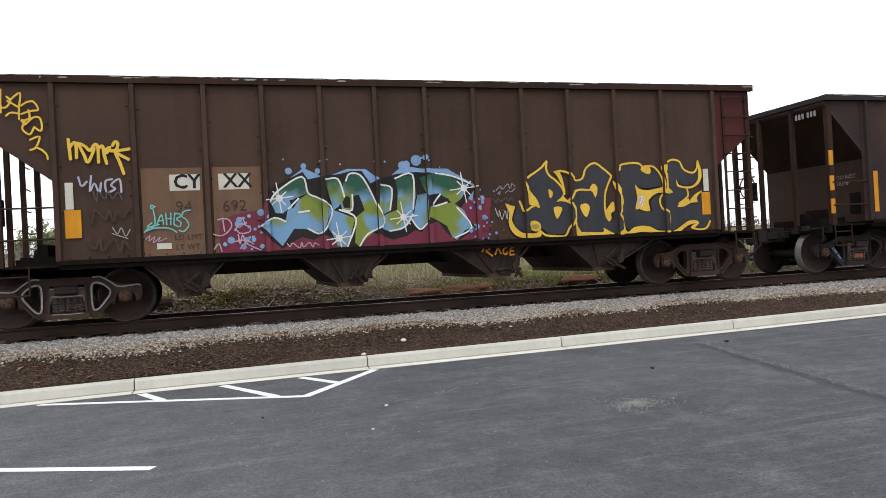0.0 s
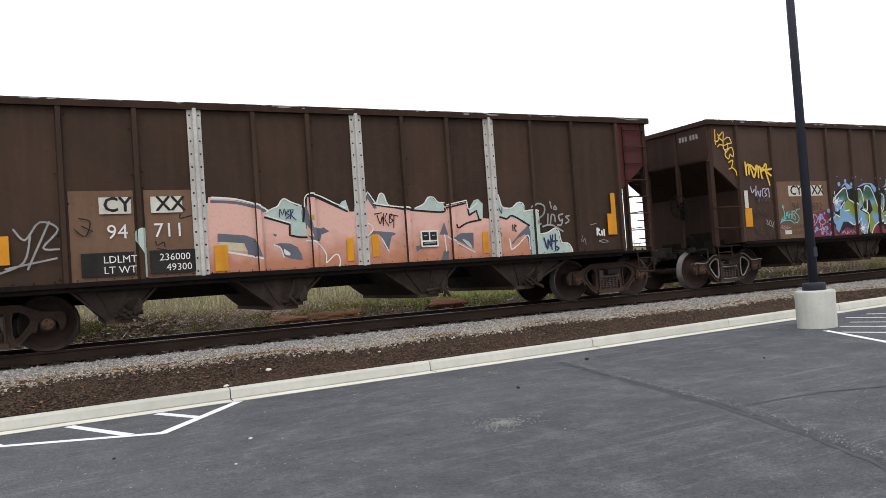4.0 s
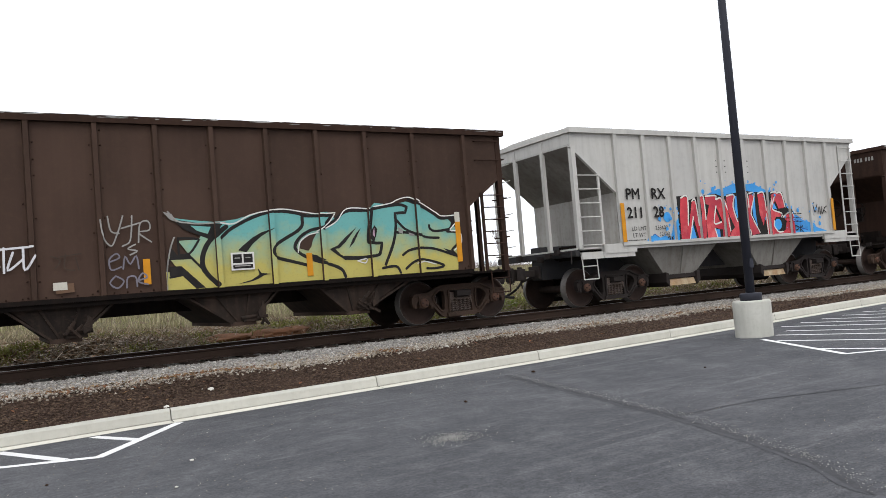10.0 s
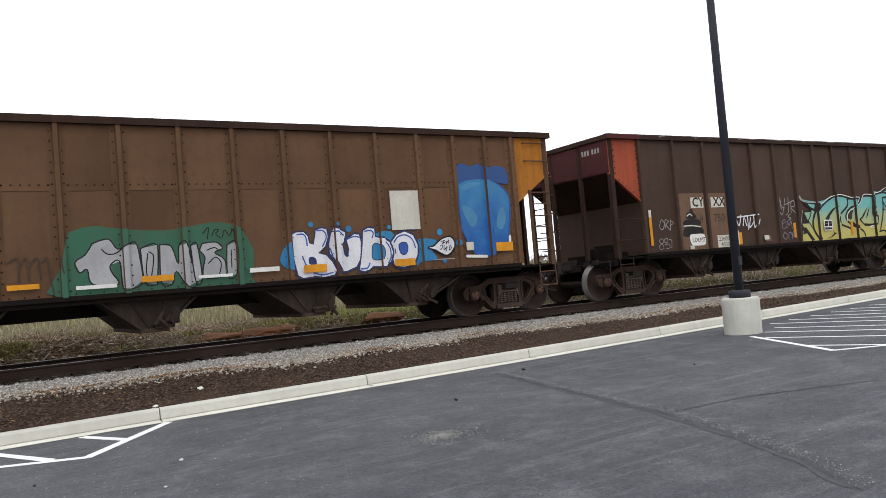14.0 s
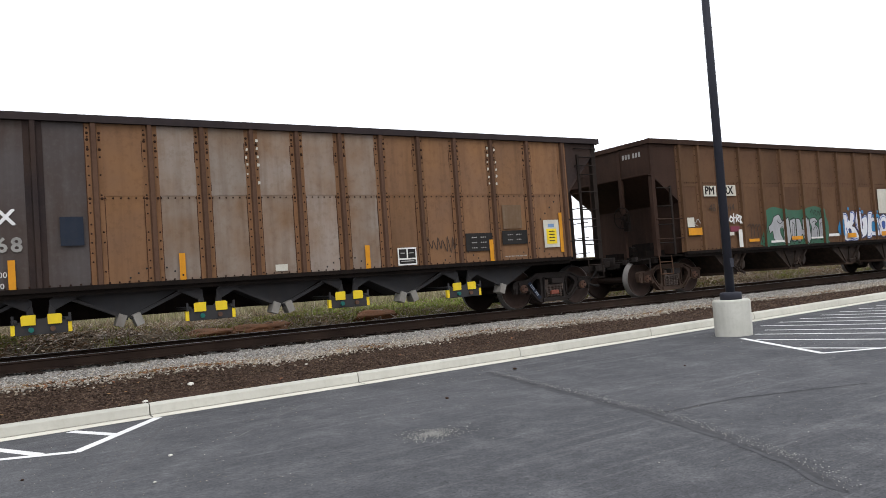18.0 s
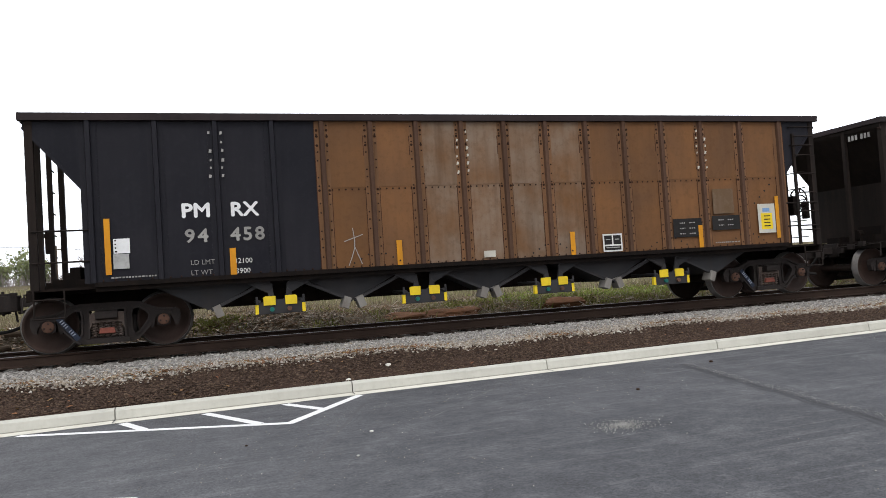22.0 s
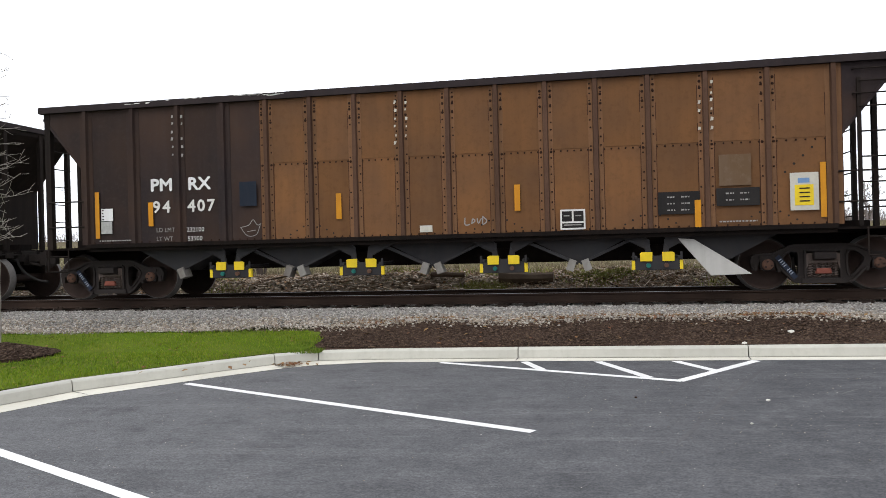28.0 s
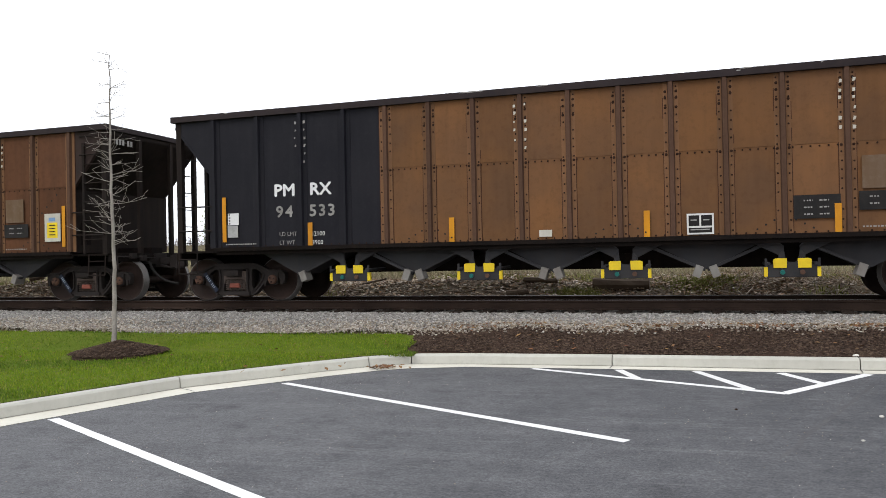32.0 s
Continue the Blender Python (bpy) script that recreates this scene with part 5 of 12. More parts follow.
def car_a(label, x0, look_of, ribs=RIBS_A, bays=BAYS_A, name="hopper_car", tall=3.99, half=7.16):
    car = freight_car(label, x0, half, ribs, tall, 1.0, (6.13, 2.30), 3.02, look_of, name)
    hopper_a(car, bays, GRIME, 1.0)
    fit_out(car, half, 1.0, tall, "a", look_of.get("ladder", look_of.get("post", GRIME)), chalk=x0 == 2.76, wheel=tall != 3.95)
    spots = []
    for i, x in enumerate(ribs):
        for s in (-0.085, 0.085):
            if ribs is RIBS_N:
                spots += [(x + s, 1.12 + 0.17 * k + random.uniform(-0.02, 0.02)) for k in range(16) if random.random() < 0.9]
            else:
                if i in look_of.get("odd", ()):
                    continue
                spots += [(x + s, 1.08 + 0.24 * k + random.uniform(-0.03, 0.03)) for k in range(12) if random.random() < 0.3]
    for a, b in zip(ribs, ribs[1:]):
        spots += [(a + 0.16 + (b - a - 0.32) * k / 3, 1.06) for k in range(4)]
        if ribs is RIBS_N:
            spots += [(a + 0.14 + (b - a - 0.28) * k / 5, 2.80) for k in range(6)]
    rivets("rivets", spots, car, RIVET, y=SIDE - 0.012, r=0.016)
    odd = [(ribs[i] + d, 1.10 + 0.22 * k) for i in look_of.get("odd", ()) for d in (-0.075, 0.075) for k in range(13)]
    if odd:
        rivets("rivets", odd, car, RIVET, y=SIDE - 0.0425, r=0.018)
    CARS.append((car, x0))
    return car


def car_b(label, x0, look_of, name="hopper_car", half=7.80):
    car = freight_car(label, x0, half, RIBS_B, 3.82, 1.05, (6.84, 2.44), 3.60, look_of, name)
    hopper_b(car, 1.05)
    fit_out(car, half, 1.05, 3.82, "b", look_of.get("post", GRIME))
    spots, big = [], []
    for x in RIBS_B:
        if x < look_of.get("plain", -3.2) or x > 6.8:
            continue
        big += [(x + s, z) for s in (-0.09, 0.09) for z in (3.54, 3.43, 3.27, 2.47) if random.random() < 0.9]
        for s in (-0.09, 0.09):
            spots += [(x + s + random.uniform(-0.006, 0.006), 1.14 + 0.155 * k + random.uniform(-0.02, 0.02)) for k in range(17) if random.random() < 0.75]
    for a, b in zip(RIBS_B, RIBS_B[1:]):
        if (a + b) / 2 > -3.0:
            spots += [(a + 0.14 + (b - a - 0.28) * k / 5, 2.475) for k in range(6)]
        spots += [(a + 0.14 + (b - a - 0.28) * k / 4, 1.10) for k in range(5)]
    rivets("rivets", spots, car, RIVET, y=SIDE - 0.012, r=0.017)
    rivets("bolts", big, car, RIVET, y=SIDE - 0.012, r=0.026)
    CARS.append((car, x0))
    return car


def brown_a(end_l, end_r, odd=(), chord=DARK_SHADED_A, body=BROWN_A):
    return {"panel": lambda i, x, z: body, "end": lambda s: end_l if s < 0 else end_r, "rib": lambda i, x: WHITE_S if i in odd else body,
            "chord": chord, "sill": GRIME, "under": GRIME, "post": DARK_SHADED_A, "slope": DARK_SHADED_A, "bulk": DARK_SHADED_A, "end_face": MAROON if end_l is RED_A else DARK_SHADED_A, "odd": odd}


def rust_b(black, faded=(), body=BROWN_B, plain=-3.2, worn=(), pale=FADED_B):
    def pan(i, x, z):
        return WORN_B if i in worn else black if x < -3.1 else pale if i in faded else body
    return {"panel": pan, "end": lambda s: black, "rib": lambda i, x: black if x < -3.2 else STAKE_B, "flange": lambda i, x: black if x < -3.2 else FLANGE_B, "chord": CHORD_B, "sill": GRIME,
            "under": GRIME, "post": DARK_SHADED, "tiers": [2.57], "slope": DARK_SHADED, "bulk": DARK_SHADED, "end_face": DARK_SHADED, "plain": plain}


def build_train():
    c = {}
    c[0] = car_b("dark weathered hopper car with amber reflectors, coupled ahead", 19.71, {**rust_b(BLACKBROWN, body=BROWN_A), "post": DARK_SHADED_A, "slope": DARK_SHADED_A, "bulk": BROWN_A, "end_face": BROWN_A}, half=7.90)
    c[1] = car_a("weathered brown hopper car covered in blue, green and yellow graffiti", 2.76, brown_a(BROWN_A, MAROON), half=7.07)
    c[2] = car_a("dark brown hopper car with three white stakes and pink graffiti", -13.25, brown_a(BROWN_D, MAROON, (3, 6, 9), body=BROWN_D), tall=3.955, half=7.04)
    c[4] = car_a("brown hopper car with a red corner and teal and yellow graffiti", -41.98, {**brown_a(RED_A, BROWN_A), "bulk": BROWN_A}, tall=3.95, half=7.12)
    c[5] = car_a("tan-brown riveted hopper car with an ochre corner and blue graffiti", -58.13, {**brown_a(DARK_SHADED_A, OCHRE, body=BROWN_C), "tiers": [2.76], "ladder": STAKE_B, "flange": lambda i, x: BROWN_C}, RIBS_N, tall=3.905)
    c[6] = car_b("rust and grey-brown hopper car with a dark brown end", -75.0, rust_b(BLACKBROWN, (5, 6, 7, 8, 9), LIGHT_B, worn=(2, 3)), half=7.90)
    c[7] = car_b("rust-brown hopper car with a black end and faded panels", -92.62, rust_b(BLACK_B, (6, 7, 8, 9), pale=FADED_C))
    c[8] = car_b("rust-brown hopper car with a clean black end", -110.07, rust_b(BLACK_B))
    c[9] = car_b("rust-brown hopper car with a dark brown end", -127.45, rust_b(BLACKBROWN))
    c[10] = car_b("clean rust-brown hopper car with a black end", -144.85, rust_b(BLACK_B))
    c[11] = car_b("dark rust-brown hopper car at the train's rear", -162.22, rust_b(BLACKBROWN, body=DARKRUST))
    bm = bmesh.new()
    box(bm, -7.19, -6.10, SIDE - 0.094, SIDE - 0.0885, 3.832, 3.948)
    part("chord_patch", bm, MAROON, c[4], "maroon-painted stretch of the top chord")
    edge = [(-6.19, 2.42 + 0.16 * k) for k in range(9)] + [(-6.94, 3.0 + 0.14 * k) for k in range(6)] + [(-6.28 - 0.11 * k, 2.46 + 0.078 * k) for k in range(6)]
    rivets("rivets", edge, c[4], DARK_SHADED, y=SIDE - 0.001, r=0.022)
    bm = bmesh.new()
    for ln in [[(1.04, 0.82), (1.1, 0.92), (1.23, 0.91), (1.17, 0.85), (1.1, 0.84), (1.25, 0.73)], [(1.3, 0.75), (1.36, 0.89), (1.42, 0.76)], [(1.55, 0.88), (1.47, 0.85), (1.47, 0.76), (1.54, 0.75), (1.55, 0.8)], [(1.69, 0.87), (1.62, 0.87), (1.6, 0.73), (1.69, 0.74)], [(1.61, 0.8), (1.68, 0.81)]]:
        for (xa, za), (xb, zb) in zip(ln, ln[1:]):
            bar(bm, (xa, -1.50, za), (xb, -1.50, zb), 0.004, 0.03)
    tagged(part("spray_tag", bm, AMBER, c[1], "small yellow tag on the hopper bay"), kind="stuff")
    bm = bmesh.new()
    prism(bm, [(4.34, 0.90), (4.60, 0.88), (5.53, 0.27), (4.87, 0.25)], -1.47, -1.44)
    part("chute_plate", bm, GREY_C, c[9], "bare pale grey slanted steel plate", bevel=0.004)
    piece("brake_wheel", shaped("brake_wheel", brake_wheel_shape, GRIME), c[7], pose(7.80 + 0.24, -0.75, 1.05 + 1.0, 0, 0, 180), "black spoked hand-brake wheel")
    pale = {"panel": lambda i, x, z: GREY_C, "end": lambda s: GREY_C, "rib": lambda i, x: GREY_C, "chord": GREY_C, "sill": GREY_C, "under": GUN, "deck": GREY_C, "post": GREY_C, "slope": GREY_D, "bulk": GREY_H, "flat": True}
    car = freight_car("pale grey covered hopper car with red and blue graffiti", -27.45, 5.46, RIBS_C, 4.10, 1.36, (4.15, 2.60), 3.68, pale, "covered_hopper_car")
    hopper_c(car)
    bm = bmesh.new()
    prism(bm, [(-1.6, 4.08), (-0.7, 4.16), (0.7, 4.16), (1.6, 4.08)], -5.4, 5.4, "x")
    part("roof", bm, GREY_C, car)
    bm = bmesh.new()
    box(bm, -2.2, 2.2, -1.25, -0.75, 4.13, 4.19)
    part("roof_walk", bm, GREY_C, car)
    fit_out(car, 5.46, 1.10, 4.10, "c", GREY_C, brake=1, left=True)
    for s in (-1, 1):
        bm = bmesh.new()
        box(bm, min(s * 3.75, s * 5.4), max(s * 3.75, s * 5.4), SIDE - 0.03, SIDE + 0.02, 1.06, 1.22)
        box(bm, min(s * 3.70, s * 4.75), max(s * 3.70, s * 4.75), SIDE - 0.05, SIDE + 0.03, 1.16, 1.38)
        part("end_side_sill", bm, GREY_C, car)
    CARS.append((car, -27.45))
    c[3] = car
    return c


TRAIN = build_train()


# ---- lettering, plates and spray paint on the cars ----
def blend(name, lo, hi, z0, z1, rough=0.6, noisy=0.25, spot=None):
    """Spray paint that fades from one tone to another with height, clouded at the seam."""
    m, n, l, bsdf = nodes_of(name)
    tc = n.new("ShaderNodeTexCoord")
    sep = n.new("ShaderNodeSeparateXYZ")
    l.new(tc.outputs["Object"], sep.inputs[0])
    cloudy = noise_of(n, l, tc.outputs["Object"], 3.2, 3)
    add = n.new("ShaderNodeMath")
    add.operation = "MULTIPLY_ADD"
    add.inputs[1].default_value, add.inputs[2].default_value = noisy * 2, -noisy
    l.new(cloudy, add.inputs[0])
    tot = n.new("ShaderNodeMath")
    l.new(sep.outputs["Z"], tot.inputs[0])
    l.new(add.outputs[0], tot.inputs[1])
    rng = n.new("ShaderNodeMapRange")
    rng.inputs["From Min"].default_value, rng.inputs["From Max"].default_value = z0, z1
    l.new(tot.outputs[0], rng.inputs["Value"])
    col = mixed(n, l, rng.outputs[0], lo, hi)
    if spot:
        col = mixed(n, l, ramp(n, l, noise_of(n, l, tc.outputs["Object"], 2.1, 2), 0.5, 0.62), col, spot)
    dust = noise_of(n, l, tc.outputs["Object"], 24, 4)
    col = mixed(n, l, ramp(n, l, dust, 0.55, 0.8, b=(0.3, 0.3, 0.3, 1)), col, (0.12, 0.09, 0.07))
    l.new(col, bsdf.inputs["Base Color"])
    bsdf.inputs["Roughness"].default_value = rough
    bsdf.inputs["Specular IOR Level"].default_value = 0.3
    return m


def letter_bands(name):
    """Deep green above, pale blue and lime in clouds below."""
    m, n, l, bsdf = nodes_of(name)
    tc, sep, add = n.new("ShaderNodeTexCoord"), n.new("ShaderNodeSeparateXYZ"), n.new("ShaderNodeMath")
    l.new(tc.outputs["Object"], sep.inputs[0])
    patch = ramp(n, l, noise_of(n, l, tc.outputs["Object"], 1.9, 1), 0.44, 0.56)
    low = mixed(n, l, patch, (0.15, 0.29, 0.46), (0.17, 0.22, 0.032))
    add.operation = "MULTIPLY_ADD"
    add.inputs[1].default_value = 0.9
    l.new(noise_of(n, l, tc.outputs["Object"], 2.2, 2), add.inputs[0])
    l.new(sep.outputs["Z"], add.inputs[2])
    rng = n.new("ShaderNodeMapRange")
    rng.inputs["From Min"].default_value, rng.inputs["From Max"].default_value = 2.25, 2.55
    l.new(add.outputs[0], rng.inputs["Value"])
    col = mixed(n, l, rng.outputs[0], low, (0.016, 0.072, 0.045))
    col = mixed(n, l, ramp(n, l, noise_of(n, l, tc.outputs["Object"], 20, 4), 0.55, 0.8, b=(0.3, 0.3, 0.3, 1)), col, (0.10, 0.09, 0.07))
    l.new(col, bsdf.inputs["Base Color"])
    bsdf.inputs["Roughness"].default_value, bsdf.inputs["Specular IOR Level"].default_value = 0.6, 0.3
    return m


def spray(name, a, b=None):
    b = b or tuple(v * 0.75 for v in a)
    return surface(name, a, b, (0.10, 0.08, 0.065), 1.6, 22, 0.15, 0.6, amount=0.25, bump=0, spec=0.3)


FAINT_INK = surface("faded_dark_stencil", (0.045, 0.034, 0.028), (0.065, 0.046, 0.036), (0.10, 0.07, 0.05), 3, 22, 0.3, 0.75, amount=0.5, bump=0)
SKY1 = spray("pale_blue_spray", (0.20, 0.34, 0.56), (0.14, 0.25, 0.44))
WINE = spray("wine_red_spray", (0.17, 0.018, 0.040), (0.12, 0.016, 0.038))
SMU = letter_bands("green_blue_and_lime_spray")
NAVYBLACK = spray("blue_black_spray", (0.020, 0.022, 0.030), (0.030, 0.031, 0.038))
YEL1 = spray("golden_yellow_spray", (0.72, 0.47, 0.05), (0.62, 0.38, 0.04))
YEL2 = spray("dull_yellow_spray", (0.36, 0.29, 0.06))
DUSK = spray("faint_grey_lilac_spray", (0.20, 0.19, 0.23), (0.14, 0.13, 0.155))
LILAC = spray("pale_lilac_spray", (0.46, 0.44, 0.54), (0.33, 0.31, 0.40))
TEALTAG = spray("turquoise_spray", (0.15, 0.47, 0.44))
PINKTAG = spray("pale_pink_spray", (0.50, 0.33, 0.42))
CREAM2 = spray("pale_cream_spray", (0.52, 0.47, 0.30), (0.42, 0.38, 0.25))
MINT = spray("pale_mint_spray", (0.42, 0.50, 0.44), (0.34, 0.43, 0.40))
PINK = blend("orange_to_pink_spray", (0.40, 0.165, 0.095), (0.60, 0.355, 0.295), 1.10, 1.70, noisy=0.40)
PINKDEEP = spray("salmon_spray", (0.50, 0.40, 0.27), (0.50, 0.23, 0.14))
GREYLINE = spray("dark_grey_spray", (0.075, 0.07, 0.075))
CYAN3 = spray("bright_cyan_blue_spray", (0.035, 0.33, 0.74), (0.05, 0.26, 0.62))
BLUELINE = spray("deep_blue_spray", (0.03, 0.09, 0.36))
RED3 = surface("red_shaded_spray", (0.58, 0.040, 0.055), (0.34, 0.022, 0.045), (0.74, 0.20, 0.19), 2.6, 3.2, 0, 0.5, amount=0.7, bump=0, spec=0.3)
TEALYEL = blend("yellow_to_teal_spray", (0.44, 0.38, 0.10), (0.13, 0.37, 0.35), 1.30, 2.05, noisy=0.45)
GREEN5 = spray("flat_green_spray", (0.022, 0.105, 0.060), (0.03, 0.085, 0.05))
GREY5 = spray("silver_grey_spray", (0.36, 0.36, 0.37), (0.27, 0.27, 0.28))
BLUE5 = spray("medium_blue_spray", (0.022, 0.195, 0.38), (0.016, 0.14, 0.32))
BLUE5B = blend("mottled_blue_spray", (0.010, 0.085, 0.30), (0.035, 0.17, 0.34), 1.4, 2.8, noisy=1.2)
BLUE5C = spray("light_blue_spray", (0.06, 0.22, 0.38))
WHITE5 = spray("chalky_white_spray", (0.66, 0.66, 0.68), (0.56, 0.56, 0.60))
BLUE5D = blend("deep_blue_spray", (0.010, 0.075, 0.28), (0.022, 0.065, 0.19), 1.4, 2.9, noisy=0.5)
NAVY5 = spray("navy_spray", (0.018, 0.03, 0.10))
SLATE = spray("slate_grey_spray", (0.11, 0.12, 0.145), (0.085, 0.09, 0.11))
LAYER = {}


def next_depth(c, step=0.0005):
    LAYER[c.name] = LAYER.get(c.name, 0.014) + step
    return LAYER[c.name]


def cut(poly, a, b):
    """The piece of a convex polygon of (x, z) between x = a and x = b."""
    for lim, sign in ((a, 1), (b, -1)):
        out = []
        for p, q in zip(poly, poly[1:] + poly[:1]):
            pin, qin = (p[0] - lim) * sign >= 0, (q[0] - lim) * sign >= 0
            if pin:
                out.append(p)
            if pin != qin:
                t = (lim - p[0]) / (q[0] - p[0])
                out.append((lim, p[1] + (q[1] - p[1]) * t))
        poly = out
        if len(poly) < 3:
            return []
    return poly


def ribbon(line, w):
    """Quads along a stroke of that width, mitred at the bends, with round ends."""
    line = [p for i, p in enumerate(line) if not i or math.dist(p, line[i - 1]) > 0.002]
    if len(line) < 2:
        line = [line[0], (line[0][0] + 0.01, line[0][1])]
    left, right = [], []
    for i, (x, z) in enumerate(line):
        a, b = line[max(i - 1, 0)], line[min(i + 1, len(line) - 1)]
        d = math.dist(a, b) or 1e-6
        h = w / 2 * (1 + 0.10 * noise.noise((x * 9, z * 9, w * 40)))
        nx, nz = -(b[1] - a[1]) / d * h, (b[0] - a[0]) / d * h
        left.append((x + nx, z + nz))
        right.append((x - nx, z - nz))
    polys = [[left[i], right[i], right[i + 1], left[i + 1]] for i in range(len(line) - 1)]
    for (x, z), e, sign in ((line[0], left[0], 1), (line[-1], left[-1], -1)):
        a0 = math.atan2(e[1] - z, e[0] - x)
        polys.append([(x + w / 2 * math.cos(a0 + sign * math.pi * k / 6), z + w / 2 * math.sin(a0 + sign * math.pi * k / 6)) for k in range(7)])
    return polys


def lay(c, name, layers, label="", stuffed=False, flat=False):
    """Lay paint on the side sheets and, where it crosses one, on the faces of the stakes. layers: (pieces, material); the pieces of one layer rise a little from first to last."""
    verts, faces, index, mats = [], [], [], []
    low, high = RIBS_OF[c.name][1] + 0.012, RIBS_OF[c.name][2] - 0.13
    for polys, mat in layers:
        if mat not in mats:
            mats.append(mat)
        base = next_depth(c, 0.0001)
        rise = 0.0 if flat or len(polys) < 2 else 0.0002 / len(polys)
        for k, poly in enumerate(polys):
            depth = base + rise * k
            poly = [(x, min(max(z, low), high)) for x, z in poly]
            runs = [(poly, SIDE - depth)]
            for rx in RIBS_OF[c.name][0]:
                if (c.name, rx) not in BARE and min(p[0] for p in poly) < rx + 0.042 and max(p[0] for p in poly) > rx - 0.042:
                    runs.append((cut(poly, rx - 0.042, rx + 0.042), SIDE - RIB_OUT - depth))
            for pts, y in runs:
                if len(pts) >= 3:
                    faces.append(tuple(range(len(verts), len(verts) + len(pts))))
                    verts += [(x, y, z) for x, z in pts]
                    index.append(mats.index(mat))
        next_depth(c, 0.0002 if len(polys) > 1 else 0.0)
    if flat:
        seen = {}
        at = [seen.setdefault((round(x, 4), round(y, 5), round(z, 4)), len(seen)) for x, y, z in verts]
        verts = list(seen)
        whole = [(tuple(dict.fromkeys(at[k] for k in f)), m) for f, m in zip(faces, index)]
        faces, index = [f for f, m in whole if len(f) > 2], [m for f, m in whole if len(f) > 2]
    me = bpy.data.meshes.new(name)
    me.from_pydata(verts, [], faces)
    for m in mats:
        me.materials.append(m)
    me.polygons.foreach_set("material_index", index)
    ob = new(name, me)
    ob.parent = c
    stuffed = stuffed or name in ("spray_tag", "spray_outline", "fine_print", "chalk_tag") or name.startswith("spray_") and len({round(v[1] / RIB_OUT) for v in verts}) > 1
    return tagged(ob, label, kind="stuff" if stuffed else "") if label or stuffed else ob


def stroke(c, mat, w, *lines, name="spray_line"):
    lines = [smooth(ln) if len(ln) > 2 and name != "spray_star" else ln for ln in lines]
    if name == "spray_line":
        for ln in lines:
            lay(c, name, [(ribbon(ln, w), mat)])
    else:
        lay(c, name, [([p for ln in lines for p in ribbon(ln, w)], mat)])


def fill(c, mat, pts, name="spray_fill", curved=False):
    if curved:
        pts = smooth(pts, True, 3)
    tris = geometry.tessellate_polygon([[Vector((x, z, 0)) for x, z in pts]])
    lay(c, name, [([[pts[i] for i in t] for t in tris], mat)], flat=True)


def dot(c, mat, x, z, r):
    lay(c, "spray_dot", [([[(x + r * math.cos(0.524 * k), z + r * math.sin(0.524 * k)) for k in range(12)]], mat)])


def plate(c, mat, x0, x1, z0, z1, name, out=0.0, label=""):
    d = next_depth(c, 0.0008)
    bm = bmesh.new()
    box(bm, x0, x1, SIDE - out - d - 0.002, SIDE - out - d + 0.003, z0, z1)
    return part(name, bm, mat, c, label)


def words(c, text, x, z, size, mat, bold=0.0, y=None, m=None, parent=None, wide=1.0, spaced=1.0):
    """Lettering in the built-in font; its foot stands at z, and size is the height of a capital."""
    cu = bpy.data.curves.new("lettering", "FONT")
    cu.body, cu.size, cu.resolution_u = text, size / 0.73, 2
    cu.space_character = spaced
    tmp = bpy.data.objects.new("lettering", cu)
    me = bpy.data.meshes.new_from_object(tmp)
    bpy.data.objects.remove(tmp)
    for v in me.vertices:
        v.co.x *= wide
    d = next_depth(c, 0.0012)
    if m is None:
        m = pose(x, SIDE - d - 0.003 if y is None else y, z, 90, 0, 0)
    if size < 0.15 and len(text) > 1:
        me.materials.append(mat)
        return tagged(under(new("fine_lettering", me), parent or c, m), kind="stuff")
    bm = bmesh.new()
    bm.from_mesh(me)
    bm.verts.ensure_lookup_table()
    left, ob = set(bm.verts), None
    while left:
        grown, edge = set(), [next(iter(left))]
        while edge:
            v = edge.pop()
            if v not in grown:
                grown.add(v)
                edge += [e.other_vert(v) for e in v.link_edges]
        left -= grown
        faces = [f for f in bm.faces if f.verts[0] in grown]
        glyph = bmesh.new()
        for k, (dx, dz) in enumerate(((-1, 0), (1, 0), (0, 1), (0, -1)) if bold else ((0, 0),)):
            twin = {v: glyph.verts.new(v.co + Vector((dx * bold, dz * bold, 0.0003 * k))) for v in sorted(grown, key=lambda v: v.index)}
            for f in faces:
                glyph.faces.new([twin[v] for v in f.verts])
        ob = part("letter", glyph, mat, parent or c, m=m)
    bm.free()
    return ob


def bars(c, mat, x0, x1, z0, z1, rows):
    """Writing too small to read, as rows of short bars."""
    for k in range(rows):
        z = z0 + (z1 - z0) * (k / max(rows - 1, 1))
        x, polys = x0, []
        while x < x1:
            w = random.uniform(0.02, 0.05)
            polys.append([(x, z - 0.012), (min(x + w, x1), z - 0.012), (min(x + w, x1), z + 0.012), (x, z + 0.012)])
            x += w + random.uniform(0.012, 0.022)
        lay(c, "fine_print", [(polys, mat)]).location.y = -0.006


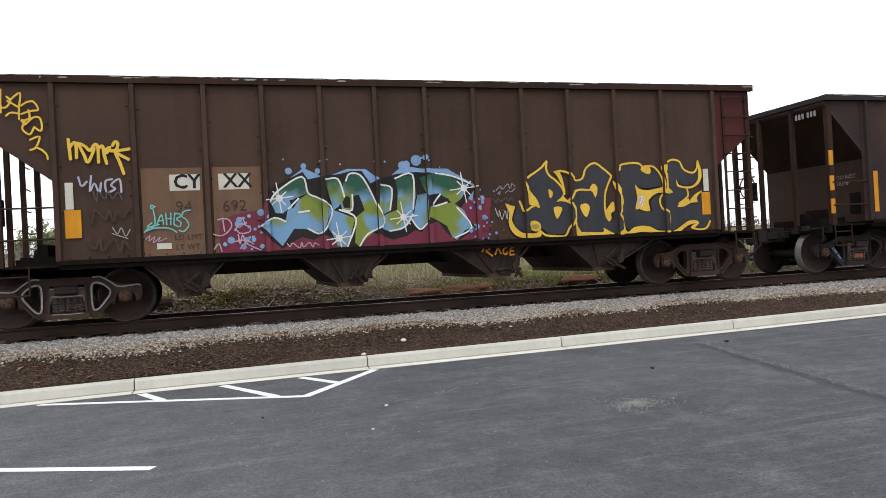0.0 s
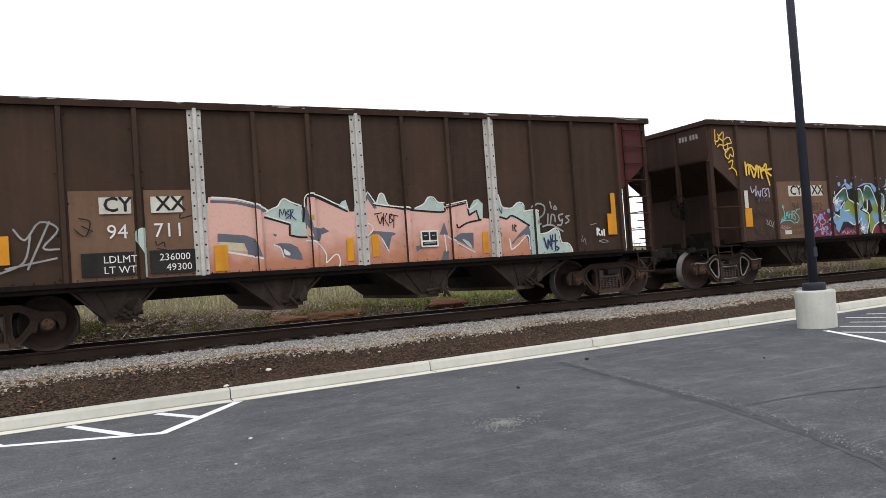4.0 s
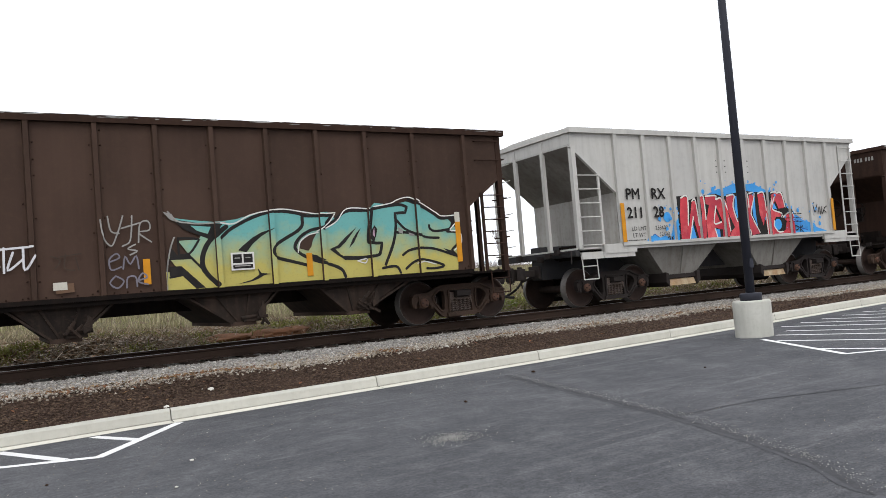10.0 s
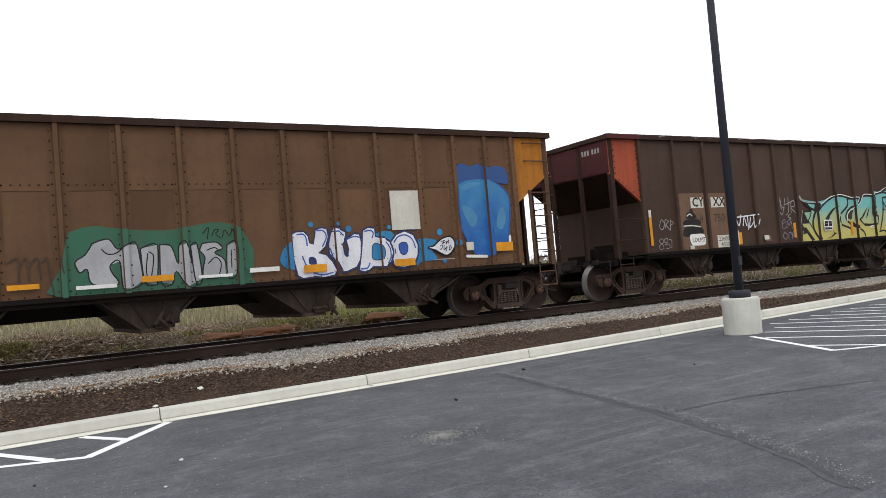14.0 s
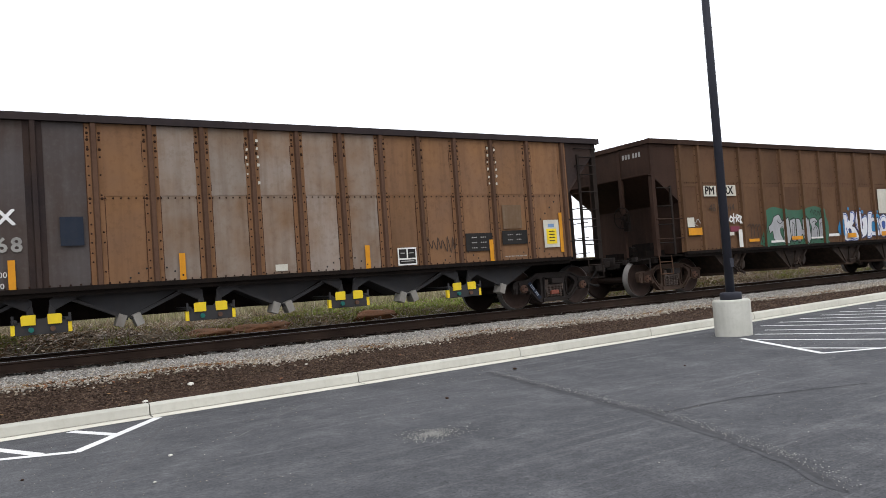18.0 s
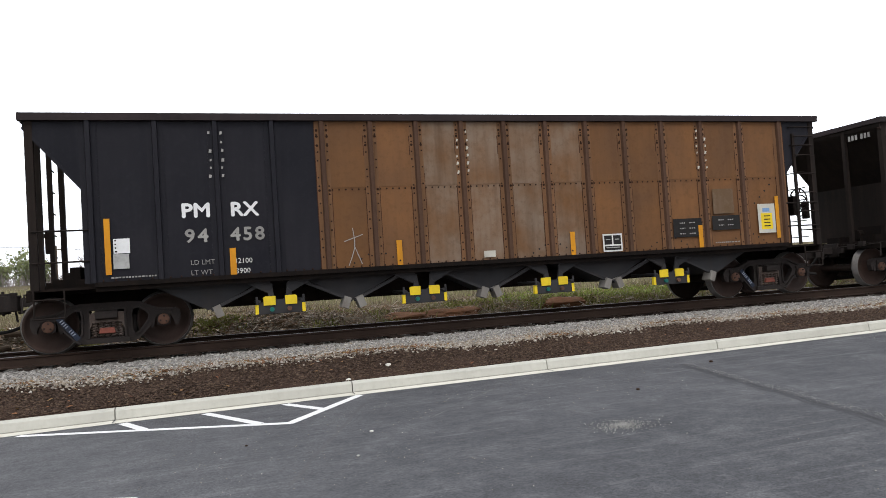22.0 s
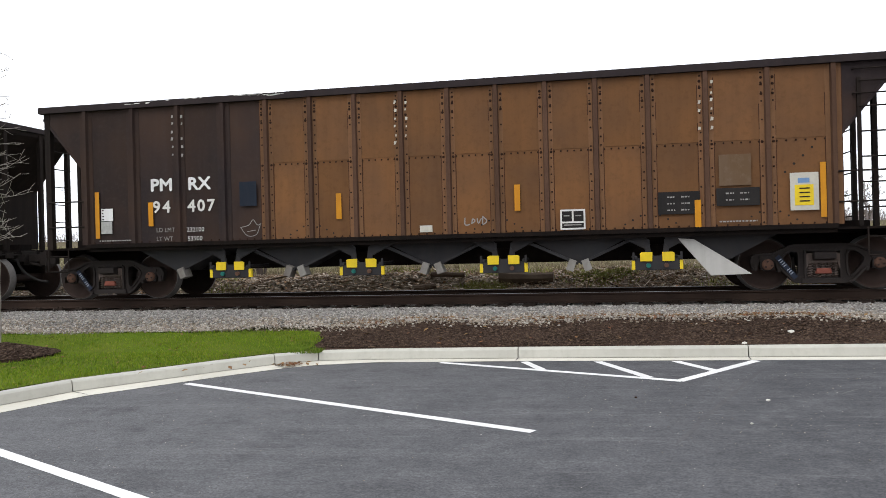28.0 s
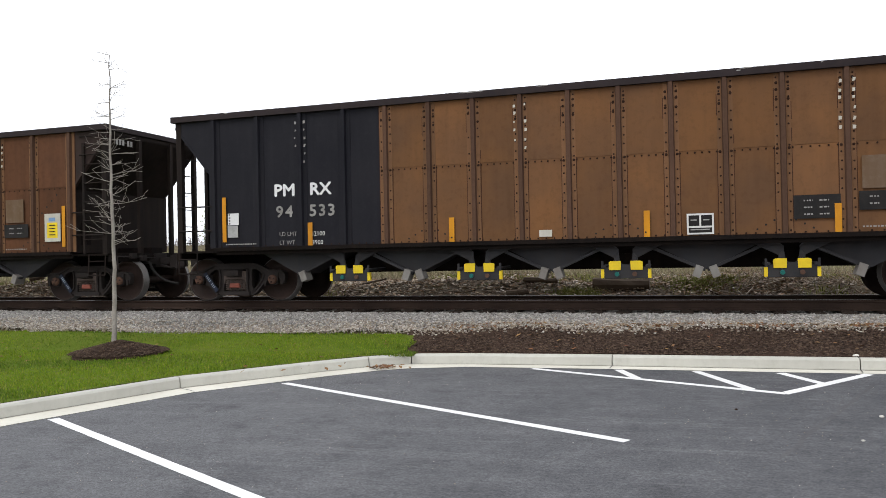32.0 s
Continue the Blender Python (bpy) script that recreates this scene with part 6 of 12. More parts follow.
def stencil_box(c, x0, x1, z0, z1):
    """A white frame round two black fields with unreadable figures."""
    plate(c, WHITE, x0, x1, z0, z1, "stencil_frame", 0.02)
    t, mx, mz = 0.03, (x0 + x1) / 2, z0 + (z1 - z0) * 0.36
    for a, b, p, q in ((x0 + t, mx - t / 2, mz + t / 2, z1 - t), (mx + t / 2, x1 - t, mz + t / 2, z1 - t), (x0 + t, x1 - t, z0 + t, mz - t / 2)):
        plate(c, INK, a, b, p, q, "stencil_field", 0.02)
        lay(c, "fine_print", [([[(a + 0.03, (p + q) / 2), (b - 0.04, (p + q) / 2), (b - 0.04, (p + q) / 2 + 0.02), (a + 0.03, (p + q) / 2 + 0.02)]], DULLWHITE)]).location.y = -0.03


def dabs(c, x, mat):
    """Two columns of worn white dabs beside a stake."""
    polys = []
    for s in (-0.10, 0.10):
        for k in range(6):
            if random.random() < 0.85:
                px, pz, r = x + s + random.uniform(-0.01, 0.01), 3.50 - 0.15 * k + random.uniform(-0.02, 0.02), random.uniform(0.015, 0.027)
                polys.append([(px - r, pz - r * 1.2), (px + r * random.uniform(0.4, 1), pz - r), (px + r, pz + r), (px - r * random.uniform(0.4, 1), pz + r * 1.3)])
    lay(c, "worn_dab", [(polys, mat)], stuffed=True)


def marks_b(c, digits, bold_digits=True, small=((-4.36, -4.26, 1.08, 1.53), (-1.83, -1.73, 1.08, 1.53), (1.66, 1.76, 1.08, 1.53))):
    words(c, "PM", -5.49, 2.08, 0.24, PAPER, 0.012, wide=1.13)
    words(c, "RX", -4.70, 2.08, 0.24, PAPER, 0.012, wide=1.10)
    num = DULLWHITE if bold_digits else WHITE
    words(c, "94", -5.45, 1.66, 0.23, num, 0.009, wide=1.08, spaced=1.25)
    words(c, digits, -4.71, 1.66, 0.23, num, 0.009, wide=1.06, spaced=1.2)
    words(c, "LD LMT", -5.38, 1.28, 0.085, DULLWHITE)
    words(c, "LT WT", -5.38, 1.11, 0.085, DULLWHITE)
    words(c, "232100", -4.74, 1.27, 0.09, WHITE, 0.004)
    words(c, "53900", -4.72, 1.10, 0.09, WHITE, 0.004)
    for x0, x1, z0, z1 in ((-6.68, -6.59, 1.19, 2.10), (6.59, 6.68, 1.19, 2.09), *small, (4.61, 4.71, 1.08, 1.54)):
        plate(c, AMBER, x0, x1, z0, z1, "reflector", 0.01)
    plate(c, PAPER, -6.55, -6.30, 1.53, 1.77, "paper_notice")
    plate(c, FOLDED, -6.56, -6.32, 1.28, 1.52, "paper_notice", label="crumpled grey paper notice")
    bars(c, INK, -6.53, -6.49, 1.74, 1.56, 4)
    plate(c, PLATE, -0.15, 0.08, 1.13, 1.25, "paper_label")
    bars(c, DULLWHITE, -6.6, -5.9, 1.14, 1.14, 1)
    stencil_box(c, 2.36, 2.79, 1.10, 1.45)
    for x0, x1, z0, z1, n in ((4.01, 4.70, 1.31, 1.69, 3), (4.96, 5.65, 1.42, 1.72, 2)):
        plate(c, INK, x0, x1, z0, z1, "stencil_panel")
        for k in range(n):
            z = z1 - 0.09 - k * 0.11
            bars(c, DULLWHITE, x0 + 0.15, x0 + 0.28, z, z, 1)
            bars(c, DULLWHITE, x0 + 0.38, x0 + 0.52, z, z, 1)
    plate(c, SMEAR, 5.01, 5.52, 1.76, 2.28, "scraped_patch")
    plate(c, PLATE, 6.12, 6.56, 1.31, 1.93, "notice_board", 0.004, "off-white metal notice plate")
    plate(c, YELLOW, 6.19, 6.48, 1.39, 1.73, "notice_sheet", 0.006, "bright yellow notice")
    plate(c, SKY1, 6.24, 6.42, 1.76, 1.84, "notice_sticker", 0.006)
    for k in range(4):
        lay(c, "fine_print", [([[(6.26, 1.45 + 0.07 * k), (6.42, 1.45 + 0.07 * k), (6.42, 1.47 + 0.07 * k), (6.26, 1.47 + 0.07 * k)]], INK)]).location.y = -0.012
    bars(c, DULLWHITE, 5.0, 5.6, 1.16, 1.16, 1)
    for x in (-4.88, -0.46, 4.82):
        dabs(c, x, PLATE if x > -1 else DULLWHITE)
    for x in (-2.20, 1.27, 3.88, 5.80):
        lay(c, "bolt_holes", [([[(x + s * (0.16 + 0.13 * k) + 0.018 * math.cos(1.05 * q), 1.30 - 0.07 * k + 0.018 * math.sin(1.05 * q)) for q in range(6)] for k in range(3) for s in (-1, 1)], INK)], stuffed=True)
    lay(c, "bolt_holes", [([[(6.05 + 0.14 * k + 0.022 * math.cos(1.05 * q), 1.95 + 0.13 * k + 0.022 * math.sin(1.05 * q)) for q in range(6)] for k in range(4)], INK)], stuffed=True)


PAPER = surface("white_paper", (0.74, 0.74, 0.74), (0.66, 0.66, 0.66), (0.40, 0.38, 0.36), 4, 18, 0, 0.7, amount=0.15, bump=0)
FOLDED = surface("crumpled_grey_paper", (0.42, 0.42, 0.41), (0.30, 0.30, 0.29), (0.16, 0.15, 0.14), 6, 14, 0, 0.7, amount=0.4, bump=0.4, dist=0.01)
SMEAR = surface("scraped_grey_brown", (0.125, 0.078, 0.044), (0.135, 0.088, 0.056), (0.24, 0.20, 0.16), 2.5, 8, 0.2, 0.8, amount=0.25, bump=0)
BLUEPATCH = surface("dull_blue_patch", (0.020, 0.026, 0.040), (0.016, 0.021, 0.032), (0.05, 0.05, 0.05), 2, 16, 0.2, 0.7, amount=0.2, bump=0)


def tags_one(c):
    stroke(c, YEL1, 0.029, [(-6.84, 3.75), (-6.85, 3.55), (-6.85, 3.39)], [(-6.88, 3.48), (-6.78, 3.47), (-6.71, 3.57), (-6.76, 3.64)], [(-6.71, 3.59), (-6.57, 3.7), (-6.59, 3.48), (-6.6, 3.29)], [(-6.59, 3.47), (-6.7, 3.54), (-6.75, 3.57)], [(-6.78, 3.34), (-6.71, 3.39), (-6.59, 3.37)], [(-6.56, 3.5), (-6.47, 3.56), (-6.38, 3.56), (-6.32, 3.44), (-6.4, 3.42), (-6.48, 3.4), (-6.56, 3.37)], [(-6.46, 3.43), (-6.45, 3.31), (-6.52, 3.27), (-6.57, 3.27), (-6.52, 3.2)], [(-6.52, 3.2), (-6.4, 3.31), (-6.31, 3.31), (-6.28, 3.2), (-6.3, 3.1), (-6.39, 3.16)], [(-6.52, 3.26), (-6.56, 3.14), (-6.51, 3.07), (-6.45, 3.05), (-6.39, 3.16)], [(-6.46, 2.96), (-6.32, 3.01), (-6.38, 2.84), (-6.46, 2.8)], [(-6.38, 2.84), (-6.3, 2.8), (-6.23, 2.72), (-6.22, 2.65)], name="spray_tag")
    stroke(c, YEL1, 0.049, [(-5.91, 2.96), (-5.9, 2.81), (-5.89, 2.65)], [(-5.9, 2.83), (-5.83, 2.91), (-5.8, 2.87), (-5.8, 2.67)], [(-5.77, 2.9), (-5.69, 2.71), (-5.64, 2.59), (-5.56, 2.74), (-5.54, 2.83), (-5.6, 2.78), (-5.67, 2.85), (-5.74, 2.89)], [(-5.58, 2.79), (-5.52, 2.88), (-5.48, 2.83), (-5.48, 2.59)], [(-5.45, 2.83), (-5.41, 2.85), (-5.39, 2.71), (-5.36, 2.57)], [(-5.39, 2.77), (-5.3, 2.83), (-5.35, 2.74)], [(-5.26, 2.86), (-5.22, 2.92), (-5.18, 2.89), (-5.2, 2.8), (-5.27, 2.77)], [(-5.29, 2.77), (-5.14, 2.78), (-5.01, 2.8)], [(-5.23, 2.75), (-5.13, 2.69), (-5.03, 2.63)], [(-5.22, 2.73), (-5.16, 2.57), (-5.11, 2.4)], name="spray_tag")
    stroke(c, LILAC, 0.032, [(-5.79, 2.35), (-5.75, 2.21), (-5.67, 2.28)], [(-5.6, 2.37), (-5.63, 2.12), (-5.56, 2.25), (-5.51, 2.13)], [(-5.46, 2.25), (-5.48, 2.11)], [(-5.29, 2.31), (-5.39, 2.28), (-5.38, 2.11), (-5.25, 2.15), (-5.31, 2.22), (-5.18, 2.31), (-5.16, 2.1)], name="spray_tag")
    stroke(c, TEALTAG, 0.022, [(-4.69, 1.86), (-4.72, 1.87), (-4.72, 1.81), (-4.66, 1.85)], [(-4.69, 1.79), (-4.67, 1.62), (-4.7, 1.51), (-4.79, 1.52), (-4.72, 1.58)], [(-4.84, 1.43), (-4.76, 1.51), (-4.61, 1.55)], [(-4.65, 1.53), (-4.57, 1.71), (-4.54, 1.55)], [(-4.63, 1.6), (-4.54, 1.62)], [(-4.5, 1.73), (-4.49, 1.54)], [(-4.42, 1.73), (-4.43, 1.54)], [(-4.5, 1.64), (-4.41, 1.64)], [(-4.36, 1.73), (-4.38, 1.54)], [(-4.36, 1.71), (-4.3, 1.72), (-4.27, 1.67), (-4.34, 1.63), (-4.27, 1.57), (-4.3, 1.5), (-4.38, 1.54)], [(-4.11, 1.77), (-4.21, 1.75), (-4.25, 1.67), (-4.18, 1.61), (-4.15, 1.51), (-4.23, 1.42), (-4.3, 1.44)], [(-4.83, 1.44), (-4.68, 1.49), (-4.46, 1.48), (-4.34, 1.41)], name="spray_tag")
    stroke(c, PINKTAG, 0.022, [(-3.68, 1.59), (-3.6, 1.61), (-3.5, 1.58), (-3.46, 1.48), (-3.54, 1.37), (-3.65, 1.32), (-3.76, 1.35)], [(-3.6, 1.58), (-3.58, 1.39)], [(-3.36, 1.51), (-3.29, 1.61), (-3.24, 1.5)], [(-3.4, 1.43), (-3.3, 1.51), (-3.16, 1.43), (-3.19, 1.36), (-3.33, 1.35), (-3.4, 1.43)], [(-3.36, 1.33), (-3.34, 1.17), (-3.29, 1.32), (-3.25, 1.17)], [(-3.43, 1.21), (-3.24, 1.23), (-3.12, 1.16)], [(-3.34, 1.09), (-3.25, 1.17), (-3.11, 1.1), (-3.0, 1.05)], [(-3.76, 1.1), (-3.68, 1.19), (-3.64, 1.06)], name="spray_tag")
    stroke(c, PINKTAG, 0.013, [(-4.83, 1.31), (-4.76, 1.37), (-4.78, 1.28), (-4.69, 1.35), (-4.71, 1.25), (-4.6, 1.34), (-4.63, 1.27), (-4.5, 1.32)], name="spray_tag")
    stroke(c, DULLWHITE, 0.015, [(1.33, 1.95), (1.42, 2.03), (1.46, 1.97), (1.42, 1.99)], [(1.48, 1.98), (1.57, 2.07), (1.6, 1.98)], [(1.63, 1.99), (1.65, 2.07), (1.71, 2.02)], [(1.36, 1.89), (1.41, 1.93), (1.39, 1.87)], [(1.51, 1.9), (1.57, 1.94), (1.64, 1.92), (1.71, 1.98)], name="spray_tag")


def letters_back(c):
    fill(c, NAVYBLACK, [(1.96, 2.15), (2.17, 2.26), (2.39, 2.46), (2.38, 2.31), (2.48, 2.17), (2.65, 2.02), (2.74, 1.89), (2.71, 1.78), (2.84, 1.67), (2.91, 1.53), (2.89, 1.36), (2.77, 1.2), (2.69, 1.07), (2.34, 1.1), (2.22, 1.21), (2.16, 1.3), (2.02, 1.33), (1.97, 1.24), (1.99, 1.13), (1.8, 1.17), (1.67, 1.3), (1.66, 1.45), (1.74, 1.6), (1.79, 1.7), (1.85, 1.55), (1.97, 1.59), (2.08, 1.63), (2.2, 1.59), (2.14, 1.8), (2.03, 1.93), (1.97, 2.0)], name="spray_letter")
    fill(c, NAVYBLACK, [(2.92, 1.77), (2.91, 2.04), (3.04, 2.08), (3.16, 2.16), (3.23, 2.32), (3.4, 2.41), (3.56, 2.31), (3.74, 2.16), (3.64, 1.92), (3.59, 1.7), (3.6, 1.44), (3.68, 1.29), (3.78, 1.33), (3.76, 1.47), (3.86, 1.47), (3.92, 1.39), (3.97, 1.19), (3.98, 1.04), (3.44, 1.06), (3.03, 1.08), (2.94, 1.28), (2.94, 1.5), (2.85, 1.69)], name="spray_letter")
    fill(c, NAVYBLACK, [(3.92, 2.27), (4.0, 2.37), (4.36, 2.38), (4.49, 2.24), (4.61, 2.19), (4.71, 2.3), (4.84, 2.16), (4.88, 1.94), (4.72, 1.93), (4.53, 1.91), (4.37, 1.93), (4.27, 2.02), (4.28, 1.73), (4.24, 1.5), (4.44, 1.44), (4.62, 1.45), (4.6, 1.63), (4.71, 1.76), (4.84, 1.77), (4.85, 1.63), (4.92, 1.49), (5.02, 1.37), (5.01, 1.14), (4.98, 1.05), (4.7, 1.09), (4.51, 1.17), (4.26, 1.17), (4.09, 1.09), (4.01, 1.18), (3.93, 1.39), (3.99, 1.63), (3.97, 1.83), (3.88, 2.02)], name="spray_letter")
    fill(c, NAVYBLACK, [(5.06, 2.4), (5.17, 2.44), (5.3, 2.39), (5.38, 2.26), (5.49, 2.19), (5.63, 2.17), (5.73, 2.25), (5.73, 2.11), (5.62, 1.98), (5.46, 1.94), (5.31, 1.96), (5.23, 2.07), (5.23, 1.94), (5.44, 1.88), (5.44, 1.72), (5.25, 1.59), (5.25, 1.51), (5.54, 1.56), (5.69, 1.58), (5.68, 1.69), (5.84, 1.8), (5.92, 1.69), (5.96, 1.45), (5.95, 1.22), (5.83, 1.08), (5.64, 1.07), (5.7, 1.18), (5.6, 1.25), (5.39, 1.21), (5.15, 1.08), (5.03, 1.03), (5.05, 1.26), (5.0, 1.42), (4.86, 1.54), (4.84, 1.67), (4.94, 1.77), (5.11, 1.8), (5.03, 2.0), (5.04, 2.22)], name="spray_letter")
    fill(c, YEL1, [(1.91, 2.1), (1.97, 2.0), (2.05, 1.89), (2.16, 1.74), (2.2, 1.59), (2.09, 1.65), (1.99, 1.67), (1.94, 1.91)], curved=True, name="spray_letter")
    fill(c, YEL1, [(1.5, 1.7), (1.61, 1.66), (1.69, 1.64), (1.66, 1.53), (1.62, 1.39), (1.68, 1.26), (1.8, 1.15), (1.94, 1.12), (2.1, 1.12), (2.19, 1.17), (2.2, 1.06), (2.0, 1.03), (1.75, 1.06), (1.61, 1.17), (1.55, 1.34), (1.57, 1.52)], curved=True, name="spray_letter")
    fill(c, YEL1, [(1.96, 1.32), (2.08, 1.36), (2.19, 1.3), (2.2, 1.19), (2.1, 1.15), (1.99, 1.2)], curved=True, name="spray_letter")
    fill(c, YEL1, [(2.53, 2.29), (2.64, 2.28), (2.7, 2.16), (2.73, 2.02), (2.75, 1.89), (2.71, 1.8), (2.82, 1.69), (2.65, 1.71), (2.56, 1.71), (2.69, 1.82), (2.7, 1.96), (2.65, 2.09), (2.59, 2.2)], curved=True, name="spray_letter")
    fill(c, YEL1, [(2.4, 1.94), (2.48, 1.9), (2.47, 1.81), (2.42, 1.78)], curved=True, name="spray_letter")
    fill(c, YEL1, [(2.49, 1.59), (2.66, 1.59), (2.62, 1.46), (2.54, 1.38)], curved=True, name="spray_letter")
    fill(c, YEL1, [(3.27, 1.93), (3.36, 2.03), (3.44, 1.94), (3.39, 1.76), (3.33, 1.87)], curved=True, name="spray_letter")
    fill(c, YEL1, [(3.05, 1.61), (3.17, 1.65), (3.25, 1.59), (3.23, 1.48), (3.17, 1.39), (3.09, 1.47)], curved=True, name="spray_letter")
    fill(c, YEL1, [(3.77, 1.67), (3.79, 1.5), (3.71, 1.44), (3.71, 1.33), (3.66, 1.3), (3.59, 1.36), (3.6, 1.49), (3.68, 1.6)], curved=True, name="spray_letter")
    fill(c, YEL1, [(3.78, 2.08), (3.89, 1.98), (3.97, 1.82), (4.0, 1.65), (3.93, 1.47), (3.88, 1.43), (3.92, 1.63), (3.89, 1.8), (3.81, 1.95)], curved=True, name="spray_letter")
    fill(c, YEL1, [(2.95, 1.05), (3.04, 1.1), (3.51, 1.08), (3.52, 1.16), (3.66, 1.09), (3.81, 1.0), (3.51, 1.0), (3.05, 1.0)], curved=True, name="spray_letter")
    fill(c, YEL1, [(2.88, 1.34), (2.94, 1.28), (3.05, 1.07), (2.95, 1.05)], curved=True, name="spray_letter")
    fill(c, YEL1, [(4.41, 2.29), (4.52, 2.37), (4.61, 2.34), (4.64, 2.24), (4.59, 2.19), (4.49, 2.22)], curved=True, name="spray_letter")
    fill(c, YEL1, [(4.27, 1.99), (4.36, 1.9), (4.55, 1.87), (4.75, 1.9), (4.91, 1.92), (4.9, 1.82), (4.74, 1.8), (4.61, 1.72), (4.55, 1.64), (4.58, 1.47), (4.47, 1.46), (4.34, 1.5), (4.25, 1.51), (4.3, 1.73)], curved=True, name="spray_letter")
    fill(c, YEL1, [(3.85, 1.06), (3.98, 1.13), (4.06, 1.06), (4.19, 1.14), (4.38, 1.17), (4.57, 1.14), (4.74, 1.06), (5.02, 1.04), (4.98, 0.97), (4.69, 1.0), (4.5, 1.04), (4.25, 1.04), (4.08, 1.0), (3.88, 1.0)], curved=True, name="spray_letter")
    fill(c, YEL1, [(4.87, 2.34), (5.04, 2.36), (4.96, 2.23), (5.03, 2.11), (5.01, 1.94), (5.12, 1.81), (4.9, 1.8), (4.95, 1.94), (4.93, 2.15)], curved=True, name="spray_letter")
    fill(c, YEL1, [(5.22, 2.07), (5.27, 1.96), (5.47, 1.92), (5.62, 1.96), (5.73, 2.11), (5.73, 2.45), (5.81, 2.24), (5.8, 2.08), (5.7, 1.95), (5.53, 1.88), (5.32, 1.9), (5.22, 1.94)], curved=True, name="spray_letter")
    fill(c, YEL1, [(5.47, 1.68), (5.28, 1.58), (5.21, 1.52), (5.35, 1.52), (5.54, 1.59), (5.68, 1.6), (5.67, 1.7), (5.8, 1.83), (5.63, 1.76), (5.49, 1.63)], curved=True, name="spray_letter")
    fill(c, YEL1, [(4.99, 1.01), (5.15, 1.06), (5.39, 1.2), (5.52, 1.24), (5.65, 1.22), (5.68, 1.16), (5.56, 1.08), (5.51, 1.12), (5.6, 1.17), (5.42, 1.13), (5.22, 1.01), (5.03, 0.96)], curved=True, name="spray_letter")
    fill(c, PINKDEEP, [(4.32, 1.78), (4.47, 1.77), (4.44, 1.61), (4.3, 1.53)])
    fill(c, YEL2, [(2.02, 1.27), (2.12, 1.29), (2.17, 1.23), (2.08, 1.2)], curved=True)
    stroke(c, YEL1, 0.04, [(1.96, 2.17), (2.13, 2.27), (2.28, 2.37), (2.39, 2.48), (2.37, 2.36), (2.42, 2.22), (2.57, 2.1), (2.68, 1.97), (2.73, 1.85)], [(2.19, 1.15), (2.3, 1.07), (2.47, 1.05), (2.69, 1.04), (2.79, 1.18), (2.9, 1.32), (2.93, 1.49), (2.87, 1.64), (2.79, 1.71)], [(1.79, 1.73), (1.83, 1.64), (1.87, 1.55), (1.99, 1.6), (2.11, 1.65)], [(2.54, 2.27), (2.69, 2.29), (2.84, 2.24), (2.93, 2.14), (3.01, 2.1), (3.13, 2.15), (3.21, 2.33), (3.4, 2.43), (3.58, 2.32), (3.75, 2.18)], [(2.92, 1.88), (3.06, 1.92), (3.27, 1.91), (3.37, 1.98)], [(2.79, 1.69), (2.87, 1.78), (2.92, 1.88)], [(3.75, 2.16), (3.63, 1.92), (3.58, 1.7), (3.59, 1.44), (3.65, 1.3)], [(3.88, 1.41), (3.95, 1.28), (4.0, 1.07)], [(3.9, 2.28), (3.99, 2.39), (4.36, 2.41), (4.48, 2.28)], [(4.58, 2.35), (4.71, 2.33), (4.84, 2.19), (4.91, 2.0), (4.89, 1.89)], [(4.87, 1.77), (4.81, 1.66), (4.85, 1.51), (4.98, 1.41), (5.02, 1.28), (5.0, 1.05)], [(5.04, 2.43), (5.15, 2.47), (5.3, 2.43), (5.37, 2.3), (5.46, 2.23), (5.61, 2.2), (5.7, 2.28), (5.73, 2.43)], [(5.44, 1.9), (5.47, 1.76), (5.41, 1.68), (5.25, 1.58)], [(5.51, 1.09), (5.68, 1.04), (5.86, 1.07), (5.95, 1.2)], name="spray_outline")
    stroke(c, WHITE, 0.014, [(4.35, 1.6), (4.43, 1.75)], [(4.39, 1.55), (4.47, 1.71)], [(4.33, 1.73), (4.46, 1.77)], name="spray_tag")


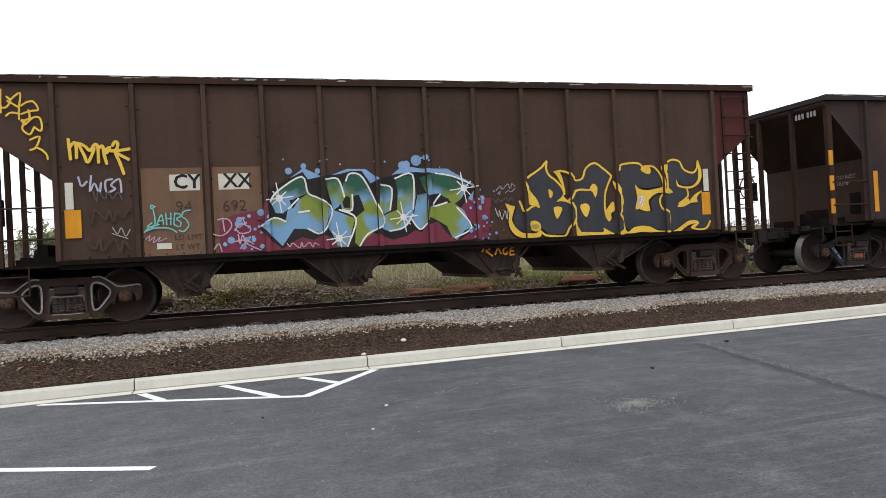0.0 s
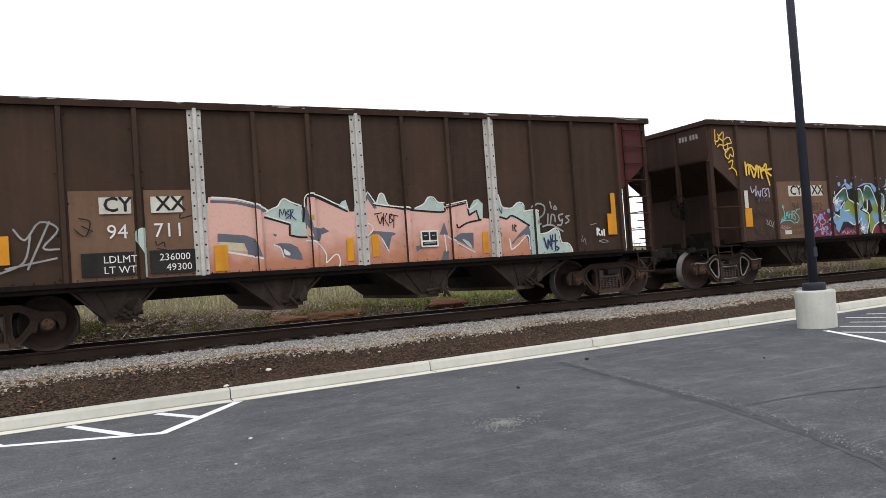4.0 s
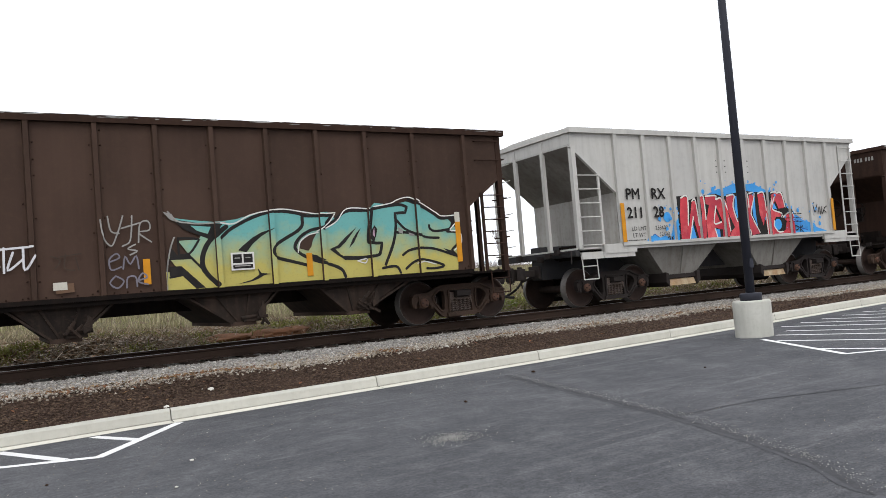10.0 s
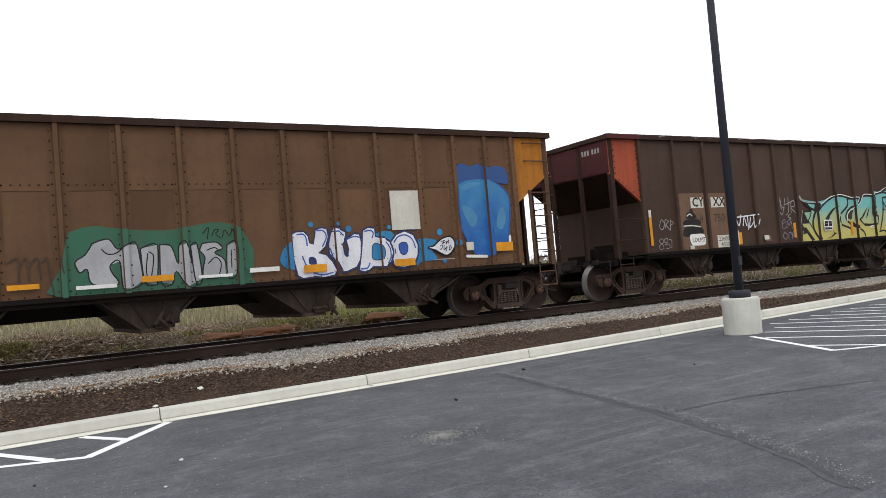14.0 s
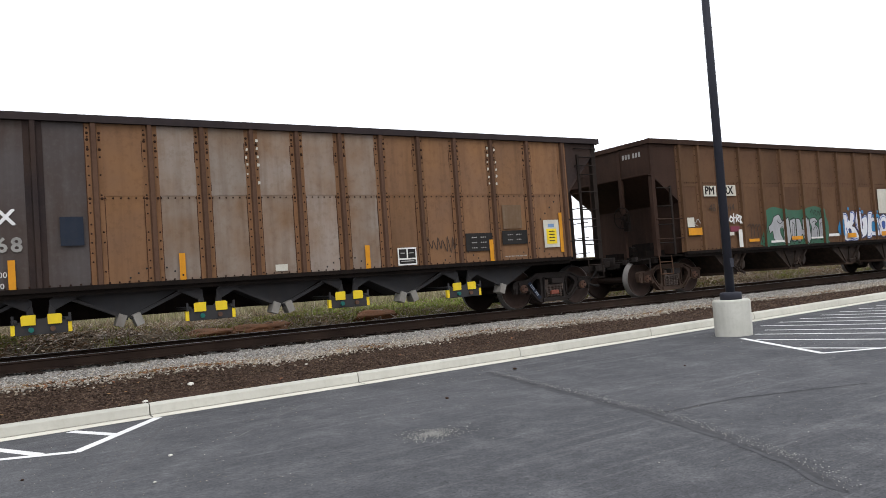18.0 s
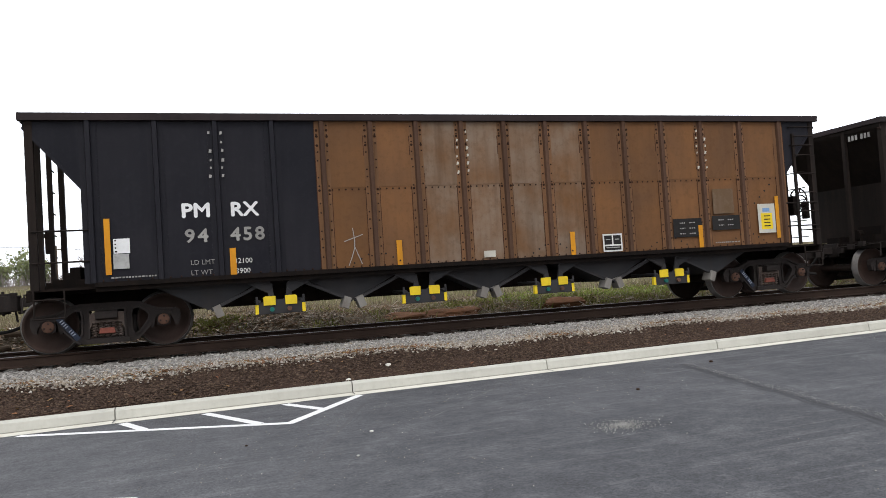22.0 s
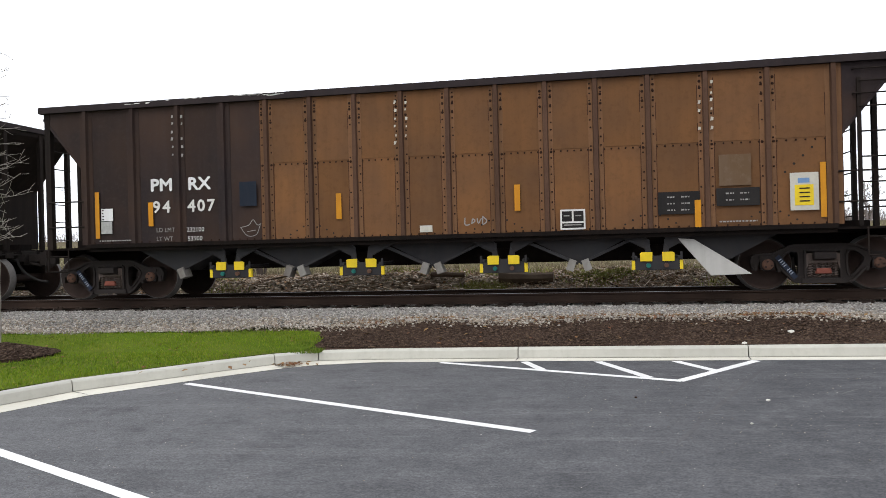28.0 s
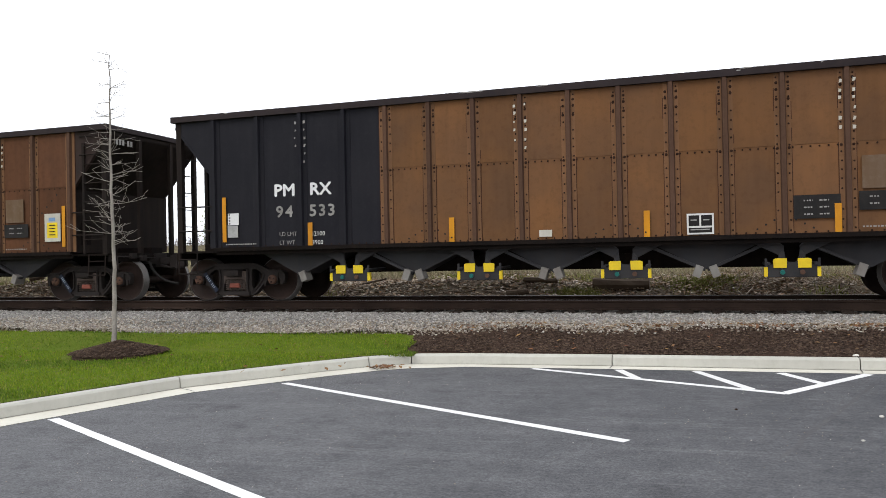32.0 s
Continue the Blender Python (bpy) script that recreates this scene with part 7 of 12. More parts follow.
def spray_two_main(c):
    fill(c, MINT, [(-3.61, 2.02), (-3.5, 2.18), (-3.2, 2.2), (-3.04, 2.23), (-2.66, 2.25), (-2.78, 1.03), (-3.77, 1.05), (-3.77, 1.43), (-3.96, 1.77), (-3.81, 1.86), (-3.63, 1.86)])
    fill(c, PINK, [(-2.71, 2.35), (-2.39, 2.32), (-2.08, 2.24), (-1.82, 2.15), (-1.67, 2.05), (-1.41, 1.92), (-1.15, 1.8), (-1.14, 1.63), (-0.97, 1.59), (-1.03, 1.02), (-1.88, 1.04), (-2.85, 1.05)])
    fill(c, SLATE, [(-2.59, 1.72), (-2.11, 1.67), (-1.95, 1.6), (-1.85, 1.28), (-2.1, 1.32), (-2.1, 1.39), (-2.15, 1.54), (-2.6, 1.54)])
    fill(c, CREAM2, [(-2.59, 1.58), (-2.19, 1.54), (-2.09, 1.39), (-2.57, 1.44)])
    fill(c, SLATE, [(-3.07, 1.91), (-2.87, 1.99), (-2.88, 1.9), (-2.98, 1.83), (-2.9, 1.73), (-3.02, 1.75)])
    stroke(c, SLATE, 0.05, [(-2.66, 2.27), (-2.24, 2.24), (-1.83, 2.12), (-1.61, 1.98), (-1.15, 1.8)])
    stroke(c, WHITE, 0.03, [(-2.65, 2.34), (-2.23, 2.3), (-1.82, 2.17), (-1.64, 2.03)], [(-2.6, 1.43), (-2.1, 1.32), (-1.85, 1.25)])
    stroke(c, INK, 0.022, [(-3.59, 1.63), (-3.57, 1.56), (-3.47, 1.61), (-3.45, 1.54)], [(-3.18, 2.06), (-3.18, 2.0), (-2.99, 2.04), (-2.97, 1.99)], [(-3.57, 1.51), (-3.39, 1.47)], name="spray_tag")
    fill(c, MINT, [(-1.76, 1.97), (-1.74, 2.05), (-1.61, 2.13), (-1.53, 2.16), (-1.46, 2.26), (-1.39, 2.29), (-1.3, 2.23), (-1.18, 2.16), (-1.08, 2.17), (-1.03, 2.08), (-1.03, 1.75), (-0.93, 1.61), (-1.03, 1.59), (-1.28, 1.65), (-1.31, 1.83), (-1.54, 1.91)])
    fill(c, MINT, [(-0.42, 2.1), (-0.33, 2.22), (-0.25, 2.25), (-0.18, 1.99)])
    fill(c, MINT, [(-0.11, 1.99), (-0.05, 2.32), (0.02, 2.28), (0.03, 2.17)])
    fill(c, MINT, [(0.3, 2.12), (0.42, 2.34), (0.5, 2.34), (0.56, 2.18), (0.62, 2.1), (0.43, 2.06)])
    fill(c, MINT, [(1.1, 2.03), (1.33, 2.14), (1.41, 2.25), (1.53, 2.26), (1.62, 2.17), (1.75, 2.16), (1.8, 2.05), (1.65, 1.93), (1.32, 1.96)])
    fill(c, MINT, [(2.28, 1.87), (2.34, 2.03), (2.45, 2.19), (2.55, 2.21), (2.65, 2.11), (2.62, 1.75), (2.46, 1.81)])
    fill(c, MINT, [(2.76, 1.75), (2.82, 2.08), (2.93, 2.25), (3.02, 2.28), (3.08, 2.05), (3.31, 2.01), (3.48, 2.12), (3.61, 2.08), (3.61, 1.93), (3.76, 1.93), (3.87, 1.95), (3.95, 1.85), (3.95, 1.45), (4.15, 1.46), (4.36, 1.56), (4.44, 1.48), (4.47, 1.27), (4.64, 1.23), (4.76, 1.11), (4.76, 1.02), (3.74, 1.03), (3.72, 1.64), (3.3, 1.82)])
    fill(c, PINK, [(-1.76, 1.96), (-1.54, 1.89), (-1.34, 1.81), (-1.34, 1.61), (-1.03, 1.57), (-1.03, 1.66), (-0.98, 2.31), (-0.9, 2.33), (-0.74, 2.27), (-0.58, 2.2), (-0.23, 2.03), (-0.05, 2.03), (0.18, 2.33), (0.36, 2.11), (0.69, 2.08), (1.1, 2.03), (1.72, 1.96), (1.8, 2.08), (2.28, 2.16), (2.33, 1.9), (2.49, 1.97), (2.55, 1.83), (2.83, 1.8), (3.3, 1.83), (3.7, 1.63), (3.73, 1.03), (1.56, 1.03), (-0.22, 1.04), (-1.8, 1.05)])
    fill(c, SLATE, [(-1.02, 2.23), (-0.99, 2.1), (-0.95, 1.97), (-0.91, 1.76), (-0.76, 1.74), (-0.71, 1.76), (-0.6, 1.68), (-0.75, 1.63), (-0.79, 1.51), (-0.92, 1.52), (-1.01, 1.63), (-0.91, 1.59), (-0.94, 1.7), (-1.02, 1.83), (-1.1, 1.91), (-1.1, 2.06)])
    fill(c, SLATE, [(-1.63, 1.49), (-1.52, 1.51), (-1.33, 1.49), (-1.21, 1.42), (-1.14, 1.28), (-1.13, 1.18), (-1.34, 1.22), (-1.47, 1.28), (-1.5, 1.37), (-1.56, 1.45)])
    fill(c, SLATE, [(-1.65, 1.68), (-1.56, 1.66), (-1.6, 1.62)])
    fill(c, SLATE, [(-0.02, 2.09), (0.19, 2.35), (0.36, 2.08), (0.3, 2.07), (0.18, 2.26), (0.01, 2.0)])
    fill(c, SLATE, [(0.07, 1.5), (0.23, 1.66), (0.67, 1.61), (0.72, 1.58), (0.62, 1.54), (0.57, 1.38), (0.54, 1.26), (0.46, 1.36), (0.42, 1.53), (0.33, 1.6), (0.21, 1.58)])
    fill(c, SLATE, [(-0.02, 1.46), (0.1, 1.5), (0.09, 1.15), (0.06, 1.24), (0.01, 1.32)])
    fill(c, SLATE, [(1.75, 1.78), (1.78, 1.66), (1.82, 1.52), (1.63, 1.53)])
    fill(c, SLATE, [(1.87, 1.44), (2.11, 1.54), (2.39, 1.54), (2.37, 1.22), (2.25, 1.27), (2.06, 1.38)])
    fill(c, SLATE, [(3.27, 1.3), (3.5, 1.5), (3.69, 1.64), (3.74, 1.51), (3.71, 1.06), (3.66, 1.36), (3.6, 1.46), (3.4, 1.37), (3.29, 1.25)])
    fill(c, SLATE, [(1.11, 1.33), (1.36, 1.35), (1.24, 1.29), (1.12, 1.22)])
    fill(c, SLATE, [(1.63, 1.03), (1.7, 1.2), (1.76, 1.23), (1.81, 1.19), (1.79, 1.03)])
    fill(c, WHITE, [(-1.46, 1.4), (-1.41, 1.37), (-1.35, 1.32), (-1.37, 1.28), (-1.45, 1.31)], curved=True)
    fill(c, YEL2, [(-0.96, 1.96), (-0.9, 1.99), (-0.89, 1.9), (-0.95, 1.89)], curved=True)
    fill(c, YEL2, [(0.01, 1.28), (0.06, 1.24), (0.04, 1.19), (-0.01, 1.21)], curved=True)
    fill(c, MINT, [(2.13, 1.42), (2.27, 1.36), (2.34, 1.24), (2.23, 1.3)], curved=True)
    stroke(c, INK, 0.036, [(-1.76, 1.97), (-1.54, 1.9), (-1.33, 1.83), (-1.33, 1.83), (-1.34, 1.64), (-1.34, 1.64), (-1.17, 1.6), (-1.03, 1.59)], [(-0.98, 2.33), (-0.82, 2.31), (-0.58, 2.2), (-0.24, 2.04)], [(0.3, 2.15), (0.69, 2.09), (1.05, 2.03), (1.72, 1.97), (1.78, 2.04)], [(1.82, 2.05), (2.28, 2.14), (2.28, 2.14), (2.32, 1.89), (2.32, 1.89), (2.49, 1.98), (2.49, 1.98), (2.54, 1.79)], [(2.03, 1.71), (2.07, 1.65), (2.27, 1.74), (2.58, 1.79)], [(2.83, 1.82), (3.04, 1.83), (3.19, 1.79), (3.33, 1.85), (3.72, 1.64)], [(-1.08, 2.16), (-1.05, 2.06), (-1.08, 1.88)], [(0.01, 2.0), (-0.0, 1.75)])
    stroke(c, WHITE, 0.023, [(-1.76, 2.01), (-1.54, 1.93), (-1.31, 1.86)], [(-1.04, 2.15), (-1.02, 2.31), (-0.92, 2.38), (-0.74, 2.33), (-0.5, 2.21), (-0.26, 2.1)], [(-0.03, 2.09), (0.19, 2.39), (0.19, 2.39), (0.33, 2.18)], [(0.3, 2.17), (0.61, 2.12), (1.05, 2.07)], [(-1.63, 1.48), (-1.52, 1.42), (-1.47, 1.26)], [(-1.04, 1.53), (-0.89, 1.51), (-0.78, 1.42), (-0.69, 1.27), (-0.7, 1.11), (-0.7, 1.11), (-0.63, 1.16), (-0.54, 1.24), (-0.46, 1.24), (-0.43, 1.13), (-0.45, 1.04)], [(0.15, 1.81), (0.25, 1.73), (0.23, 1.65), (0.13, 1.56), (0.05, 1.47)], [(0.42, 1.5), (0.48, 1.38), (0.54, 1.26)], [(1.74, 1.52), (1.76, 1.2)], [(1.81, 1.48), (2.05, 1.33), (2.39, 1.15)], [(1.21, 1.5), (1.4, 1.55), (1.59, 1.57)], [(1.83, 2.11), (2.28, 2.19), (2.28, 2.19), (2.32, 2.01), (2.52, 2.13)], [(3.22, 1.38), (3.24, 1.15), (3.24, 1.15), (3.43, 1.26), (3.67, 1.44), (3.7, 1.15)])
    stroke(c, WHITE, 0.024, [(3.63, 1.94), (3.87, 1.95), (3.95, 1.84), (3.95, 1.45), (3.95, 1.45), (4.15, 1.47), (4.36, 1.56), (4.45, 1.48), (4.5, 1.26), (4.67, 1.22), (4.76, 1.09), (4.76, 1.01)], [(-1.76, 2.05), (-1.61, 2.13), (-1.53, 2.16), (-1.46, 2.26), (-1.39, 2.29), (-1.28, 2.23), (-1.1, 2.16)], [(1.14, 2.06), (1.33, 2.14), (1.43, 2.26), (1.55, 2.26), (1.64, 2.17), (1.77, 2.15)], [(2.82, 2.08), (2.93, 2.25), (3.02, 2.28), (3.1, 2.03), (3.31, 2.01), (3.48, 2.12), (3.61, 2.08), (3.61, 1.93)], [(0.36, 2.18), (0.42, 2.34), (0.5, 2.34), (0.56, 2.18), (0.62, 2.12)])
    stroke(c, NAVY5, 0.018, [(-1.51, 1.97), (-1.49, 2.11), (-1.45, 2.01), (-1.41, 2.11), (-1.39, 1.98)], [(-1.33, 2.07), (-1.38, 2.04), (-1.32, 1.99), (-1.39, 1.94)], [(-1.36, 2.09), (-1.24, 2.09)], [(-1.3, 2.08), (-1.31, 1.93)], [(-1.26, 2.06), (-1.29, 2.0), (-1.21, 1.91)], [(2.83, 1.9), (2.85, 2.04), (2.89, 2.0), (2.84, 1.96), (2.9, 1.89)], [(2.91, 1.89), (2.96, 2.02), (2.98, 1.88)], [(3.0, 1.88), (3.01, 2.03), (3.01, 2.03), (3.07, 1.9), (3.07, 1.9), (3.09, 2.03)], name="spray_tag")
    stroke(c, INK, 0.02, [(0.29, 1.97), (0.44, 1.99)], [(0.35, 1.94), (0.4, 1.78), (0.45, 1.92), (0.46, 1.76)], [(0.48, 1.97), (0.46, 1.75)], [(0.55, 1.98), (0.5, 1.87), (0.57, 1.74)], [(0.6, 1.95), (0.65, 1.96), (0.61, 1.89), (0.66, 1.84), (0.59, 1.8), (0.6, 1.95)], [(0.63, 1.95), (0.77, 1.92)], [(0.69, 1.93), (0.67, 1.7)], name="spray_tag")
    stroke(c, DULLWHITE, 0.035, [(3.8, 2.01), (3.91, 2.08), (4.06, 2.07), (4.13, 1.99), (4.09, 1.86), (3.95, 1.76), (3.89, 1.68), (4.01, 1.66)], [(4.2, 1.86), (4.18, 1.67)], [(4.25, 1.67), (4.29, 1.84), (4.36, 1.82), (4.37, 1.7)], [(4.57, 1.85), (4.47, 1.82), (4.5, 1.71), (4.56, 1.74), (4.52, 1.62), (4.43, 1.62)], [(4.74, 1.81), (4.65, 1.79), (4.73, 1.71), (4.64, 1.65)], [(4.27, 2.12), (4.3, 1.98)], [(4.39, 2.03), (4.43, 1.96), (4.35, 1.96), (4.39, 2.03)], [(4.05, 1.6), (4.18, 1.63), (4.33, 1.61), (4.55, 1.48)], name="spray_tag")
    stroke(c, NAVY5, 0.035, [(4.06, 1.36), (4.13, 1.12), (4.16, 1.33), (4.22, 1.17), (4.28, 1.41)], [(4.22, 1.41), (4.24, 1.12)], [(4.35, 1.43), (4.33, 1.09)], [(4.19, 1.28), (4.39, 1.29)], [(4.35, 1.17), (4.42, 1.13), (4.37, 1.09)], name="spray_tag")
    stroke(c, FAINT_INK, 0.024, [(2.89, 1.58), (2.95, 1.61), (3.02, 1.59)], [(2.89, 1.51), (2.97, 1.52), (3.03, 1.49)], [(2.88, 1.43), (3.03, 1.45)], [(3.31, 1.66), (3.31, 1.54)], [(3.35, 1.66), (3.4, 1.64), (3.34, 1.6), (3.39, 1.53)])


def letters_four(c):
    fill(c, INK, [(0.17, 2.3), (0.32, 2.21), (0.66, 2.15), (1.06, 2.12), (0.98, 2.0), (0.83, 1.86), (0.59, 1.97), (0.42, 2.04), (0.34, 2.12)])
    fill(c, TEALYEL, [(0.52, 2.11), (0.86, 2.08), (0.8, 1.96), (0.62, 2.02)])
    stroke(c, INK, 0.085, [(1.12, 2.07), (0.82, 1.83), (0.69, 1.57), (0.71, 1.33), (0.92, 1.08)])
    stroke(c, INK, 0.04, [(0.3, 1.9), (0.48, 1.9), (0.65, 1.87), (0.65, 1.87), (0.48, 1.64), (0.3, 1.62), (0.3, 1.62), (0.3, 1.9)])
    fill(c, INK, [(0.19, 1.74), (0.27, 1.62), (0.48, 1.62), (0.54, 1.54), (0.17, 1.54), (0.12, 1.44)])
    stroke(c, INK, 0.04, [(0.52, 1.54), (0.7, 1.33), (0.88, 1.1)], [(0.14, 1.25), (0.35, 1.28), (0.35, 1.28), (0.57, 1.04)])
    fill(c, INK, [(0.13, 1.43), (0.33, 1.43), (0.71, 1.04), (0.57, 1.04), (0.35, 1.28), (0.13, 1.27)])
    stroke(c, DULLWHITE, 0.026, [(0.16, 2.36), (0.3, 2.2), (0.48, 2.16), (0.66, 2.14), (1.11, 2.15)], [(0.24, 1.92), (0.17, 1.74), (0.10, 1.42), (0.08, 1.05)])
    fill(c, DULLWHITE, [(0.08, 2.36), (0.22, 2.32), (0.30, 2.18), (0.19, 2.22)])
    stroke(c, INK, 0.06, [(1.02, 1.88), (1.17, 2.01), (1.33, 2.1), (1.59, 2.22), (1.9, 2.31), (2.17, 2.32), (2.49, 2.26), (2.52, 2.17), (2.51, 2.05), (2.41, 1.95), (2.19, 1.83), (2.02, 1.73), (1.93, 1.61), (2.0, 1.49), (2.21, 1.42), (2.42, 1.36), (2.58, 1.31)], [(2.53, 2.23), (2.81, 2.22), (3.11, 2.22), (3.11, 2.22), (2.99, 2.08), (2.91, 2.0), (2.68, 1.96), (2.46, 1.84), (2.35, 1.68), (2.4, 1.57), (2.59, 1.45), (2.8, 1.37), (3.08, 1.28), (3.24, 1.19), (3.3, 1.06)], [(2.91, 1.98), (3.14, 2.11), (3.39, 2.29), (3.74, 2.3), (3.92, 2.3)], [(3.92, 2.32), (4.23, 2.37), (4.55, 2.4), (4.71, 2.35), (4.71, 2.35), (4.67, 2.24), (4.67, 2.24), (4.44, 2.23), (4.44, 2.23), (4.44, 1.99), (4.36, 1.65), (4.16, 1.24)], [(3.91, 2.31), (3.86, 2.0), (3.82, 1.73), (3.87, 1.67), (4.11, 1.66), (4.11, 1.66), (4.07, 1.5), (4.01, 1.43), (3.67, 1.4), (3.32, 1.42)])
    stroke(c, INK, 0.05, [(4.46, 2.1), (4.63, 1.92), (4.88, 1.81), (5.13, 1.73), (5.39, 1.71)], [(4.41, 1.85), (4.69, 1.84), (5.0, 1.76)], [(4.75, 2.51), (5.05, 2.35), (5.3, 2.21), (5.47, 2.1), (5.77, 2.12), (5.77, 2.12), (5.71, 1.94), (5.61, 1.87), (5.31, 1.85), (5.2, 1.91), (5.19, 1.97)], [(5.6, 1.83), (5.82, 1.8), (5.85, 1.61), (5.68, 1.45), (5.68, 1.45), (5.76, 1.36), (5.89, 1.24)], [(4.55, 1.4), (4.68, 1.48), (4.91, 1.52), (5.24, 1.5), (5.56, 1.4), (5.85, 1.3)], [(4.6, 1.13), (4.76, 1.24), (4.96, 1.29), (5.22, 1.24), (5.47, 1.14), (5.27, 1.1), (5.07, 1.11)], [(4.09, 1.17), (4.38, 1.19), (4.47, 1.06)])
    fill(c, INK, [(1.98, 2.02), (1.74, 1.95), (1.58, 1.87), (1.42, 1.75), (1.3, 1.65), (1.45, 1.61), (1.57, 1.75), (1.72, 1.87)])
    fill(c, INK, [(1.63, 1.32), (1.69, 1.23), (1.86, 1.2), (1.75, 1.19), (1.61, 1.12), (1.46, 1.08), (1.26, 1.06), (1.51, 1.12), (1.65, 1.2)])
    fill(c, INK, [(3.6, 1.99), (3.34, 1.7), (3.22, 1.6), (3.13, 1.59), (3.23, 1.48), (3.34, 1.42), (3.79, 1.42), (3.78, 1.35), (3.32, 1.37), (3.14, 1.49), (3.02, 1.59), (3.18, 1.65), (3.35, 1.8)])
    fill(c, INK, [(3.68, 1.96), (3.52, 1.69), (3.41, 1.59), (3.49, 1.75), (3.59, 1.88)])
    fill(c, INK, [(3.96, 2.02), (4.03, 1.94), (3.99, 1.78), (3.89, 1.67), (3.82, 1.79), (3.88, 1.93)])
    fill(c, INK, [(2.59, 1.47), (2.6, 1.53), (2.76, 1.49), (2.92, 1.38), (2.75, 1.39)])
    fill(c, INK, [(5.48, 1.49), (5.7, 1.43), (5.85, 1.29), (5.69, 1.34)])
    fill(c, BROWN_A, [(2.43, 1.63), (2.46, 1.76), (2.62, 1.88), (2.79, 1.91), (2.7, 1.78), (2.66, 1.65), (2.6, 1.58)])
    fill(c, PINKTAG, [(3.94, 1.96), (3.97, 1.89), (3.92, 1.78), (3.89, 1.85)], curved=True)
    fill(c, DULLWHITE, [(4.48, 1.96), (4.59, 1.89), (4.58, 1.82), (4.49, 1.85)])
    fill(c, DULLWHITE, [(4.71, 1.84), (4.84, 1.8), (4.82, 1.77), (4.72, 1.78)])
    stroke(c, WHITE, 0.022, [(1.01, 2.15), (1.25, 2.12), (1.54, 2.26), (1.85, 2.33), (2.17, 2.36), (2.54, 2.3), (2.82, 2.26), (3.18, 2.27), (3.18, 2.27), (3.03, 2.08), (2.79, 1.93)], [(2.94, 1.97), (3.2, 2.11), (3.42, 2.34), (3.87, 2.33)], [(3.99, 2.37), (4.36, 2.43), (4.52, 2.5), (4.78, 2.54), (5.06, 2.41), (5.37, 2.22), (5.5, 2.15), (5.82, 2.16), (5.82, 2.16), (5.84, 2.03), (5.67, 1.85), (5.9, 1.82), (5.92, 1.59), (5.74, 1.44)], [(2.4, 1.56), (2.41, 1.63), (2.46, 1.76), (2.62, 1.87), (2.81, 1.91)], [(3.57, 1.34), (3.76, 1.37), (3.72, 1.29), (3.57, 1.34)], [(4.86, 1.22), (5.02, 1.25), (5.28, 1.18)])


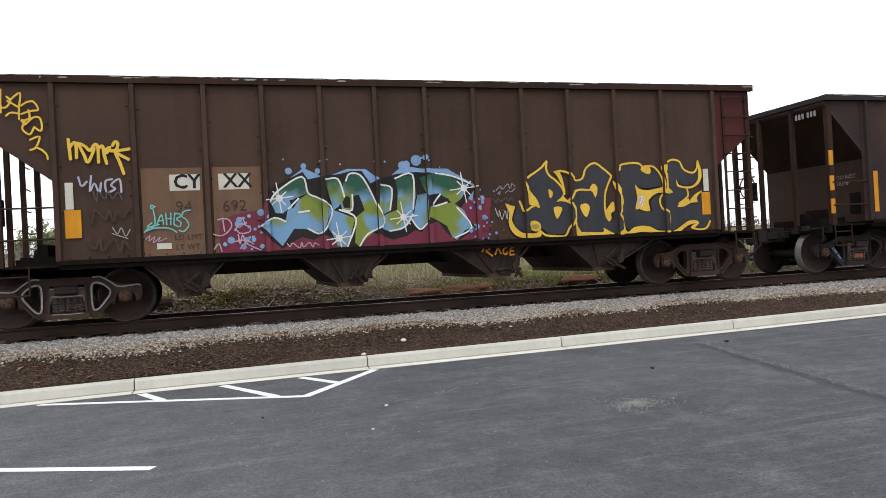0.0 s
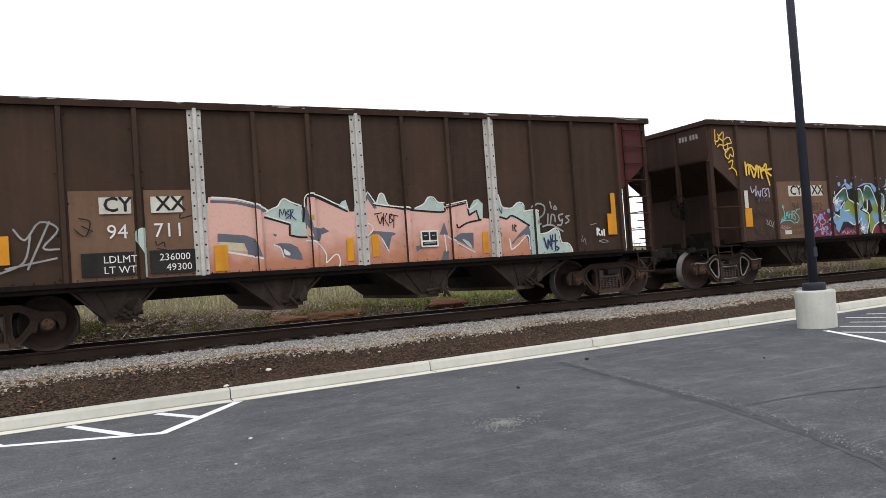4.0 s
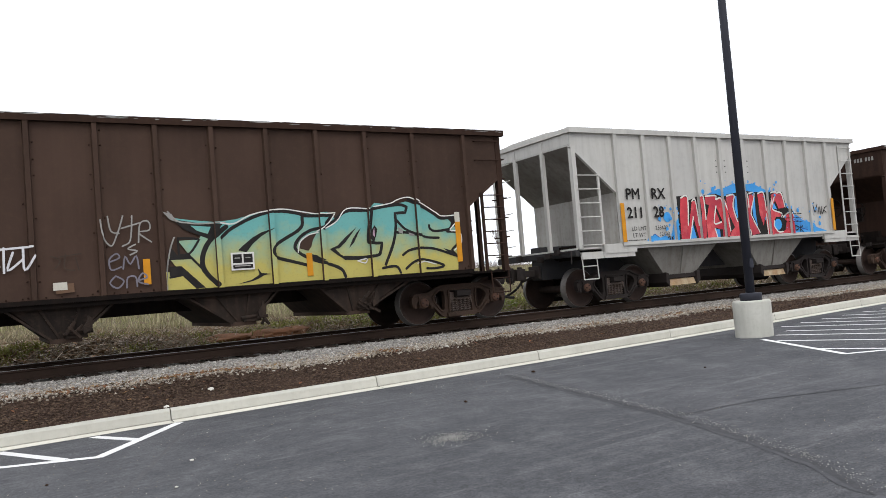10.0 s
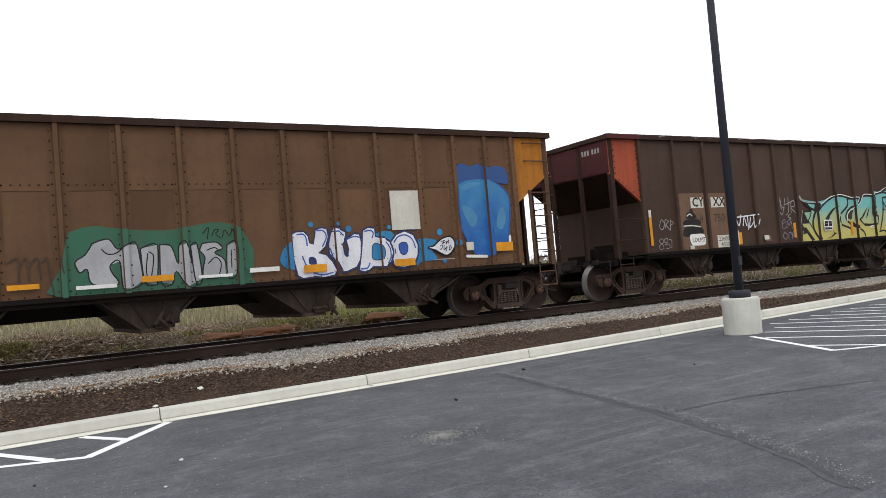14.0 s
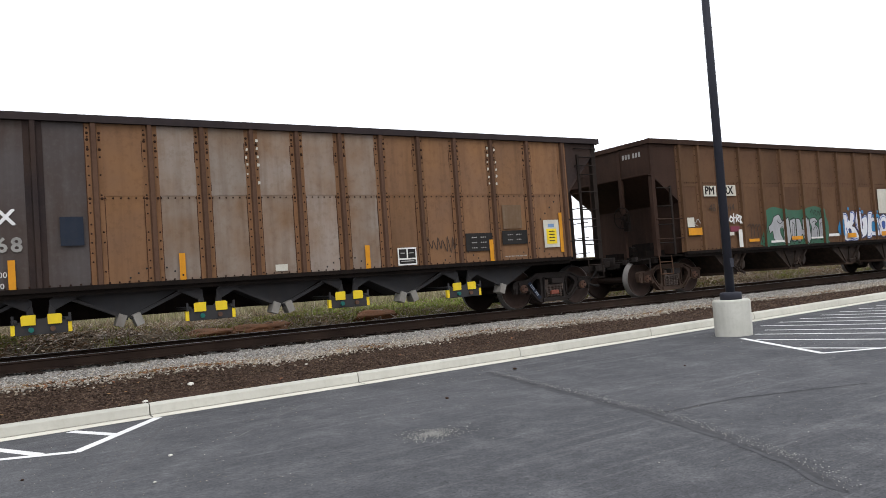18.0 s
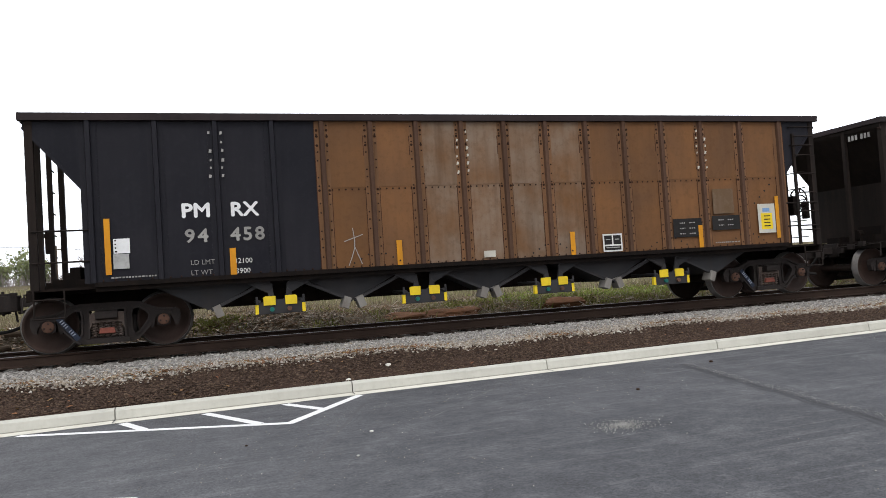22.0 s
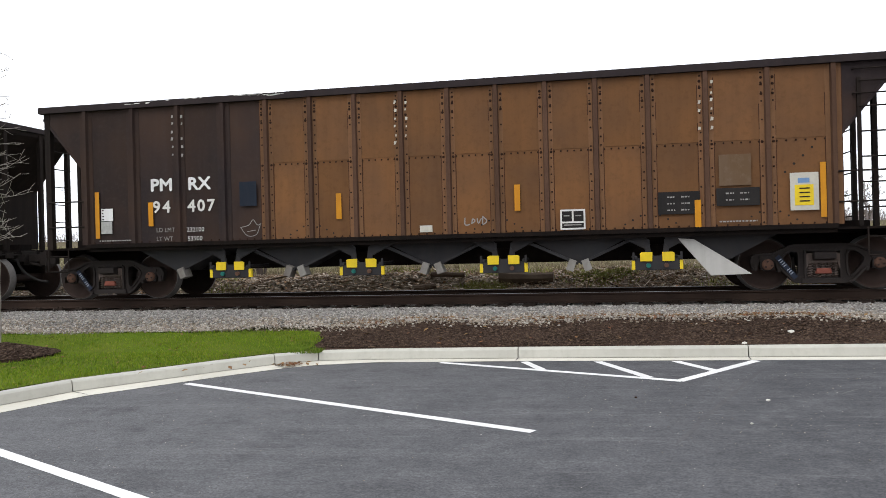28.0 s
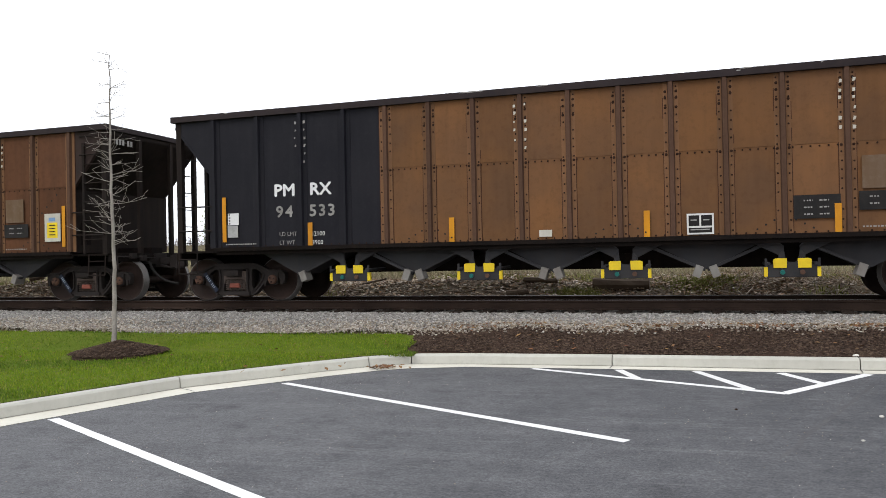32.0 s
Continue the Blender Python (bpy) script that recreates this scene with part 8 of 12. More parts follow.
def letters_green(c):
    fill(c, GREEN5, [(-2.73, 1.95), (-2.64, 2.06), (-2.33, 2.13), (-1.92, 2.07), (-1.2, 2.02), (-0.44, 2.13), (-0.05, 2.06), (0.14, 1.88), (0.27, 1.54), (0.19, 1.11), (0.13, 0.94), (-2.84, 0.95), (-2.82, 1.51)], curved=True)
    fill(c, GREY5, [(-2.36, 1.85), (-2.12, 1.91), (-1.99, 1.74), (-1.83, 1.81), (-1.69, 1.8), (-1.63, 1.2), (-1.81, 1.08), (-1.94, 1.1), (-1.97, 1.54), (-2.11, 1.49), (-2.1, 1.37), (-2.0, 1.19), (-2.14, 1.13), (-2.41, 1.21), (-2.46, 1.44), (-2.57, 1.39), (-2.63, 1.56), (-2.48, 1.67)], name="spray_letter")
    stroke(c, INK, 0.022, [(-2.36, 1.85), (-2.12, 1.91), (-1.99, 1.74), (-1.83, 1.81), (-1.69, 1.8), (-1.63, 1.2), (-1.81, 1.08), (-1.94, 1.1), (-1.97, 1.54), (-2.11, 1.49), (-2.1, 1.37), (-2.0, 1.19), (-2.14, 1.13), (-2.41, 1.21), (-2.46, 1.44), (-2.57, 1.39), (-2.63, 1.56), (-2.48, 1.67), (-2.36, 1.85)], name="spray_outline")
    fill(c, GREY5, [(-1.64, 1.73), (-1.37, 1.78), (-1.4, 1.22), (-1.43, 1.12), (-1.6, 1.17)], name="spray_letter")
    stroke(c, INK, 0.022, [(-1.64, 1.73), (-1.37, 1.78), (-1.4, 1.22), (-1.43, 1.12), (-1.6, 1.17), (-1.64, 1.73)], name="spray_outline")
    fill(c, GREY5, [(-1.33, 1.78), (-1.15, 1.75), (-1.05, 1.44), (-1.02, 1.75), (-0.9, 1.78), (-0.76, 1.12), (-0.92, 1.05), (-1.09, 1.32), (-1.17, 1.11), (-1.34, 1.15)], name="spray_letter")
    stroke(c, INK, 0.022, [(-1.33, 1.78), (-1.15, 1.75), (-1.05, 1.44), (-1.02, 1.75), (-0.9, 1.78), (-0.76, 1.12), (-0.92, 1.05), (-1.09, 1.32), (-1.17, 1.11), (-1.34, 1.15), (-1.33, 1.78)], name="spray_outline")
    fill(c, GREY5, [(-0.83, 1.74), (-0.72, 1.76), (-0.67, 1.16), (-0.78, 1.12)], name="spray_letter")
    stroke(c, INK, 0.022, [(-0.83, 1.74), (-0.72, 1.76), (-0.67, 1.16), (-0.78, 1.12), (-0.83, 1.74)], name="spray_outline")
    fill(c, GREY5, [(-0.63, 1.77), (-0.39, 1.78), (-0.29, 1.67), (-0.43, 1.6), (-0.27, 1.47), (-0.26, 1.2), (-0.65, 1.19), (-0.6, 1.52), (-0.68, 1.65)], name="spray_letter")
    stroke(c, INK, 0.022, [(-0.63, 1.77), (-0.39, 1.78), (-0.29, 1.67), (-0.43, 1.6), (-0.27, 1.47), (-0.26, 1.2), (-0.65, 1.19), (-0.6, 1.52), (-0.68, 1.65), (-0.63, 1.77)], name="spray_outline")
    fill(c, GREY5, [(-0.21, 1.72), (-0.05, 1.77), (-0.07, 1.2), (-0.23, 1.19)], name="spray_letter")
    stroke(c, INK, 0.022, [(-0.21, 1.72), (-0.05, 1.77), (-0.07, 1.2), (-0.23, 1.19), (-0.21, 1.72)], name="spray_outline")
    stroke(c, INK, 0.019, [(-2.23, 1.75), (-2.15, 1.67), (-2.03, 1.67), (-1.91, 1.75)], [(-1.53, 1.64), (-1.57, 1.34), (-1.51, 1.22), (-1.44, 1.58), (-1.51, 1.67)], [(-0.56, 1.65), (-0.43, 1.69), (-0.36, 1.64)], [(-0.55, 1.42), (-0.42, 1.52), (-0.33, 1.41), (-0.37, 1.23)], [(-0.14, 1.63), (-0.15, 1.33)], name="spray_tag")
    stroke(c, INK, 0.018, [(-0.61, 1.94), (-0.51, 2.04), (-0.54, 1.84)], [(-0.46, 1.89), (-0.4, 2.0), (-0.33, 1.99), (-0.39, 1.93), (-0.31, 1.85)], [(-0.28, 1.86), (-0.23, 1.99), (-0.15, 1.88), (-0.1, 2.01)], [(-0.07, 2.01), (-0.06, 1.81)], name="spray_tag")
    stroke(c, FAINT_INK, 0.024, [(-3.56, 1.6), (-3.45, 1.67), (-3.41, 1.63), (-3.42, 1.31)], [(-3.4, 1.54), (-3.3, 1.67), (-3.28, 1.31)], [(-3.26, 1.55), (-3.15, 1.66), (-3.12, 1.32)], [(-3.1, 1.58), (-3.02, 1.66), (-2.99, 1.35), (-2.95, 1.08)], [(-2.85, 1.69), (-2.8, 1.4)], name="spray_tag")


def letters_white(c):
    fill(c, BLUE5, [(0.74, 1.45), (0.86, 1.66), (0.98, 1.68), (1.01, 1.24), (0.88, 1.23), (0.76, 1.32)], curved=True)
    fill(c, BLUE5, [(2.61, 1.74), (2.75, 1.83), (3.02, 1.84), (3.12, 1.69), (2.91, 1.6)], curved=True)
    fill(c, BLUE5, [(3.58, 1.59), (3.75, 1.66), (3.99, 1.64), (4.07, 1.56), (3.93, 1.43), (4.05, 1.27), (3.96, 1.21), (3.67, 1.2), (3.55, 1.14)], curved=True)
    dot(c, BLUE5, 1.37, 2.03, 0.054)
    dot(c, BLUE5, 2.13, 1.92, 0.063)
    dot(c, BLUE5, 1.89, 2.02, 0.036)
    dot(c, BLUE5, 3.0, 1.92, 0.045)
    dot(c, BLUE5, 3.58, 1.89, 0.054)
    dot(c, BLUE5, 4.15, 1.78, 0.07)
    dot(c, BLUE5, 4.58, 1.54, 0.06)
    dot(c, BLUE5, 4.22, 1.19, 0.05)
    stroke(c, NAVY5, 0.063, [(3.02, 1.62), (3.15, 1.76), (3.34, 1.82), (3.52, 1.74), (3.61, 1.54), (3.59, 1.35), (3.48, 1.16), (3.24, 1.11), (3.06, 1.17), (3.02, 1.39), (3.02, 1.62)], name="spray_outline")
    fill(c, WHITE5, [(3.02, 1.62), (3.15, 1.76), (3.34, 1.82), (3.52, 1.74), (3.61, 1.54), (3.59, 1.35), (3.48, 1.16), (3.24, 1.11), (3.06, 1.17), (3.02, 1.39)], name="spray_letter")
    stroke(c, NAVY5, 0.056, [(0.99, 1.85), (1.07, 1.89), (1.22, 1.89), (1.29, 1.81), (1.31, 1.68), (1.4, 1.65), (1.45, 1.85), (1.46, 1.92), (1.58, 1.95), (1.67, 1.93), (1.69, 1.79), (1.62, 1.61), (1.47, 1.49), (1.63, 1.44), (1.74, 1.31), (1.82, 1.15), (1.77, 1.07), (1.57, 1.04), (1.36, 1.08), (1.34, 1.06), (1.15, 1.05), (1.06, 1.1), (1.01, 1.35), (0.98, 1.61), (0.99, 1.85)], name="spray_outline")
    fill(c, WHITE5, [(0.99, 1.85), (1.07, 1.89), (1.22, 1.89), (1.29, 1.81), (1.31, 1.68), (1.4, 1.65), (1.45, 1.85), (1.46, 1.92), (1.58, 1.95), (1.67, 1.93), (1.69, 1.79), (1.62, 1.61), (1.47, 1.49), (1.63, 1.44), (1.74, 1.31), (1.82, 1.15), (1.77, 1.07), (1.57, 1.04), (1.36, 1.08), (1.34, 1.06), (1.15, 1.05), (1.06, 1.1), (1.01, 1.35), (0.98, 1.61)], name="spray_letter")
    stroke(c, NAVY5, 0.063, [(1.76, 1.83), (1.82, 1.94), (1.94, 1.91), (2.05, 1.85), (2.01, 1.68), (1.97, 1.64), (2.0, 1.46), (2.08, 1.4), (2.11, 1.54), (2.07, 1.71), (2.23, 1.81), (2.33, 1.8), (2.36, 1.66), (2.33, 1.34), (2.23, 1.19), (2.02, 1.12), (1.94, 1.12), (1.86, 1.28), (1.8, 1.38), (1.71, 1.47), (1.71, 1.65), (1.76, 1.83)], name="spray_outline")
    fill(c, WHITE5, [(1.76, 1.83), (1.82, 1.94), (1.94, 1.91), (2.05, 1.85), (2.01, 1.68), (1.97, 1.64), (2.0, 1.46), (2.08, 1.4), (2.11, 1.54), (2.07, 1.71), (2.23, 1.81), (2.33, 1.8), (2.36, 1.66), (2.33, 1.34), (2.23, 1.19), (2.02, 1.12), (1.94, 1.12), (1.86, 1.28), (1.8, 1.38), (1.71, 1.47), (1.71, 1.65)], name="spray_letter")
    stroke(c, NAVY5, 0.063, [(2.43, 1.87), (2.54, 1.92), (2.67, 1.9), (2.67, 1.74), (2.85, 1.7), (2.98, 1.63), (3.04, 1.43), (2.98, 1.25), (2.84, 1.16), (2.58, 1.18), (2.51, 1.12), (2.4, 1.09), (2.3, 1.12), (2.35, 1.34), (2.4, 1.61), (2.43, 1.87)], name="spray_outline")
    fill(c, WHITE5, [(2.43, 1.87), (2.54, 1.92), (2.67, 1.9), (2.67, 1.74), (2.85, 1.7), (2.98, 1.63), (3.04, 1.43), (2.98, 1.25), (2.84, 1.16), (2.58, 1.18), (2.51, 1.12), (2.4, 1.09), (2.3, 1.12), (2.35, 1.34), (2.4, 1.61)], name="spray_letter")
    fill(c, BLUE5, [(2.6, 1.56), (2.67, 1.62), (2.79, 1.57), (2.84, 1.45), (2.8, 1.31), (2.67, 1.29), (2.58, 1.34)], curved=True)
    fill(c, BLUELINE, [(3.18, 1.57), (3.28, 1.61), (3.37, 1.58), (3.38, 1.46), (3.32, 1.37), (3.22, 1.39), (3.18, 1.47)], curved=True)
    fill(c, NAVY5, [(1.28, 1.4), (1.34, 1.43), (1.42, 1.39), (1.43, 1.27), (1.33, 1.28), (1.28, 1.31)], curved=True)
    fill(c, NAVY5, [(2.0, 1.58), (2.04, 1.53), (2.09, 1.41), (2.04, 1.39), (1.99, 1.46)], curved=True)
    stroke(c, NAVY5, 0.016, [(2.6, 1.56), (2.67, 1.62), (2.79, 1.57), (2.84, 1.45), (2.8, 1.31), (2.67, 1.29), (2.58, 1.34), (2.6, 1.56)], [(3.18, 1.57), (3.28, 1.61), (3.37, 1.58), (3.38, 1.46), (3.32, 1.37), (3.22, 1.39), (3.18, 1.57)])
    stroke(c, BLUELINE, 0.027, [(1.09, 1.85), (1.21, 1.85), (1.26, 1.77), (1.27, 1.64)], [(1.48, 1.91), (1.61, 1.9), (1.66, 1.78), (1.57, 1.61)], [(1.8, 1.88), (1.93, 1.87), (2.01, 1.8)], [(2.07, 1.72), (2.23, 1.77), (2.33, 1.75)], [(2.46, 1.86), (2.59, 1.87), (2.64, 1.82), (2.61, 1.73)], [(2.88, 1.66), (2.98, 1.52), (2.99, 1.34), (2.93, 1.23)], [(3.08, 1.62), (3.19, 1.73), (3.36, 1.75), (3.5, 1.65), (3.55, 1.49)], [(1.36, 1.13), (1.53, 1.08), (1.74, 1.11)], [(2.32, 1.14), (2.46, 1.15), (2.52, 1.24)], [(1.16, 1.44), (1.2, 1.33), (1.24, 1.26)], [(1.72, 1.56), (1.76, 1.42)], [(3.09, 1.48), (3.1, 1.4)])
    stroke(c, INK, 0.045, [(3.85, 1.47), (3.98, 1.5), (4.14, 1.61), (4.29, 1.67), (4.42, 1.66), (4.49, 1.53), (4.42, 1.37), (4.29, 1.3), (4.17, 1.33), (4.02, 1.42), (3.85, 1.47)])
    fill(c, WHITE5, [(3.87, 1.47), (3.99, 1.49), (4.14, 1.6), (4.29, 1.66), (4.41, 1.65), (4.48, 1.53), (4.41, 1.39), (4.29, 1.31), (4.18, 1.34), (4.02, 1.43)], curved=True)
    stroke(c, INK, 0.016, [(4.16, 1.58), (4.25, 1.6), (4.17, 1.53), (4.29, 1.58), (4.27, 1.52), (4.35, 1.61), (4.33, 1.54)], [(4.13, 1.49), (4.19, 1.51), (4.16, 1.43), (4.12, 1.43)], [(4.23, 1.51), (4.22, 1.41), (4.3, 1.48), (4.26, 1.38)], [(4.37, 1.5), (4.34, 1.4), (4.4, 1.44), (4.37, 1.5)], name="spray_tag")
    fill(c, BLUE5D, [(4.65, 3.11), (4.81, 3.2), (5.02, 3.14), (5.23, 3.19), (5.44, 3.11), (5.72, 3.15), (5.96, 3.06), (5.98, 2.77), (5.75, 2.78), (5.47, 2.81), (5.04, 2.82), (4.72, 2.73), (4.66, 2.92)], curved=True, name="spray_shape")
    fill(c, BLUE5D, [(4.64, 2.67), (4.7, 2.79), (4.92, 2.86), (5.26, 2.88), (5.6, 2.84), (5.88, 2.65), (5.99, 2.46), (5.99, 2.15), (5.93, 1.82), (5.87, 1.55), (5.65, 1.38), (5.41, 1.23), (5.13, 1.22), (4.92, 1.34), (4.77, 1.61), (4.65, 1.88), (4.61, 2.2)], curved=True, name="spray_shape")
    fill(c, BLUE5B, [(4.67, 2.65), (4.73, 2.77), (4.94, 2.84), (5.26, 2.86), (5.58, 2.81), (5.85, 2.63), (5.96, 2.45), (5.95, 2.15), (5.89, 1.83), (5.84, 1.57), (5.63, 1.4), (5.4, 1.25), (5.13, 1.25), (4.93, 1.36), (4.8, 1.63), (4.68, 1.88), (4.64, 2.19)], curved=True, name="spray_shape")
    fill(c, BLUE5C, [(4.77, 2.72), (5.04, 2.8), (5.28, 2.77), (5.06, 2.71), (4.84, 2.63)], curved=True)
    fill(c, BLUE5C, [(4.74, 2.31), (4.98, 2.24), (5.11, 2.03), (4.97, 1.85), (4.82, 2.04)], curved=True)
    fill(c, BLUE5C, [(5.64, 2.11), (5.78, 2.26), (5.85, 2.05), (5.74, 1.79), (5.59, 1.85)], curved=True)


def spray_one(c):
    plate(c, TAN_P, -4.86, -3.90, 1.03, 2.48, "tan_patch")
    plate(c, TAN_P, -3.74, -2.94, 1.03, 2.48, "tan_patch")
    plate(c, PLATE, -4.42, -3.94, 2.10, 2.37, "mark_plate")
    plate(c, PLATE, -3.64, -3.14, 2.10, 2.37, "mark_plate")
    words(c, "CY", -4.36, 2.14, 0.24, INK, 0.008)
    words(c, "XX", -3.56, 2.14, 0.24, INK, 0.008)
    words(c, "94", -4.35, 1.74, 0.20, FAINT_INK)
    words(c, "692", -3.60, 1.73, 0.20, FAINT_INK)
    words(c, "LD LMT", -4.38, 1.28, 0.095, FAINT_INK)
    words(c, "LT WT", -4.37, 1.12, 0.095, FAINT_INK)
    plate(c, PLATE, -4.66, -4.43, 1.14, 1.24, "paper_label")
    plate(c, AMBER, -6.02, -5.78, 1.38, 1.83, "reflector")
    plate(c, PLATE, -6.0, -5.88, 1.84, 2.27, "faded_reflector")
    fill(c, WINE, [(-3.65, 1.54), (-3.43, 1.67), (-2.97, 1.74), (-2.8, 1.98), (-1.3, 1.66), (0.86, 1.83), (1.23, 1.82), (1.14, 1.07), (-0.27, 1.02), (-1.87, 1), (-3.68, 1.02)])
    fill(c, SKY1, [(-2.82, 1.82), (-2.7, 2.09), (-2.21, 2.44), (-1.85, 2.26), (-1.45, 2.41), (-1.12, 2.4), (-0.8, 2.16), (-0.44, 2.45), (-0.1, 2.39), (0.4, 2.38), (0.92, 2.07), (0.86, 1.77), (0.37, 2.08), (-0.46, 2.1), (-1.27, 2.06), (-2.17, 2.14)])
    dot(c, SKY1, -0.18, 2.54, 0.1)
    dot(c, SKY1, -0.37, 2.47, 0.07)
    dot(c, SKY1, -0.01, 2.59, 0.05)
    dot(c, SKY1, -2.47, 2.39, 0.06)
    dot(c, SKY1, -2.21, 2.47, 0.05)
    dot(c, SKY1, -1.97, 2.38, 0.05)
    dot(c, SKY1, -0.44, 2.45, 0.08)
    dot(c, SKY1, -3.34, 1.51, 0.07)
    dot(c, SKY1, -3.22, 1.23, 0.05)
    dot(c, SKY1, -3.48, 1.24, 0.06)
    dot(c, SKY1, -2.97, 1.69, 0.06)
    dot(c, SKY1, 0.99, 1.64, 0.05)
    dot(c, SKY1, 1.08, 1.46, 0.05)
    dot(c, SKY1, 0.89, 1.29, 0.06)
    dot(c, SKY1, -2.83, 1.6, 0.05)
    dot(c, SKY1, -3.28, 1.12, 0.05)
    dot(c, SKY1, 1.05, 1.82, 0.05)
    fill(c, INK, [(-2.86, 1.89), (-2.79, 2.09), (-2.53, 2.23), (-2.23, 2.37), (-2.14, 2.24), (-1.89, 2.29), (-1.59, 2.32), (-1.39, 2.37), (-1.19, 2.37), (-1.04, 2.14), (-0.91, 2.21), (-0.57, 2.3), (-0.2, 2.33), (0.01, 2.31), (0.5, 2.26), (0.82, 2.1), (0.92, 1.99), (0.63, 1.65), (0.83, 1.36), (0.91, 1.28), (0.82, 1.2), (0.52, 1.04), (0.33, 1.2), (0.18, 1.42), (-0.01, 1.37), (-0.15, 1.23), (-0.26, 1.28), (-0.42, 1.18), (-0.68, 1.12), (-0.92, 1.23), (-1.09, 1.27), (-1.26, 0.99), (-1.38, 1), (-1.66, 1.01), (-1.77, 1.22), (-1.94, 1.26), (-2.09, 1.18), (-2.29, 1.24), (-2.48, 1.15), (-2.63, 1.05), (-2.82, 1.21), (-3.01, 1.43), (-2.94, 1.53), (-2.84, 1.6)])
    fill(c, SMU, [(-2.7, 2.06), (-2.25, 2.29), (-2.16, 2), (-2.4, 1.91), (-2.52, 1.72), (-2.6, 1.66), (-2.72, 1.67), (-2.79, 1.84)])
    fill(c, SMU, [(-2.52, 1.7), (-2.4, 1.83), (-2.15, 2), (-1.91, 1.87), (-1.74, 1.69), (-1.94, 1.3), (-2.23, 1.38), (-2.42, 1.39), (-2.63, 1.1), (-2.97, 1.46), (-2.75, 1.59), (-2.56, 1.52)])
    fill(c, SMU, [(-1.85, 2.23), (-1.67, 2.26), (-1.58, 2.18), (-1.52, 1.9), (-1.62, 1.76), (-1.72, 1.69), (-1.78, 1.91)])
    fill(c, SMU, [(-1.72, 1.69), (-1.35, 1.53), (-1.45, 1.2), (-1.54, 1.03), (-1.68, 1.05), (-1.76, 1.26), (-1.86, 1.42)])
    fill(c, SMU, [(-1.52, 2.18), (-1.37, 2.32), (-1.19, 2.28), (-1.05, 2.04), (-0.96, 1.74), (-0.82, 1.48), (-0.91, 1.36), (-1.14, 1.19), (-1.3, 1.03), (-1.37, 1.1), (-1.33, 1.55), (-1.17, 1.67), (-1.26, 1.95), (-1.39, 1.92), (-1.4, 1.68), (-1.57, 1.69), (-1.61, 1.91)])
    fill(c, SMU, [(-0.87, 2.11), (-0.64, 2.05), (-0.69, 1.65), (-0.71, 1.64), (-0.94, 1.53)])
    fill(c, SMU, [(-0.59, 2.23), (-0.23, 2.28), (-0.21, 1.92), (-0.32, 1.46), (-0.5, 1.32), (-0.73, 1.27), (-0.88, 1.33), (-0.94, 1.51), (-0.71, 1.61), (-0.58, 1.65), (-0.55, 1.98)])
    fill(c, SMU, [(-0.19, 1.91), (-0.01, 1.94), (-0, 1.45), (-0.15, 1.27), (-0.3, 1.44)])
    fill(c, SMU, [(-0.13, 2.23), (0.23, 2.32), (0.55, 2.18), (0.81, 2.06), (0.64, 1.82), (0.5, 1.72), (0.36, 1.83), (0.22, 1.93), (0.01, 1.9), (-0.08, 2.07)])
    fill(c, SMU, [(0.03, 1.69), (0.47, 1.76), (0.68, 1.61), (0.83, 1.29), (0.68, 1.23), (0.52, 1.06), (0.43, 1.12), (0.34, 1.33), (0.13, 1.46), (0, 1.5)])
    fill(c, INK, [(-2.48, 1.89), (-2.3, 1.91), (-2.43, 1.73)])
    fill(c, INK, [(-1.56, 1.82), (-1.49, 1.94), (-1.42, 1.9), (-1.43, 1.72), (-1.54, 1.72)])
    fill(c, INK, [(0.17, 1.91), (0.42, 1.82), (0.3, 1.74), (0.1, 1.72)])
    fill(c, INK, [(-1.29, 1.88), (-1.2, 1.74), (-1.32, 1.64)])
    stroke(c, WHITE, 0.03, [(-2.8, 1.87), (-2.68, 2.04), (-2.25, 2.29), (-2.15, 2), (-1.96, 1.9), (-1.74, 1.69), (-1.94, 1.3), (-2.18, 1.38)], [(-2.5, 1.74), (-2.32, 1.91)], [(-2.33, 1.67), (-2.15, 1.69)], [(-2.97, 1.46), (-2.75, 1.59), (-2.56, 1.52)], [(-1.84, 2.23), (-1.62, 2.23), (-1.52, 1.92)], [(-1.48, 2.2), (-1.41, 2.32), (-1.23, 2.3), (-1.1, 2.11), (-0.96, 1.79), (-0.82, 1.43), (-1.14, 1.24), (-1.29, 1.03)], [(-1.38, 1.95), (-1.4, 1.68), (-1.57, 1.69)], [(-1.62, 1.69), (-1.33, 1.52), (-1.51, 1.04)], [(-0.87, 2.11), (-0.66, 2.04), (-0.71, 1.66)], [(-0.59, 2.22), (-0.26, 2.28), (-0.28, 1.66)], [(-0.73, 1.28), (-0.46, 1.34), (-0.29, 1.56)], [(0.17, 2.3), (0.49, 2.24), (0.82, 2.1)], [(0.24, 1.91), (0.09, 1.7), (0.36, 1.76)], [(0.55, 1.66), (0.82, 1.29), (0.49, 1.11)], [(-0.34, 1.51), (-0.18, 1.29), (-0.03, 1.39)])
    stroke(c, WHITE, 0.02, [(-2.87, 1.9), (-2.42, 1.95)], [(-2.69, 2.19), (-2.62, 1.68)], [(-2.75, 2.04), (-2.55, 1.81)], [(-2.77, 1.82), (-2.53, 2.03)], name="spray_star")
    dot(c, WHITE, -2.65, 1.92, 0.06)
    stroke(c, WHITE, 0.02, [(-0.71, 1.49), (-0.21, 1.54)], [(-0.51, 1.8), (-0.43, 1.26)], [(-0.58, 1.64), (-0.35, 1.39)], [(-0.6, 1.4), (-0.33, 1.63)], name="spray_star")
